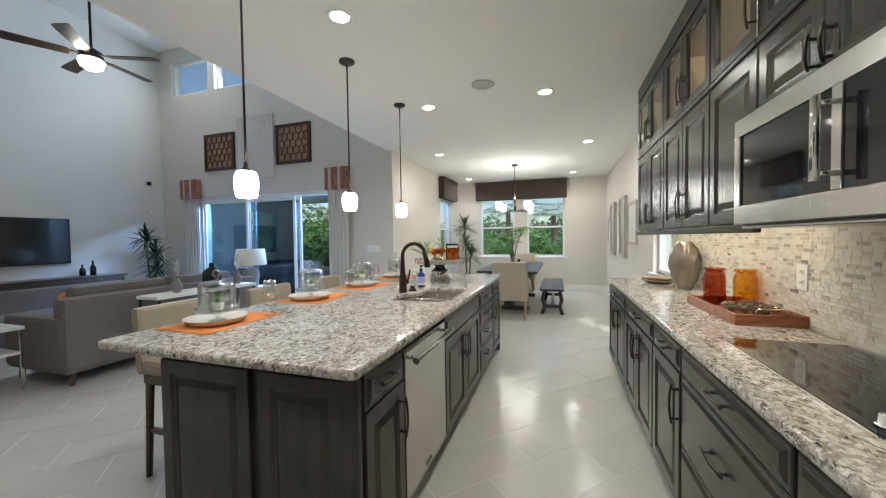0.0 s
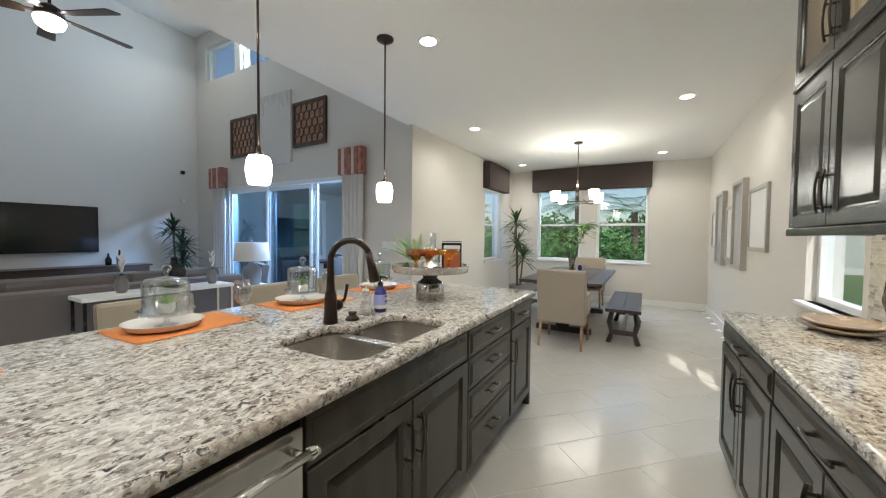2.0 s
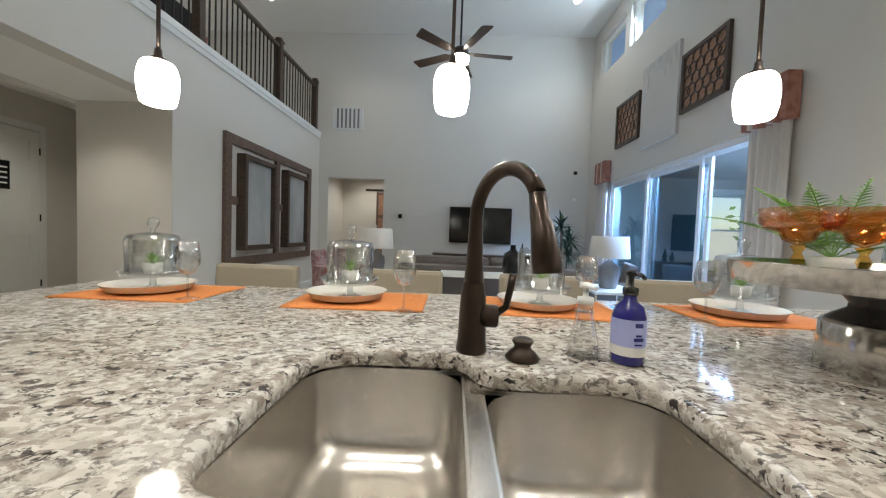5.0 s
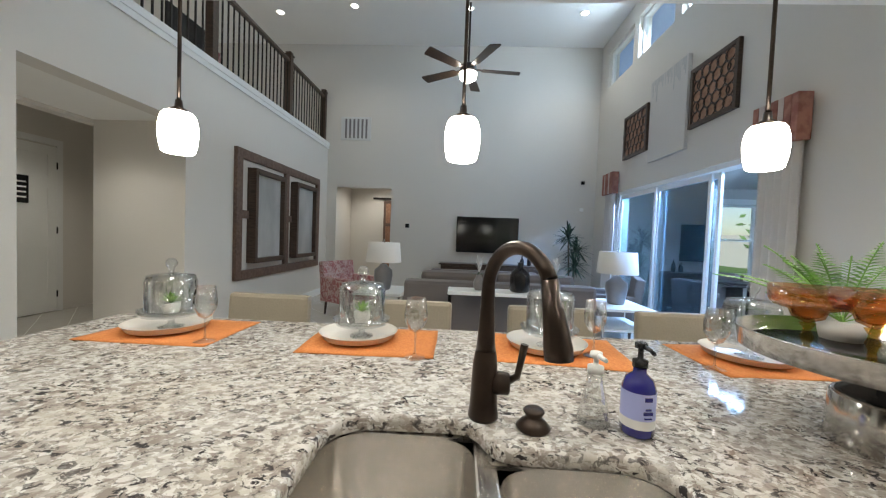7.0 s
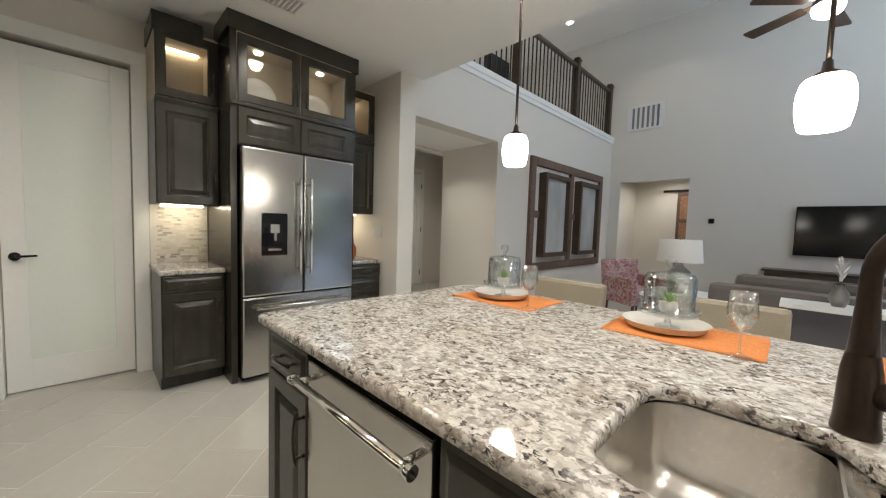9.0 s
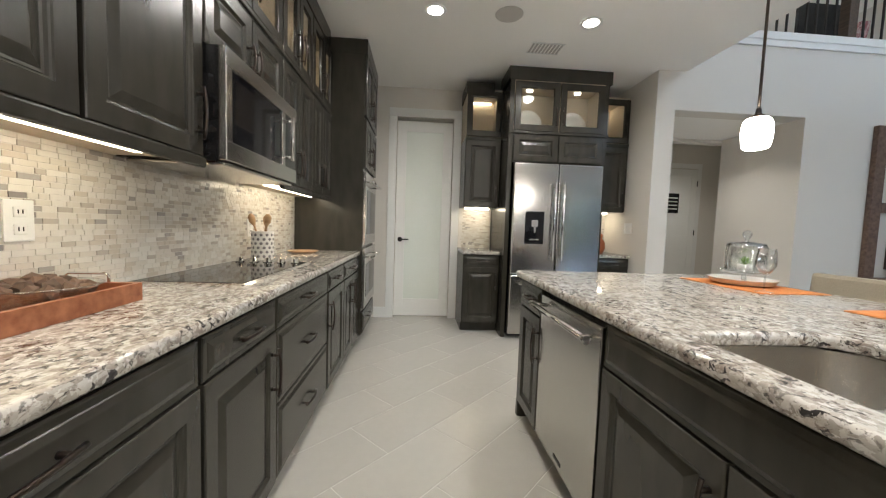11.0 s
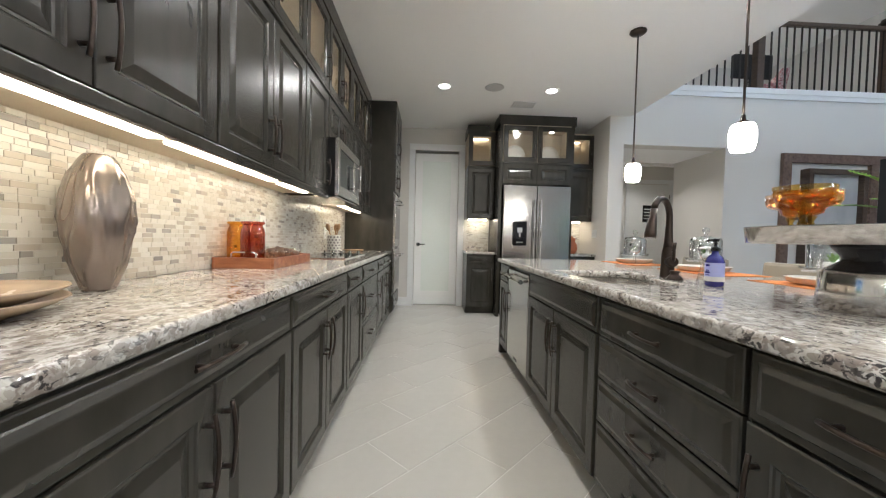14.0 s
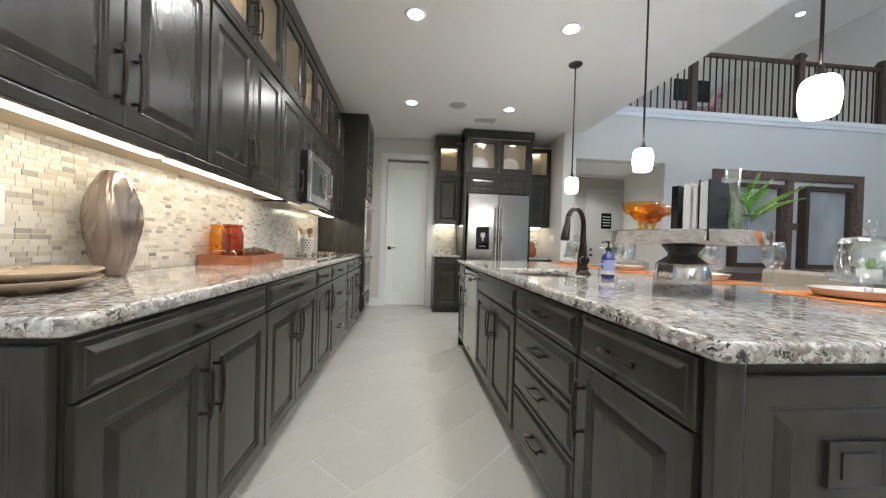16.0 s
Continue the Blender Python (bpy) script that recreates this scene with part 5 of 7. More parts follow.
for x0 in (-6.36, -4.56):
    p = picture("lattice_panel", pose(x0, YL, 2.79), 0.78, 0.73, 0.05, 0.045, M_WOOD, M_COPPER, "copper lattice panel in a dark wooden frame", "lattice panels")
    for j in range(5):
        for i in range(6 if j % 2 else 5):
            cx, cz = 0.132 + (i - 0.5 * (j % 2)) * 0.129, 0.115 + j * 0.125
            w2 = 0.075 if 0.1 < cx < 0.7 else 0.055
            cx = min(max(cx, 0.112), 0.668)
            ring = tube(bmesh.new(), [(cx + w2 * math.cos(a), -0.028, cz + 0.073 * math.sin(a) * (1 - 0.25 * abs(math.cos(a)))) for a in [2 * math.pi * k / 16 for k in range(17)]], 0.0075, 5)
            part("lattice_ring", ring, M_WOOD, p)
cv = thing("canvas_painting", pose(-5.50, YL, 2.57), "pale grey abstract canvas with darker drips", "painting")
part("canvas", B(0, 0.89, -0.045, 0, 0, 1.20, bevel=0.006), M_CURTAIN, cv)
for i in range(24):
    L, w = random.uniform(0.06, 0.30) * (1.4 if i % 4 == 0 else 0.8), random.uniform(0.010, 0.030)
    part("brush_stroke", B(0.02 + i * 0.035, 0.02 + i * 0.035 + w, -0.0465, -0.045, 1.195 - L, 1.195), M_DRIP, cv)

# large framed panel on the wall under the loft
pn = thing("wall_art_panel", pose(-4.42, YS, 0.64, 0, 0, 180), "large dark wooden wall frame with two framed grey panels", "wall art")
bm = bmesh.new()
for b in ((0, 0.13, 0, 1.77), (2.59, 2.72, 0, 1.77), (0.13, 2.59, 0, 0.13), (0.13, 2.59, 1.64, 1.77), (1.30, 1.42, 0.13, 1.64), (0.13, 0.27, 0.84, 0.95), (1.2, 1.3, 0.84, 0.95), (1.42, 1.52, 0.84, 0.95), (2.45, 2.59, 0.84, 0.95)):
    box(bm, b[0], b[1], -0.05, 0, b[2], b[3], bevel=0.006)
part("outer_frame", bm, M_FRAMEWOOD, pn)
for x0 in (0.30, 1.55):
    bm = bmesh.new()
    for b in ((x0, x0 + 0.07, 0.22, 1.55), (x0 + 0.80, x0 + 0.87, 0.22, 1.55), (x0 + 0.07, x0 + 0.8, 0.22, 0.29), (x0 + 0.07, x0 + 0.8, 1.48, 1.55)):
        box(bm, b[0], b[1], -0.13, -0.002, b[2], b[3], bevel=0.005)
    fr = part("inner_frame", bm, M_WOOD, pn)
    part("canvas", B(x0 + 0.07, x0 + 0.80, -0.06, -0.004, 0.29, 1.48), M_GREYART, fr, "mottled grey canvas")

# ceiling fan
fan = thing("ceiling_fan", pose(-4.5, 3.05, 3.42), "dark five-blade ceiling fan with a lit bowl light", "ceiling fan")
part("downrod", tube(bmesh.new(), [(0, 0, 0.12), (0, 0, HL - 3.42)], 0.013, 10), M_DARKMETAL, fan)
part("canopy", lathe(bmesh.new(), [(0, HL - 3.52), (0.03, HL - 3.52), (0.07, HL - 3.43), (0.07, HL - 3.42), (0, HL - 3.42)], seg=20), M_DARKMETAL, fan)
part("motor", lathe(bmesh.new(), [(0, 0), (0.09, 0), (0.11, 0.03), (0.10, 0.09), (0.04, 0.13), (0, 0.14)], seg=24), M_DARKMETAL, fan)
part("light_bowl", lathe(bmesh.new(), [(0, -0.11), (0.05, -0.105), (0.10, -0.07), (0.115, -0.02), (0.11, 0.0), (0, 0.0)], seg=24), M_LAMP, fan, "glowing white glass bowl")
for i in range(5):
    bm = bmesh.new()
    box(bm, 0.09, 0.20, -0.02, 0.02, 0.045, 0.055)
    extrude_poly(bm, rounded([(0.17, -0.055), (0.66, -0.075), (0.68, 0.07), (0.17, 0.055)], 0.03, 4), 0.04, 0.05)
    bmesh.ops.rotate(bm, verts=bm.verts, cent=(0, 0, 0.045), matrix=Matrix.Rotation(radians(11), 3, "X"))
    b = part("blade", bm, M_WOOD, fan)
    b.rotation_euler = (0, 0, radians(26 + 72 * i))

# sofa with its back to the kitchen
sf = thing("sofa", pose(-4.35, 3.49, 0), "dark grey velvet sofa with loose back cushions", "sofa")
part("base", B(-0.48, 0.48, -1.07, 1.07, 0.12, 0.42, bevel=0.03), M_SOFA, sf)
part("back", B(0.30, 0.50, -1.07, 1.07, 0.14, 0.84, bevel=0.045), M_SOFA, sf)
for s in (-1, 1):
    part("arm", B(-0.48, 0.46, s * 1.0 - 0.09, s * 1.0 + 0.09, 0.14, 0.66, bevel=0.045), M_SOFA, sf)
    for x in (-0.4, 0.42):
        part("leg", tube(bmesh.new(), [(x, s * 1.0, 0), (x, s * 0.99, 0.13)], [0.02, 0.03], 8), M_WOOD, sf)
for i in range(2):
    part("seat_cushion", B(-0.47, 0.28, -0.90 + i * 0.90, -0.01 + i * 0.90, 0.42, 0.56, bevel=0.04), M_SOFA, sf)
    bm = B(0.12, 0.30, -0.90 + i * 0.90, -0.01 + i * 0.90, 0.50, 0.93, bevel=0.06)
    part("back_cushion", bm, M_SOFA, sf)
tagged(part("throw_pillow", B(-4.42, -4.25, 2.62, 2.98, 0.56, 0.86, bevel=0.06), M_ORANGE), "rust orange throw pillow on the sofa", "pillow")
sf2 = thing("sofa", pose(-6.3, 3.5, 0, 0, 0, 180), "dark grey low sofa facing the other one", "sofa")
part("base", B(-0.42, 0.42, -1.0, 1.0, 0.1, 0.42, bevel=0.03), M_SOFA, sf2)
part("back", B(0.28, 0.45, -1.0, 1.0, 0.12, 0.72, bevel=0.045), M_SOFA, sf2)
for s in (-1, 1):
    part("arm", B(-0.42, 0.42, s * 0.95 - 0.08, s * 0.95 + 0.08, 0.12, 0.6, bevel=0.04), M_SOFA, sf2)
    part("leg", tube(bmesh.new(), [(0.3, s * 0.9, 0), (0.3, s * 0.9, 0.11)], 0.025, 8), M_WOOD, sf2)
    part("leg", tube(bmesh.new(), [(-0.3, s * 0.9, 0), (-0.3, s * 0.9, 0.11)], 0.025, 8), M_WOOD, sf2)

tb = thing("sofa_table", pose(-3.56, 3.55, 0), "narrow white-topped console table behind the sofa", "table")
part("tabletop", B(-0.16, 0.16, -0.62, 0.62, 0.765, 0.80, bevel=0.004), M_TRIM, tb)
for x in (-0.14, 0.14):
    for y in (-0.6, 0.6):
        part("leg", B(x - 0.012, x + 0.012, y - 0.012, y + 0.012, 0, 0.765), M_CHROME, tb)


def bromeliad(m):
    p = thing("potted_flower", m, "white flower in a small grey ceramic vase", "plant", "flowers on the console")
    part("vase", lathe(bmesh.new(), [(0, 0), (0.035, 0), (0.055, 0.05), (0.05, 0.10), (0.025, 0.14), (0.028, 0.16), (0.02, 0.16), (0, 0.15)], seg=20), M_GLAZED, p)
    bm = bmesh.new()
    for i in range(9):
        a = i * 2.4
        leaf_strip(bm, (0, 0, 0.15), (math.cos(a), math.sin(a), 0.55), 0.14, 0.014, 0.05, 4)
    part("leaves", bm, M_LEAFDK, p)
    bm = bmesh.new()
    for i in range(14):
        a = i * 2.4
        leaf_strip(bm, (0, 0, 0.18 + i * 0.009), (math.cos(a) * 0.6, math.sin(a) * 0.6, 1.0), 0.085, 0.016, 0.0, 3)
    part("flower", bm, M_PAPER, p)
    part("stem", tube(bmesh.new(), [(0, 0, 0.14), (0, 0, 0.26)], 0.005, 6), M_LEAF, p)
    return p


bromeliad(pose(-3.56, 3.24, 0.80))
bromeliad(pose(-3.56, 4.02, 0.80))
tagged(part("dark_jug", lathe(bmesh.new(), [(0, 0), (0.085, 0), (0.10, 0.02), (0.10, 0.17), (0.085, 0.21), (0.03, 0.245), (0.026, 0.29), (0.034, 0.30), (0, 0.30)], -3.56, 3.66, 0.80, 24), M_BLACK), "dark glossy ceramic jug on the console table", "jug")


def side_table_lamp(x, y, r):
    t = thing("side_table", pose(x, y, 0, 0, 0, r), "white two-tier side table with slim steel legs", "table", "side tables")
    part("top", B(-0.38, 0.38, -0.3, 0.3, 0.57, 0.60, bevel=0.004), M_TRIM, t)
    part("shelf", B(-0.36, 0.36, -0.28, 0.28, 0.34, 0.365, bevel=0.004), M_TRIM, t)
    for a in (-0.36, 0.36):
        for b in (-0.28, 0.28):
            part("leg", B(a - 0.01, a + 0.01, b - 0.01, b + 0.01, 0, 0.57), M_CHROME, t)
    lm = thing("table_lamp", pose(x, y, 0.60), "grey ceramic table lamp with a white drum shade", "lamp", "table lamps")
    part("base", lathe(bmesh.new(), [(0, 0), (0.09, 0), (0.10, 0.02), (0.125, 0.18), (0.12, 0.26), (0.06, 0.31), (0.04, 0.34), (0, 0.34)], seg=28), M_GLAZED, lm)
    part("stem", tube(bmesh.new(), [(0, 0, 0.33), (0, 0, 0.66)], 0.008, 8), M_CHROME, lm)
    part("shade", lathe(bmesh.new(), [(0.235, 0.37), (0.21, 0.63), (0.207, 0.63), (0.232, 0.37), (0.235, 0.37)], seg=36), M_SHADE, lm, "white linen drum shade")
    part("finial", lathe(bmesh.new(), [(0, 0.64), (0.012, 0.645), (0.01, 0.67), (0, 0.675)], seg=10), M_CHROME, lm)


side_table_lamp(-4.62, 2.02, 0)
side_table_lamp(-4.30, 4.95, 0)
lounge_chair(pose(-5.7, 1.25, 0, 0, 0, 150), M_PINK, "rose patterned armchair with pale motifs", "armchairs")
lounge_chair(pose(-5.2, 5.25, 0, 0, 0, -20), M_SOFA, "dark grey armchair beside the slider", "armchairs")
ot2 = thing("ottoman", pose(-5.3, 3.45, 0), "low dark grey upholstered ottoman", "ottoman")
part("cushion", B(-0.35, 0.35, -0.5, 0.5, 0.18, 0.42, bevel=0.04), M_SOFA, ot2)
for x in (-0.28, 0.28):
    for y in (-0.42, 0.42):
        part("leg", tube(bmesh.new(), [(x, y, 0), (x, y, 0.19)], [0.015, 0.02], 8), M_WOOD, ot2)


def potted_palm(m, stems, label, leaf, heights, L):
    p = thing("potted_palm", m, label, "plant", "indoor palms")
    part("pot", lathe(bmesh.new(), [(0, 0), (0.14, 0), (0.17, 0.06), (0.19, 0.30), (0.20, 0.33), (0.18, 0.33), (0.17, 0.29), (0, 0.28)], seg=28), M_GLAZED, p)
    for k in range(stems):
        a = k * 2.2
        top = Vector((0.10 * math.cos(a), 0.10 * math.sin(a), heights[k]))
        part("stem", tube(bmesh.new(), [(0.04 * math.cos(a), 0.04 * math.sin(a), 0.27), top], [0.02, 0.014], 8), M_TRUNK, p)
        bm = bmesh.new()
        for i in range(60):
            b = i * 2.4
            el = random.uniform(-0.5, 1.35)
            leaf_strip(bm, top + Vector((0, 0, random.uniform(-0.12, 0.05))), (math.cos(b) * math.cos(el), math.sin(b) * math.cos(el), math.sin(el)), L * random.uniform(0.75, 1.15), 0.026, L * 0.25, 5)
        part("leaf_crown", bm, leaf, p)
    return p


potted_palm(pose(-7.15, 5.30, 0), 3, "dark green potted yucca palm in the corner", M_LEAFDK, (0.85, 1.15, 1.45), 0.36)
potted_palm(pose(-1.74, 9.25, 0), 3, "green potted yucca palm in the dining corner", M_LEAF, (0.95, 1.25, 1.65), 0.40)

# barn door down the hall
bd = thing("hall_sliding_door", pose(-9.25, 1.05, 0), "brown framed hall door with copper panels on a rail", "door")
for z0, z1 in ((0.1, 1.0), (1.08, 1.55), (1.63, 2.15)):
    part("panel", B(0.02, 0.035, 0.0, 0.80, z0, z1), M_COPPER, bd)
bm = bmesh.new()
for b in ((-0.06, 0.0, 0.03, 2.22), (0.8, 0.86, 0.03, 2.22), (0.0, 0.8, 0.03, 0.1), (0.0, 0.8, 1.0, 1.08), (0.0, 0.8, 1.55, 1.63), (0.0, 0.8, 2.15, 2.22)):
    box(bm, 0.01, 0.05, *b, bevel=0.004)
part("frame", bm, M_FRAMEWOOD, bd)
part("rail", B(0.0, 0.03, -0.35, 1.0, 2.25, 2.30), M_DARKMETAL, bd)

# ---- island stools and place settings ----
st = thing("bar_stool", pose(-1.585, 2.0, 0), "taupe leather counter stool with dark wooden legs", "stool", "stools at the island")
part("seat", B(-0.20, 0.20, -0.22, 0.22, 0.60, 0.69, bevel=0.03), M_LEATHER, st)
bk = B(-0.235, -0.175, -0.225, 0.225, 0.60, 0.985, bevel=0.022)
bmesh.ops.rotate(bk, verts=bk.verts, cent=(-0.2, 0, 0.62), matrix=Matrix.Rotation(radians(-5), 3, "Y"))
part("backrest", bk, M_LEATHER, st)
part("seat_frame", B(-0.19, 0.19, -0.21, 0.21, 0.55, 0.60), M_WOOD, st)
for a in (-0.17, 0.17):
    for b in (-0.19, 0.19):
        part("leg", tube(bmesh.new(), [(a * 1.12, b * 1.05, 0), (a, b, 0.56)], [0.016, 0.022], 8), M_WOOD, st)
part("footrest", B(0.165, 0.19, -0.19, 0.19, 0.20, 0.225), M_WOOD, st)
for b in (-0.19, 0.19):
    part("stretcher", B(-0.18, 0.18, b - 0.011, b + 0.011, 0.26, 0.285), M_WOOD, st)
for y in (2.78, 3.53, 4.20):
    copy_thing(st, pose(-1.585, y, 0))

ZW = 0.914


def placemat(x, y, r):
    bm = bmesh.new()
    n, k = 14, 10
    g = []
    for i in range(n + 1):
        row = []
        for j in range(k + 1):
            u, v = (i / n - 0.5) * 0.49, (j / k - 0.5) * 0.36
            z = 0.0018 + 0.0016 * (noise.noise((u * 9 + y, v * 9, 0.3)) + 1) * (1 if abs(u) > 0.17 or abs(v) > 0.12 else 0.3)
            row.append(bm.verts.new((v + 0.01 * noise.noise((u * 4 + y, v * 4, 2)), u + 0.01 * noise.noise((u * 4, v * 4 + y, 5)), z)))
        g.append(row)
    for i in range(n):
        for j in range(k):
            bm.faces.new((g[i][j], g[i + 1][j], g[i + 1][j + 1], g[i][j + 1])).smooth = True
    ext = bmesh.ops.extrude_face_region(bm, geom=bm.faces[:])
    for v in ext["geom"]:
        if isinstance(v, bmesh.types.BMVert):
            v.co.z = 0.0006
    ob = tagged(part("placemat", bm, M_ORANGE), "orange linen placemat on the granite", "placemat", "placemats")
    ob.matrix_world = pose(x, y, ZW, 0, 0, r)


pl = thing("dinner_plate", pose(-1.29, 1.86, ZW + 0.004), "cream ceramic dinner plate with a raised rim", "plate", "dinner plates")
part("plate", lathe(bmesh.new(), [(0, 0.0), (0.10, 0.0), (0.135, 0.008), (0.150, 0.032), (0.153, 0.033), (0.147, 0.030), (0.13, 0.012), (0.10, 0.006), (0, 0.006)], seg=48), M_PLATE, pl)
cl = thing("glass_cloche", pose(-1.29, 1.87, ZW + 0.012), "clear glass cloche over a small succulent on a glass stand", "cloche", "glass cloches")
part("foot", lathe(bmesh.new(), [(0, 0), (0.045, 0), (0.045, 0.004), (0.012, 0.014), (0.010, 0.045), (0.02, 0.052), (0, 0.052)], seg=28), M_GLASS, cl)
part("stand_plate", lathe(bmesh.new(), [(0, 0.052), (0.10, 0.052), (0.112, 0.075), (0.109, 0.075), (0.098, 0.058), (0, 0.058)], seg=40), M_GLASS, cl)
part("dome", lathe(bmesh.new(), [(0.088, 0.060), (0.090, 0.19), (0.080, 0.212), (0.02, 0.222), (0.0, 0.222), (0.0, 0.219), (0.02, 0.219), (0.078, 0.209), (0.087, 0.188), (0.085, 0.060), (0.088, 0.060)], seg=40), M_THIN, cl)
part("knob", lathe(bmesh.new(), [(0, 0.222), (0.009, 0.224), (0.009, 0.238), (0.019, 0.25), (0.022, 0.263), (0.014, 0.278), (0, 0.282)], seg=20), M_GLASS, cl)
pt2 = part("pot", lathe(bmesh.new(), [(0, 0.059), (0.024, 0.059), (0.032, 0.075), (0.032, 0.10), (0.026, 0.10), (0, 0.095)], seg=20), M_POT, cl, "small white pot")
bm = bmesh.new()
for i in range(22):
    a = i * 2.4
    e = 0.3 + 1.1 * i / 22
    leaf_strip(bm, (0, 0, 0.097), (math.cos(a) * math.cos(e), math.sin(a) * math.cos(e), math.sin(e)), 0.048, 0.0065, 0.0, 3)
part("succulent", bm, M_FERN, cl, "bright green succulent")
wg = thing("wine_glass", pose(-1.16, 2.11, ZW + 0.003), "empty clear stemmed wine glass", "wine glass", "wine glasses")
part("bowl", lathe(bmesh.new(), [(0.004, 0.085), (0.022, 0.095), (0.038, 0.125), (0.040, 0.15), (0.033, 0.205), (0.0318, 0.205), (0.0385, 0.15), (0.0365, 0.126), (0.021, 0.098), (0, 0.090)], seg=32), M_THIN, wg)
part("stem", lathe(bmesh.new(), [(0, 0), (0.036, 0), (0.036, 0.002), (0.006, 0.008), (0.0035, 0.02), (0.0035, 0.08), (0.006, 0.088), (0, 0.089)], seg=24), M_GLASS, wg)
for i, (my, py, gx, gy, r) in enumerate(((1.90, 1.86, -1.16, 2.11, 0), (2.71, 2.645, -1.113, 2.894, 1), (3.42, 3.385, -1.233, 3.543, -4), (4.16, 4.14, -1.163, 3.928, 4))):
    placemat(-1.285, my, r)
    if i:
        copy_thing(pl, pose(-1.30, py, ZW + 0.004))
        copy_thing(cl, pose(-1.30, py + 0.01, ZW + 0.012, 0, 0, 70 * i))
        copy_thing(wg, pose(gx, gy, ZW + 0.003, 0, 0, 40 * i))

# soap bottles
sb = thing("soap_bottle", pose(-0.710, 3.446, ZW, 0, 0, 98), "cobalt blue soap pump bottle with a pale label", "bottle")
part("bottle", lathe(bmesh.new(), [(0, 0), (0.031, 0), (0.035, 0.006), (0.035, 0.105), (0.028, 0.125), (0.014, 0.137), (0.013, 0.15), (0, 0.15)], seg=32), M_BLUE, sb)
lb = lathe(bmesh.new(), [(0.0354, 0.022), (0.0354, 0.1)], seg=32)
part("label", lb, M_LABEL, sb, "pale lilac paper label")
part("label_band", lathe(bmesh.new(), [(0.0358, 0.022), (0.0358, 0.042)], seg=32), M_PAPER, sb)
for i, (z, w, h) in enumerate(((0.085, 0.016, 0.009), (0.066, 0.012, 0.004), (0.056, 0.02, 0.007), (0.047, 0.016, 0.003))):
    part("label_mark", B(-w / 2, w / 2, -0.0368, -0.0345, z, z + h), M_BLUE, sb)
part("pump", tube(lathe(bmesh.new(), [(0, 0.15), (0.016, 0.15), (0.016, 0.165), (0.006, 0.168), (0.006, 0.19), (0.013, 0.192), (0.013, 0.203), (0, 0.204)], seg=20), [(0, 0, 0.198), (0.0, -0.035, 0.196), (0, -0.045, 0.19)], [0.006, 0.005, 0.004], 8), M_BLACK, sb)
cb = thing("clear_pump_bottle", pose(-0.742, 3.362, ZW, 0, 0, 100), "clear conical glass pump bottle with a white pump", "bottle")
part("bottle", lathe(bmesh.new(), [(0, 0), (0.036, 0), (0.038, 0.005), (0.018, 0.10), (0.016, 0.12), (0, 0.12)], seg=28), M_THIN, cb)
part("pump", tube(lathe(bmesh.new(), [(0, 0.12), (0.018, 0.12), (0.018, 0.135), (0.006, 0.138), (0.006, 0.155), (0.015, 0.157), (0.013, 0.168), (0, 0.17)], seg=20), [(0, 0, 0.162), (0, -0.04, 0.16)], [0.007, 0.005], 8), M_TRIM, cb)

# tiered stand with its display
cx, cy = -0.706, 3.976
stn = thing("metal_cake_stand", pose(cx, cy, ZW), "large silver metal tray stand with a black neck", "cake stand")
part("base", lathe(bmesh.new(), [(0, 0), (0.097, 0), (0.100, 0.004), (0.095, 0.105), (0.090, 0.112), (0.084, 0.108), (0, 0.108)], seg=48), M_STEELV, stn)
part("neck", lathe(bmesh.new(), [(0, 0.104), (0.088, 0.106), (0.083, 0.116), (0.052, 0.138), (0.050, 0.15), (0.07, 0.175), (0.075, 0.185), (0, 0.185)], seg=40), M_BLACK, stn)
part("tray", lathe(bmesh.new(), [(0, 0.184), (0.25, 0.184), (0.262, 0.186), (0.267, 0.230), (0.270, 0.233), (0.264, 0.233), (0.257, 0.193), (0, 0.192)], seg=64), M_STEELV, stn)
part("tray_floor", lathe(bmesh.new(), [(0, 0.1925), (0.254, 0.1925), (0.254, 0.195), (0, 0.195)], seg=48), M_BLACK, stn, "black tray lining")
ZS = ZW + 0.195
for x, y in ((-0.655, 3.87), (-0.69, 3.775), (-0.545, 3.945)):
    g = thing("cocktail_glass", pose(x, y, ZS), "orange swirled glass margarita glass with an amber stem", "glass", "orange cocktail glasses")
    part("stem", lathe(bmesh.new(), [(0, 0), (0.04, 0), (0.04, 0.003), (0.008, 0.010), (0.006, 0.03), (0.012, 0.045), (0.006, 0.06), (0.014, 0.075), (0, 0.076)], seg=24), M_AMBERCLEAR, g, "amber clear stem")
    part("bowl", lathe(bmesh.new(), [(0.004, 0.075), (0.026, 0.086), (0.032, 0.102), (0.058, 0.110), (0.066, 0.122), (0.068, 0.152), (0.066, 0.152), (0.064, 0.124), (0.056, 0.113), (0.029, 0.105), (0.023, 0.09), (0, 0.08)], seg=36), M_AMBERCLEAR if x > -0.6 else M_ORGLASS, g)
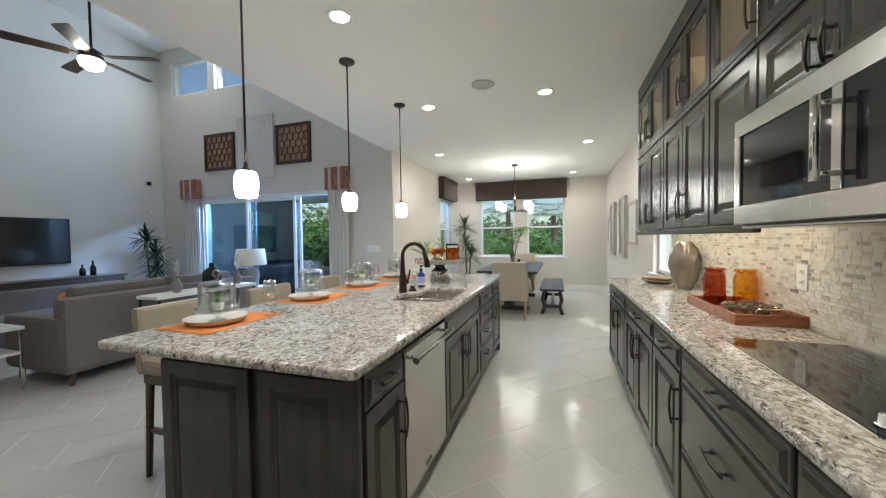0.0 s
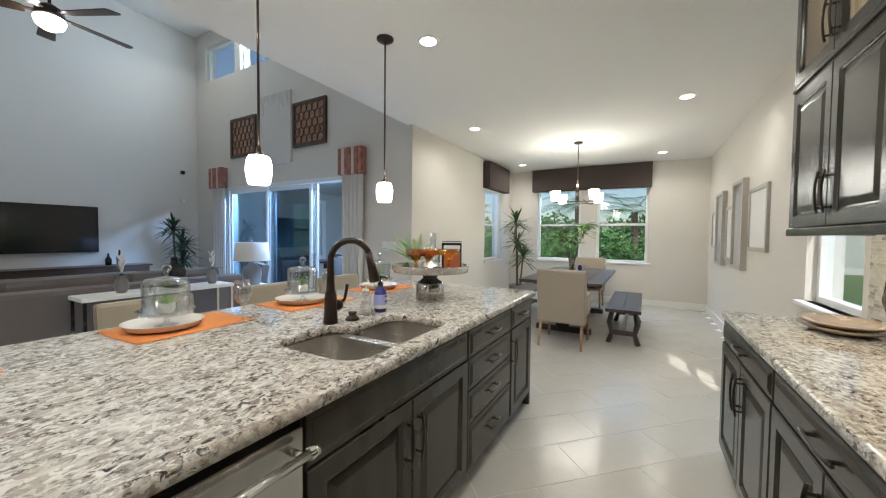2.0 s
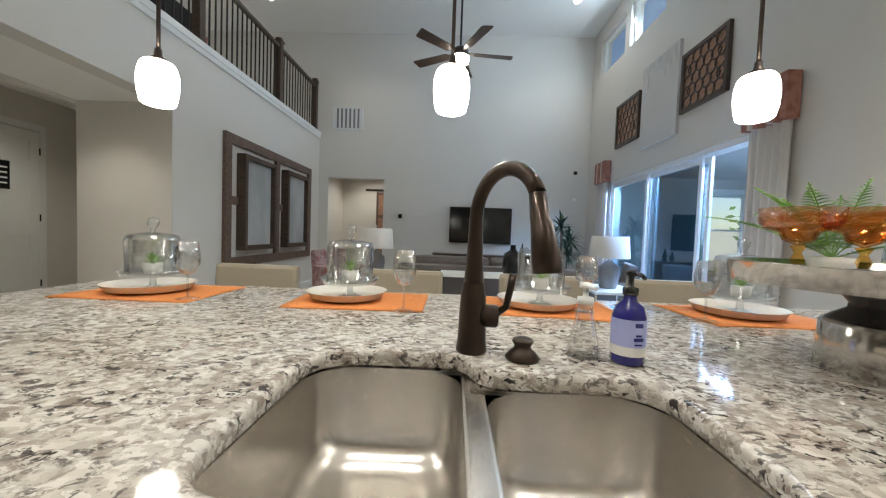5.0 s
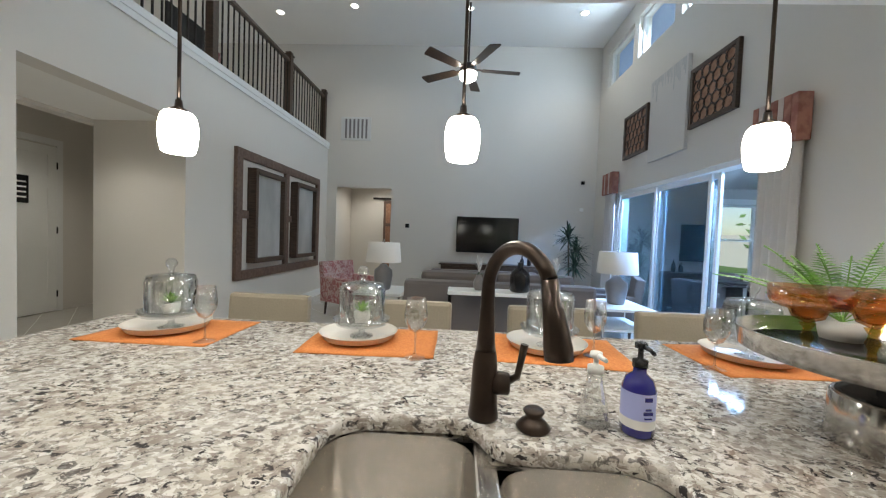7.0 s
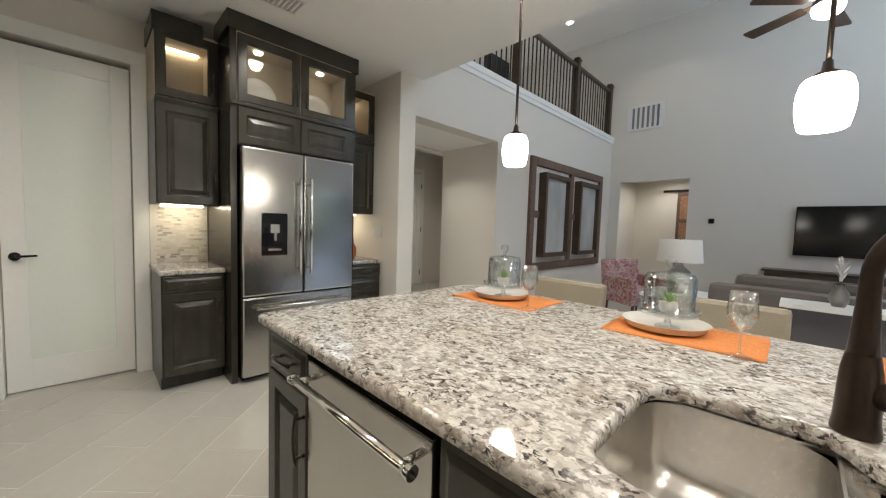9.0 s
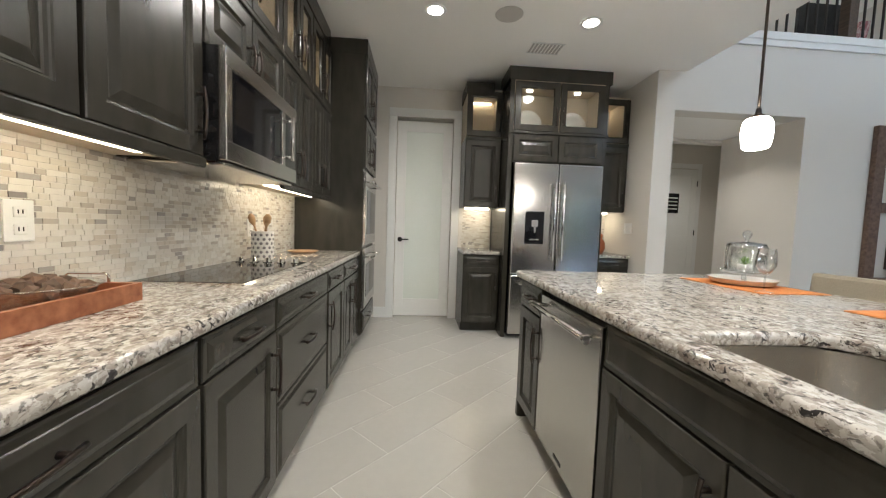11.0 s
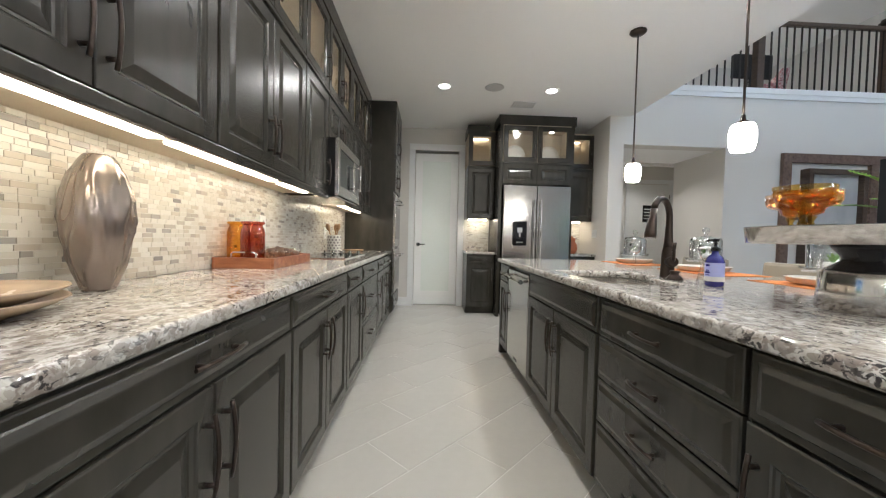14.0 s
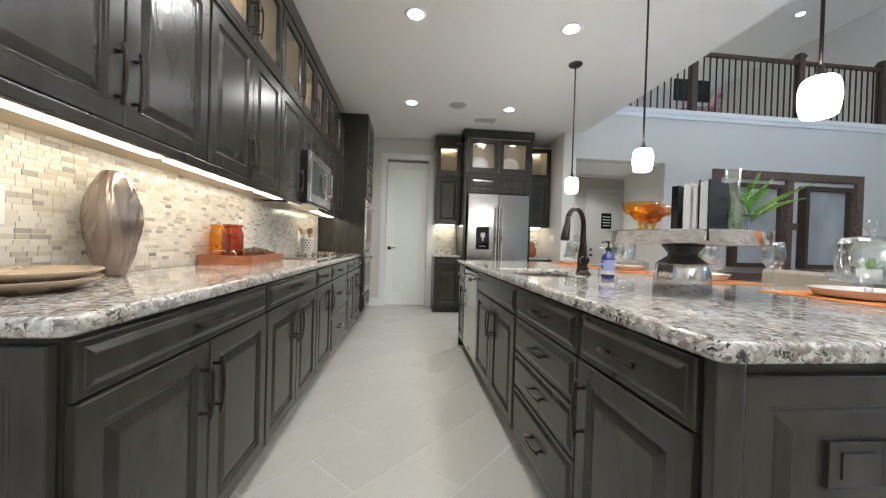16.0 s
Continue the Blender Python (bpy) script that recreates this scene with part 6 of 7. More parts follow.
for i, (w, h, m) in enumerate(((0.022, 0.195, M_PAPER), (0.018, 0.185, M_GREYART), (0.03, 0.20, M_BLACK))):
    bkk = thing("book", pose(-0.60, 4.11, ZS, 0, 0, -65), ("white", "grey", "dark")[i] + " hardback book standing on the tray", "book", "books on the tray")
    x0 = -0.02 - sum((0.022, 0.018, 0.03)[:i]) - 0.003 * i
    part("cover", box(box(B(x0 - w, x0 - w + 0.003, -0.08, 0.06, 0, h), x0 - 0.003, x0, -0.08, 0.06, 0, h), x0 - w, x0, -0.083, -0.08, 0, h), m, bkk)
    part("page_block", B(x0 - w + 0.0032, x0 - 0.0032, -0.0795, 0.056, 0.004, h - 0.005), M_PAPER, bkk)
rb = thing("recipe_book", pose(-0.60, 4.09, ZS, 0, 0, 25), "dark recipe book with an orange drink on its cover", "book")
part("cover", B(-0.07, 0.07, 0.0, 0.022, 0, 0.19, bevel=0.001), M_BLACK, rb)
part("back_emblem", extrude_poly(bmesh.new(), [(-0.028, -0.035), (0.03, -0.03), (0.026, 0.03), (-0.03, 0.012)], 0.0, 0.0012), M_PAPER, rb, "pale emblem").matrix_basis = Matrix.Translation((0.0, 0.0222, 0.11)) @ pose(0, 0, 0, -90, 0, 0)
part("picture", B(-0.055, 0.062, -0.0015, -0.0002, 0.015, 0.13), M_TERRA, rb, "orange drink picture")
part("title_bar", B(-0.055, 0.06, -0.0015, -0.0002, 0.145, 0.172), M_PAPER, rb)
pt3 = thing("glass_pitcher", pose(-0.77, 4.12, ZS), "clear tall glass decanter on the tray", "decanter")
part("body", lathe(bmesh.new(), [(0, 0), (0.04, 0), (0.055, 0.04), (0.05, 0.10), (0.02, 0.17), (0.024, 0.26), (0.022, 0.26), (0.018, 0.17), (0.047, 0.10), (0.05, 0.04), (0, 0.006)], seg=32), M_THIN, pt3)
fn = thing("fern_plant", pose(-0.87, 4.03, ZS), "bright green fern in a small pale pot", "plant")
part("pot", lathe(bmesh.new(), [(0, 0), (0.04, 0), (0.05, 0.05), (0.045, 0.05), (0, 0.045)], seg=20), M_POT, fn)
for i in range(15):
    a, e, L = math.pi + (i - 7) * 0.30, 0.45 + 0.85 * ((i * 7) % 15) / 15, 0.24 + 0.10 * ((i * 4) % 15) / 15
    d = Vector((math.cos(a) * math.cos(e), math.sin(a) * math.cos(e), math.sin(e)))
    side = d.cross(Vector((0, 0, 1))).normalized()
    pts = [Vector((0, 0, 0.045)) + d * L * u / 22 + Vector((0, 0, -0.22 * L * (u / 22) ** 2.2)) for u in range(23)]
    bm = tube(bmesh.new(), pts, [0.0016] * 22 + [0.0006], 5)
    for u in range(3, 22):
        w = 0.038 * math.sin(math.pi * min(1, 0.12 + u / 22)) ** 0.7 + 0.003
        for q in (-1, 1):
            leaf_strip(bm, pts[u], side * q + d * 0.45, w, 0.0105, 0.004, 2)
    part("frond", bm, M_FERN, fn)

# ---- wall worktop things ----
ck = thing("cooktop", pose(1.15, 1.40, ZW), "black glass cooktop with steel knobs", "cooktop")
part("glass", B(0, 0.42, 0, 0.80, 0.0, 0.009, bevel=0.003), M_BLACKGLASS, ck)
bm = bmesh.new()
for b in ((-0.006, 0.0, -0.006, 0.806), (0.42, 0.426, -0.006, 0.806), (0.0, 0.42, -0.006, 0.0), (0.0, 0.42, 0.80, 0.806)):
    box(bm, *b, 0.0, 0.0075)
part("steel_edge", bm, M_CHROME, ck)
for i in range(5):
    part("knob", lathe(bmesh.new(), [(0, 0.009), (0.024, 0.009), (0.024, 0.014), (0.019, 0.016), (0.017, 0.036), (0, 0.038)], 0.05 + i * 0.08, 0.06, 0, 20), M_CHROME, ck)
tr = thing("wooden_tray", pose(1.455, 2.80, ZW, 0, 0, 2), "red-brown wooden serving tray with a steel handle", "tray")
part("floor", B(-0.135, 0.135, -0.29, 0.29, 0, 0.012), M_TRAY, tr)
for b in ((-0.15, -0.135, -0.305, 0.305), (0.135, 0.15, -0.305, 0.305), (-0.135, 0.135, -0.305, -0.29), (-0.135, 0.135, 0.29, 0.305)):
    part("side", B(*b, 0, 0.055, bevel=0.002), M_TRAY, tr)
for y in (-0.297, 0.297):
    part("handle", tube(bmesh.new(), [(-0.06, y, 0.05), (-0.06, y, 0.075), (-0.05, y, 0.082), (0.05, y, 0.082), (0.06, y, 0.075), (0.06, y, 0.05)], 0.004, 8), M_CHROME, tr)
for x, y, m, lab in ((1.425, 3.045, M_RUST, "rust red glass storage jar with a lid"), (1.545, 2.95, M_AMBER, "amber glass storage jar with a lid")):
    j = thing("storage_jar", pose(x, y, ZW + 0.012), lab, "jar", "jars on the tray")
    part("body", lathe(bmesh.new(), [(0, 0), (0.05, 0), (0.057, 0.008), (0.057, 0.17), (0.052, 0.19), (0.046, 0.20), (0.046, 0.212), (0, 0.212)], seg=36), m, j)
    part("lid", lathe(bmesh.new(), [(0, 0.212), (0.052, 0.213), (0.056, 0.219), (0.054, 0.226), (0.03, 0.228), (0, 0.228)], seg=36), m, j)
wb = thing("glass_bowl", pose(1.45, 2.66, ZW + 0.012), "clear glass dish of dried brown pods", "bowl")
part("dish", lathe(bmesh.new(), [(0, 0), (0.09, 0), (0.115, 0.05), (0.13, 0.06), (0.127, 0.062), (0.112, 0.054), (0.087, 0.004), (0, 0.004)], seg=32), M_THIN, wb)
for i in range(26):
    a, r = i * 2.4, 0.10 * math.sqrt((i + 0.5) / 26)
    bm = bmesh.new()
    bmesh.ops.create_icosphere(bm, subdivisions=1, radius=0.022)
    for v in bm.verts:
        v.co *= 1 + 0.35 * noise.noise(v.co * 60 + Vector((i, 0, 0)))
    p = part("pod", bm, M_POD, wb)
    p.location = (r * math.cos(a), r * math.sin(a), 0.045 + 0.03 * (1 - r / 0.1))
    p.rotation_euler = (i, 2 * i, 0)

vs = thing("silver_vase", pose(1.49, 3.83, ZW), "tall egg-shaped silver vase with carved diagonal ridges", "vase")
bm = bmesh.new()
prof = [(0.045, 0.0), (0.05, 0.004), (0.08, 0.08), (0.098, 0.16), (0.105, 0.21), (0.100, 0.27), (0.082, 0.33), (0.056, 0.375), (0.042, 0.392), (0.037, 0.39), (0.032, 0.37)]
seg, rings = 72, []
fine = []
for (r0, h0), (r1, h1) in zip(prof, prof[1:]):
    for k in range(4):
        fine.append((r0 + (r1 - r0) * k / 4, h0 + (h1 - h0) * k / 4))
fine.append(prof[-1])
for i, (r, h) in enumerate(fine):
    row = []
    for k in range(seg):
        a = 2 * math.pi * k / seg
        q = r * (1 + 0.045 * (1 - 2 * abs(math.sin(8 * a + 1.6 * math.sin(h * 16 + 3 * a) + 0.8 * noise.noise((math.cos(a) * 3, math.sin(a) * 3, h * 8)))) ** 0.8) * min(1, h * 14) * min(1, max(0, 0.385 - h) * 14))
        row.append(bm.verts.new((q * math.cos(a), q * math.sin(a), h)))
    rings.append(row)
for a, b in zip(rings, rings[1:]):
    for k in range(seg):
        bm.faces.new((a[k], a[(k + 1) % seg], b[(k + 1) % seg], b[k])).smooth = True
bm.faces.new(rings[0][::-1])
part("body", bm, M_SILVERLEAF, vs)
vs.matrix_world = pose(1.49, 3.83, ZW, 0, 0, -45) @ Matrix.Diagonal((1.18, 0.82, 1, 1))
for i, z in enumerate((0.0, 0.022)):
    p = tagged(part("shallow_platter", lathe(bmesh.new(), [(0, 0), (0.10, 0), (0.15, 0.018), (0.175, 0.032), (0.172, 0.035), (0.145, 0.024), (0.09, 0.008), (0, 0.008)], seg=48), M_PLATTER), "glazed brown shallow platter on the worktop", "platter", "stacked platters")
    p.matrix_world = pose(1.40, 4.24, ZW + z) @ Matrix.Diagonal((0.85, 1.05, 1, 1))
cr = thing("utensil_crock", pose(1.49, 1.22, ZW), "white patterned crock holding wooden spoons", "crock")
part("pot", lathe(bmesh.new(), [(0, 0), (0.062, 0), (0.068, 0.01), (0.068, 0.185), (0.064, 0.188), (0.06, 0.18), (0.06, 0.02), (0, 0.02)], seg=36), M_POT, cr)
for j in range(6):
    for k in range(12):
        a = 2 * math.pi * (k + 0.5 * (j % 2)) / 12
        d = part("dot", lathe(bmesh.new(), [(0, 0), (0.010, 0), (0.009, 0.0015), (0, 0.0015)], seg=8), M_GLAZED, cr)
        d.matrix_basis = Matrix.Translation((0.0675 * math.cos(a), 0.0675 * math.sin(a), 0.025 + j * 0.028)) @ Matrix.Rotation(a, 4, "Z") @ Matrix.Rotation(radians(90), 4, "Y")
for i, (dx, dy) in enumerate(((0.05, 0.02), (-0.04, 0.03), (0.0, -0.05))):
    bm = tube(bmesh.new(), [(0, 0, 0.03), (dx * 0.9, dy * 0.9, 0.22), (dx * 1.1, dy * 1.1, 0.25), (dx * 1.25, dy * 1.25, 0.28), (dx * 1.35, dy * 1.35, 0.30)], [0.006, 0.006, 0.02, 0.022, 0.008], 10)
    part("wooden_spoon", bm, M_SPOON, cr, "pale wooden spoon")
tagged(part("wooden_plate", lathe(bmesh.new(), [(0, 0), (0.08, 0), (0.12, 0.015), (0.123, 0.02), (0.11, 0.017), (0, 0.008)], 1.42, 0.62, ZW, 36), M_SPOON), "pale oval wooden plate on the worktop", "plate")
for y, z in ((4.12, 1.15), (2.55, 1.15), (1.15, 1.12)):
    o = thing("wall_outlet", pose(1.607, y, z, 0, 0, R_EAST), "white double wall outlet on the mosaic", "outlet", "outlets")
    part("plate", B(-0.04, 0.04, -0.006, 0, -0.06, 0.06, bevel=0.003), M_TRIM, o)
    for zz in (-0.025, 0.025):
        s = part("socket", B(-0.017, 0.017, -0.009, -0.005, zz - 0.015, zz + 0.015, bevel=0.003), M_TRIM, o)
        for xx in (-0.006, 0.006):
            part("slot", B(xx - 0.0015, xx + 0.0015, -0.0095, -0.0085, zz - 0.005, zz + 0.007), M_BLACK, s)
sw = thing("light_switch", pose(-1.952, -0.30, 1.22, 0, 0, 90), "white triple light switch plate", "switch")
part("plate", B(-0.075, 0.075, -0.008, 0, -0.06, 0.06, bevel=0.003), M_TRIM, sw)
for x in (-0.046, 0, 0.046):
    part("rocker", B(x - 0.016, x + 0.016, -0.011, -0.007, -0.033, 0.033, bevel=0.002), M_TRIM, sw)
sw2 = thing("light_switch", pose(-2.55, YL, 1.2), "white double light switch plate on the wall", "switch")
part("plate", B(-0.12, 0.12, -0.008, 0, -0.06, 0.06, bevel=0.003), M_TRIM, sw2)
for x in (-0.07, 0.07):
    part("rocker", B(x - 0.016, x + 0.016, -0.011, -0.007, -0.033, 0.033, bevel=0.002), M_TRIM, sw2)
jg = thing("orange_jug", pose(-1.66, -0.42, ZW), "terracotta orange jug with a lid beside the refrigerator", "jug")
part("body", lathe(bmesh.new(), [(0, 0), (0.06, 0), (0.085, 0.06), (0.08, 0.13), (0.05, 0.18), (0.055, 0.21), (0, 0.21)], seg=28), M_TERRA, jg)
part("lid", lathe(bmesh.new(), [(0, 0.21), (0.058, 0.21), (0.045, 0.235), (0.014, 0.245), (0.016, 0.265), (0, 0.27)], seg=24), M_TERRA, jg)
part("handle", tube(bmesh.new(), [(0.05, 0, 0.19), (0.10, 0, 0.18), (0.115, 0, 0.13), (0.08, 0, 0.08)], 0.009, 8), M_TERRA, jg)
for x in (-0.72, -1.23):
    p = tagged(part("display_plate", lathe(bmesh.new(), [(0, 0), (0.09, 0.0), (0.15, 0.012), (0.152, 0.016), (0.09, 0.006), (0, 0.006)], seg=40), M_PLATE), "round cream plate standing in the lit cabinet", "plate", "display plates")
    p.matrix_world = pose(x, -0.33, 2.345, -82, 0, 0)

# ceiling vent and speakers
for x, y in ((-0.2, 0.79), (-0.2, 3.87)):
    s = thing("ceiling_speaker", pose(x, y, HC), "round white ceiling speaker grille", "speaker", "ceiling speakers")
    part("grille", lathe(bmesh.new(), [(0, -0.006), (0.09, -0.006), (0.105, -0.004), (0.11, 0), (0, 0)], seg=36), M_GRILLE, s)
v = thing("ceiling_vent", pose(-0.66, 0.32, HC), "white slatted ceiling air vent", "vent")
for y0, y1 in ((-0.10, -0.085), (0.085, 0.10)):
    part("frame", B(-0.15, 0.15, y0, y1, -0.008, 0), M_VENT, v)
for i in range(9):
    part("slat", B(-0.14 + i * 0.033, -0.125 + i * 0.033, -0.085, 0.085, -0.008, -0.002), M_GRILLE, v)

# ---- dining ----
dt = thing("dining_table", pose(-0.40, 7.95, 0), "dark plank dining table on trestle legs", "table")
for i in range(5):
    part("plank", B(-0.54 + i * 0.216, -0.54 + i * 0.216 + 0.213, -1.2, 1.2, 0.715, 0.76, bevel=0.004), M_TABLE, dt)
for y in (-0.8, 0.8):
    part("leg", B(-0.09, 0.09, y - 0.07, y + 0.07, 0.08, 0.715, bevel=0.015), M_TABLE, dt)
    part("foot", B(-0.38, 0.38, y - 0.05, y + 0.05, 0, 0.08, bevel=0.015), M_TABLE, dt)
    part("bearer", B(-0.42, 0.42, y - 0.05, y + 0.05, 0.655, 0.715, bevel=0.01), M_TABLE, dt)
part("stretcher", B(-0.03, 0.03, -0.73, 0.73, 0.22, 0.30, bevel=0.008), M_TABLE, dt)


def bench(x, y, L):
    b = thing("dining_bench", pose(x, y, 0), "dark wooden dining bench with curved trestle legs", "bench", "dining benches")
    for i in range(2):
        part("plank", B(-0.20 + i * 0.2, -0.002 + i * 0.2, -L / 2, L / 2, 0.42, 0.46, bevel=0.005), M_TABLE, b)
    for s in (-1, 1):
        for t in (-1, 1):
            part("leg", tube(bmesh.new(), [(t * 0.17, s * (L / 2 - 0.16), 0), (t * 0.13, s * (L / 2 - 0.16), 0.13), (t * 0.16, s * (L / 2 - 0.16), 0.26), (t * 0.13, s * (L / 2 - 0.16), 0.42)], [0.035, 0.028, 0.036, 0.03], 10), M_TABLE, b)
        part("cross_rail", B(-0.14, 0.14, s * (L / 2 - 0.16) - 0.02, s * (L / 2 - 0.16) + 0.02, 0.11, 0.17), M_TABLE, b)
    part("stretcher", B(-0.025, 0.025, -L / 2 + 0.18, L / 2 - 0.18, 0.12, 0.16), M_TABLE, b)


bench(0.38, 7.6, 1.7)
bench(-1.20, 7.9, 1.7)


def dining_chair(m):
    c = thing("dining_chair", m, "cream upholstered dining chair with pale wooden legs", "chair", "dining chairs")
    part("seat", B(-0.27, 0.27, -0.02, 0.50, 0.36, 0.48, bevel=0.03), M_CREAM, c)
    bk = B(-0.29, 0.29, -0.06, 0.04, 0.30, 0.96, bevel=0.03)
    bmesh.ops.rotate(bk, verts=bk.verts, cent=(0, 0, 0.4), matrix=Matrix.Rotation(radians(7), 3, "X"))
    part("backrest", bk, M_CREAM, c)
    for s in (-1, 1):
        part("arm", B(s * 0.27 - 0.03, s * 0.27 + 0.03, 0.0, 0.30, 0.42, 0.66, bevel=0.025), M_CREAM, c)
        part("leg", tube(bmesh.new(), [(s * 0.25, -0.10, 0), (s * 0.24, 0.0, 0.37)], [0.014, 0.022], 8), M_SPOON, c)
        part("leg", tube(bmesh.new(), [(s * 0.25, 0.46, 0), (s * 0.24, 0.45, 0.37)], [0.014, 0.022], 8), M_SPOON, c)


dining_chair(pose(-0.28, 6.38, 0))
dining_chair(pose(-0.35, 9.45, 0, 0, 0, 180))
ch = thing("chandelier", pose(-0.36, 7.85, 0), "bronze linear chandelier with lit glass shades", "chandelier")
part("canopy", lathe(bmesh.new(), [(0, HC), (0.07, HC), (0.06, HC - 0.025), (0, HC - 0.03)], seg=20), M_BRONZE, ch)
part("rod", tube(bmesh.new(), [(0, 0, 1.98), (0, 0, HC - 0.02)], 0.008, 8), M_BRONZE, ch)
part("hub", lathe(bmesh.new(), [(0, 1.90), (0.03, 1.91), (0.03, 2.1), (0.015, 2.2), (0, 2.2)], seg=12), M_BRONZE, ch)
for s in (-1, 1):
    part("arm", tube(bmesh.new(), [(s * 0.16, -0.42, 1.90), (s * 0.16, 0.42, 1.90)], 0.008, 8), M_BRONZE, ch)
    part("crossbar", tube(bmesh.new(), [(-0.3, s * 0.2, 1.90), (0.3, s * 0.2, 1.90)], 0.008, 8), M_BRONZE, ch)
    for t in (-0.36, 0.36):
        part("shade", lathe(bmesh.new(), [(0, 1.92), (0.055, 1.92), (0.075, 2.06), (0.072, 2.06), (0, 2.05)], s * 0.28, t * 0.8, 0, 24), M_LAMP, ch, "glowing white glass shade")
ar = thing("leafy_arrangement", pose(-0.42, 7.9, 0.76), "green leafy branches in a clear glass vase", "plant")
part("vase", lathe(bmesh.new(), [(0, 0), (0.05, 0), (0.055, 0.12), (0.04, 0.26), (0.038, 0.26), (0.052, 0.12), (0.046, 0.006), (0, 0.006)], seg=24), M_THIN, ar)
bm, bs = bmesh.new(), bmesh.new()
for i in range(11):
    a = i * 2.4
    tip = Vector((0.20 * math.cos(a), 0.20 * math.sin(a), random.uniform(0.50, 0.80)))
    tube(bs, [(0, 0, 0.02), tip * 0.5 + Vector((0, 0, 0.1)), tip], [0.005, 0.004, 0.003], 5)
    for k in range(11):
        b = k * 0.57 + a
        leaf_strip(bm, tip, (math.cos(b), math.sin(b), random.uniform(-0.3, 0.4)), random.uniform(0.18, 0.30), 0.026, 0.05, 4)
part("branches", bs, M_TRUNK, ar)
part("leaves", bm, mat("arrangement_leaf", (0.15, 0.29, 0.06), 0.5, island=0.35, grain=0.1), ar)
for x, y, m in ((-0.28, 7.75, M_BLUE), (-0.22, 7.85, M_THIN)):
    tagged(part("table_candle", lathe(bmesh.new(), [(0, 0), (0.03, 0), (0.03, 0.14), (0.02, 0.16), (0, 0.16)], x, y, 0.76, 18), m), "small glass jar on the dining table", "jar", "table jars")
for y0, y1, z0, z1, d in ((6.35, 7.05, 1.22, 1.90, 0.03), (7.18, 7.75, 0.98, 2.06, 0.06), (7.78, 8.30, 1.05, 1.80, 0.03), (8.40, 8.95, 0.96, 2.05, 0.06), (9.05, 9.5, 1.2, 1.8, 0.03)):
    picture("wall_picture", pose(XE, y1, z0, 0, 0, -90), y1 - y0, z1 - z0, 0.045, d, M_SILVERFRAME, M_PAPER if d < 0.05 else M_GREYART, "pale picture in a thin silver frame" if d < 0.05 else "tall grey panel in a silver frame", "pictures on the dining wall")

# ---- floor tiles and mosaic ----


def box_rows(rows):
    """One mesh of many boxes from rows of (x0, x1, y0, y1, z0, z1)."""
    v, f = [], []
    for x0, x1, y0, y1, z0, z1 in rows:
        k = len(v)
        v += [(x0, y0, z0), (x1, y0, z0), (x1, y1, z0), (x0, y1, z0), (x0, y0, z1), (x1, y0, z1), (x1, y1, z1), (x0, y1, z1)]
        f += [(k, k + 3, k + 2, k + 1), (k + 4, k + 5, k + 6, k + 7), (k, k + 1, k + 5, k + 4), (k + 1, k + 2, k + 6, k + 5), (k + 2, k + 3, k + 7, k + 6), (k + 3, k, k + 4, k + 7)]
    return v, f


floor_ob = bpy.data.objects["floor"]
TW, TL, GAP = 0.33, 0.66, 0.005
bmt = box(bmesh.new(), -TL / 2 + GAP / 2, TL / 2 - GAP / 2, -TW / 2 + GAP / 2, TW / 2 - GAP / 2, -0.006, 0.0)
tile_me = mesh_of("floor_tile", bmt, M_TILE)
c45 = math.cos(radians(45))
near, far = [], []
for j in range(-70, 70):
    for i in range(-40, 40):
        u, v = (i + 0.5 * (j % 2)) * TL, j * TW
        x, y = c45 * (u - v), c45 * (u + v) + 2
        if not (-9.3 < x < XE and -3.2 < y < YF):
            continue
        if y > YL + 0.1 and x < XN - 0.1:
            continue
        (near if -0.5 < x < 1.4 and -0.9 < y < 10 or -1.6 < x < 1.4 and 4.5 < y < 10 else far).append((x, y))
for x, y in near[:300]:
    o = new("floor_tile", tile_me)
    o.parent = floor_ob
    o.matrix_world = pose(x, y, 0, 0, 0, 45)
rest = far + near[300:]
v, f = [], []
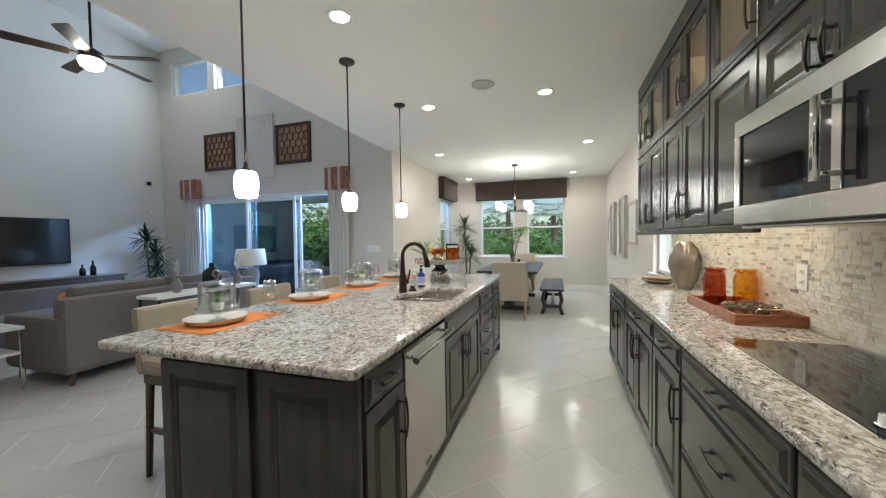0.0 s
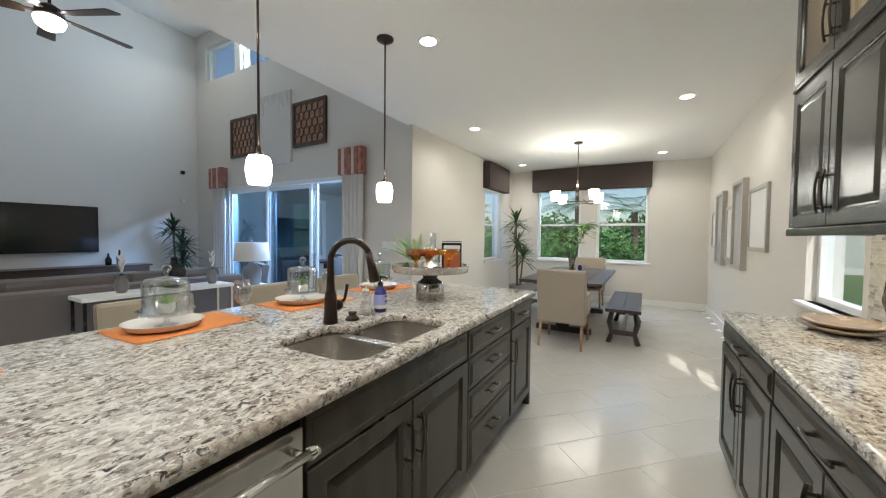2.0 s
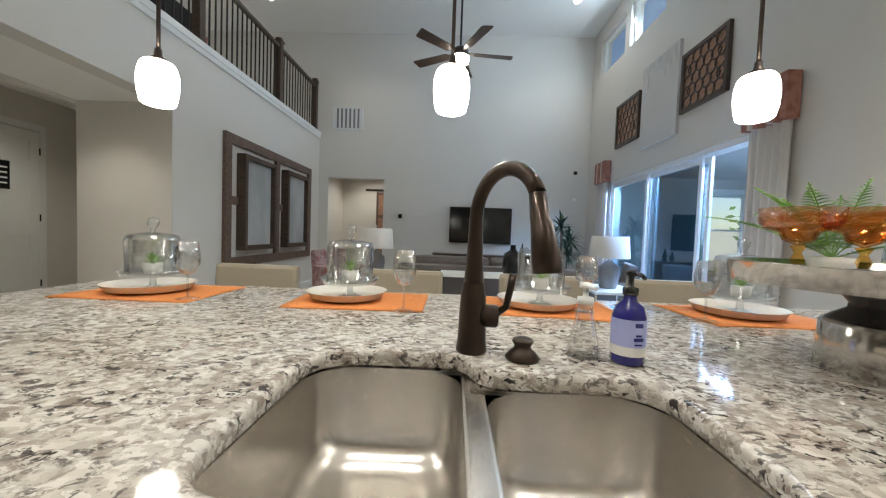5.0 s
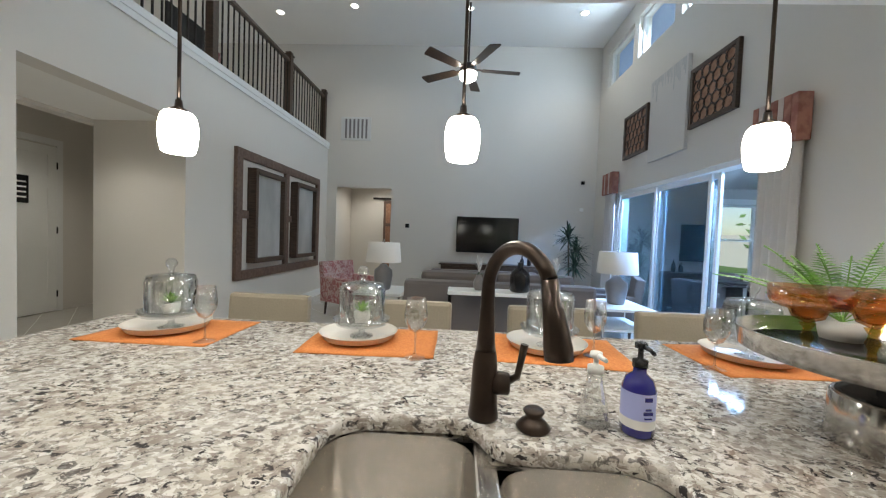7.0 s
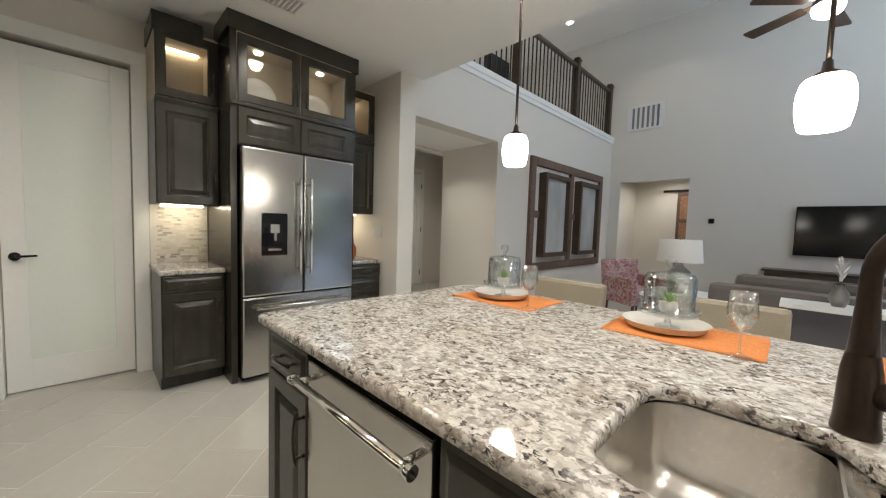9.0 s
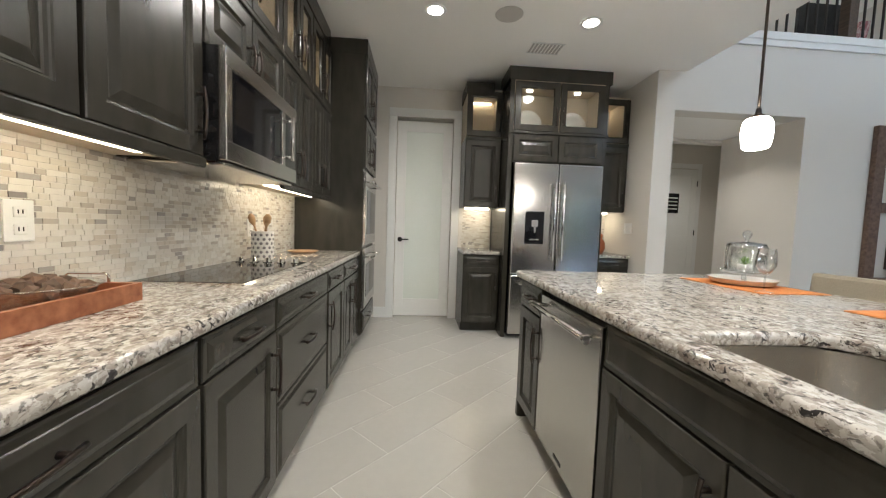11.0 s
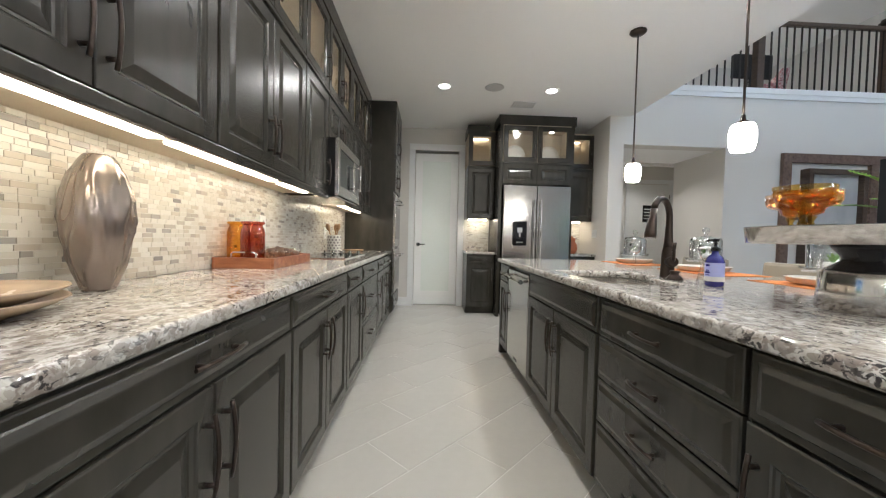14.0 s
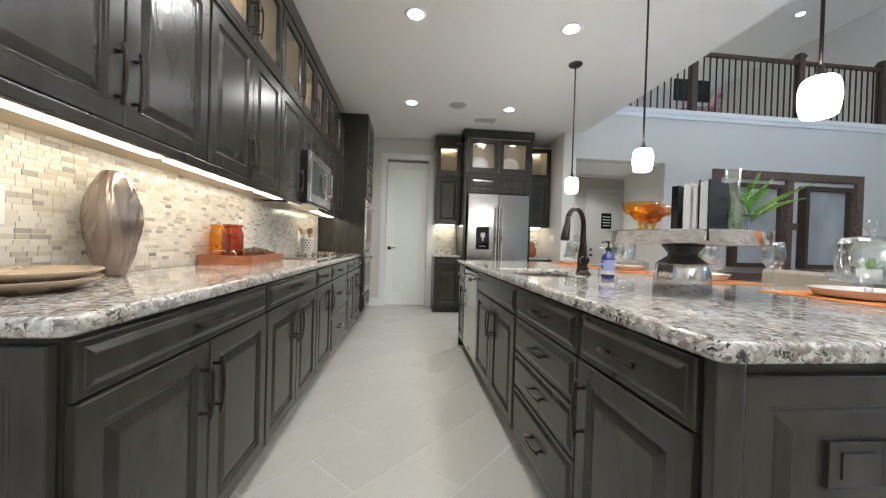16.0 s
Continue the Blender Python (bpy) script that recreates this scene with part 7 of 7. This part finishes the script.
for x, y in rest:
    k = len(v)
    for z in (-0.006, 0.0):
        for a, b in ((-1, -1), (1, -1), (1, 1), (-1, 1)):
            p, q = a * (TL - GAP) / 2, b * (TW - GAP) / 2
            v.append((x + c45 * (p - q), y + c45 * (p + q), z))
    f += [(k + 4, k + 5, k + 6, k + 7), (k, k + 1, k + 5, k + 4), (k + 1, k + 2, k + 6, k + 5), (k + 2, k + 3, k + 7, k + 6), (k + 3, k, k + 4, k + 7)]
me = bpy.data.meshes.new("floor_tiles")
me.from_pydata(v, [], f)
me.materials.append(M_TILE)
ft = new("floor_tiles", me)
ft.parent = floor_ob
ft["kind"] = "stuff"

bs_ob = structure("backsplash", B(1.612, XE, 0.27, 4.575, 0.914, 1.404), M_MGROUT, "cream and grey stone mosaic backsplash")
rows = []
h, z = 0.0165, 0.9165
r = 0
while z + h < 1.403:
    y = 0.272 + random.uniform(-0.03, 0)
    while y < 4.57:
        L = random.choice((0.030, 0.046, 0.046, 0.046, 0.062))
        a, b = max(y, 0.272), min(y + L, 4.573)
        if b - a > 0.006:
            rows.append((1.6085 - random.uniform(0, 0.0008), 1.613, a, b, z, z + h))
        y += L + 0.0022
    z += h + 0.0022
    r += 1
singles = [q for q in rows if 3.28 < q[2] < 4.05 and 0.93 < q[4] < 1.28][:300]
chosen = set(singles)
shared = {}
for q in singles:
    L = round(q[3] - q[2], 4)
    if L not in shared:
        shared[L] = mesh_of("mosaic_tile", B(0, 0.0045, 0, L, 0, h), M_MOSAIC)
    o = new("mosaic_tile", shared[L])
    o.parent, o.location = bs_ob, (q[0], q[2], q[4])
for y0, y1, x0, x1, z0, z1 in ((-0.818, -0.812, -0.445, -0.04, 0.914, 1.404), (-0.818, -0.812, -1.94, -1.515, 0.914, 1.404)):
    structure("backsplash_small", B(x0, x1, -0.83, -0.8155, z0, z1), M_MGROUT, "cream stone mosaic behind the side worktop")
    z = z0 + 0.002
    while z + h < z1:
        x = x0 + random.uniform(0.0, 0.02)
        while x < x1 - 0.06:
            L = random.choice((0.030, 0.046, 0.062))
            rows.append((x, x + L, -0.816, -0.812, z, z + h))
            x += L + 0.0022
        z += h + 0.0022
v, f = box_rows([q for q in rows if q not in chosen])
me = bpy.data.meshes.new("mosaic_tiles")
me.from_pydata(v, [], f)
me.materials.append(M_MOSAIC)
mo = new("mosaic_tiles", me)
mo.parent = bs_ob
mo["kind"] = "stuff"
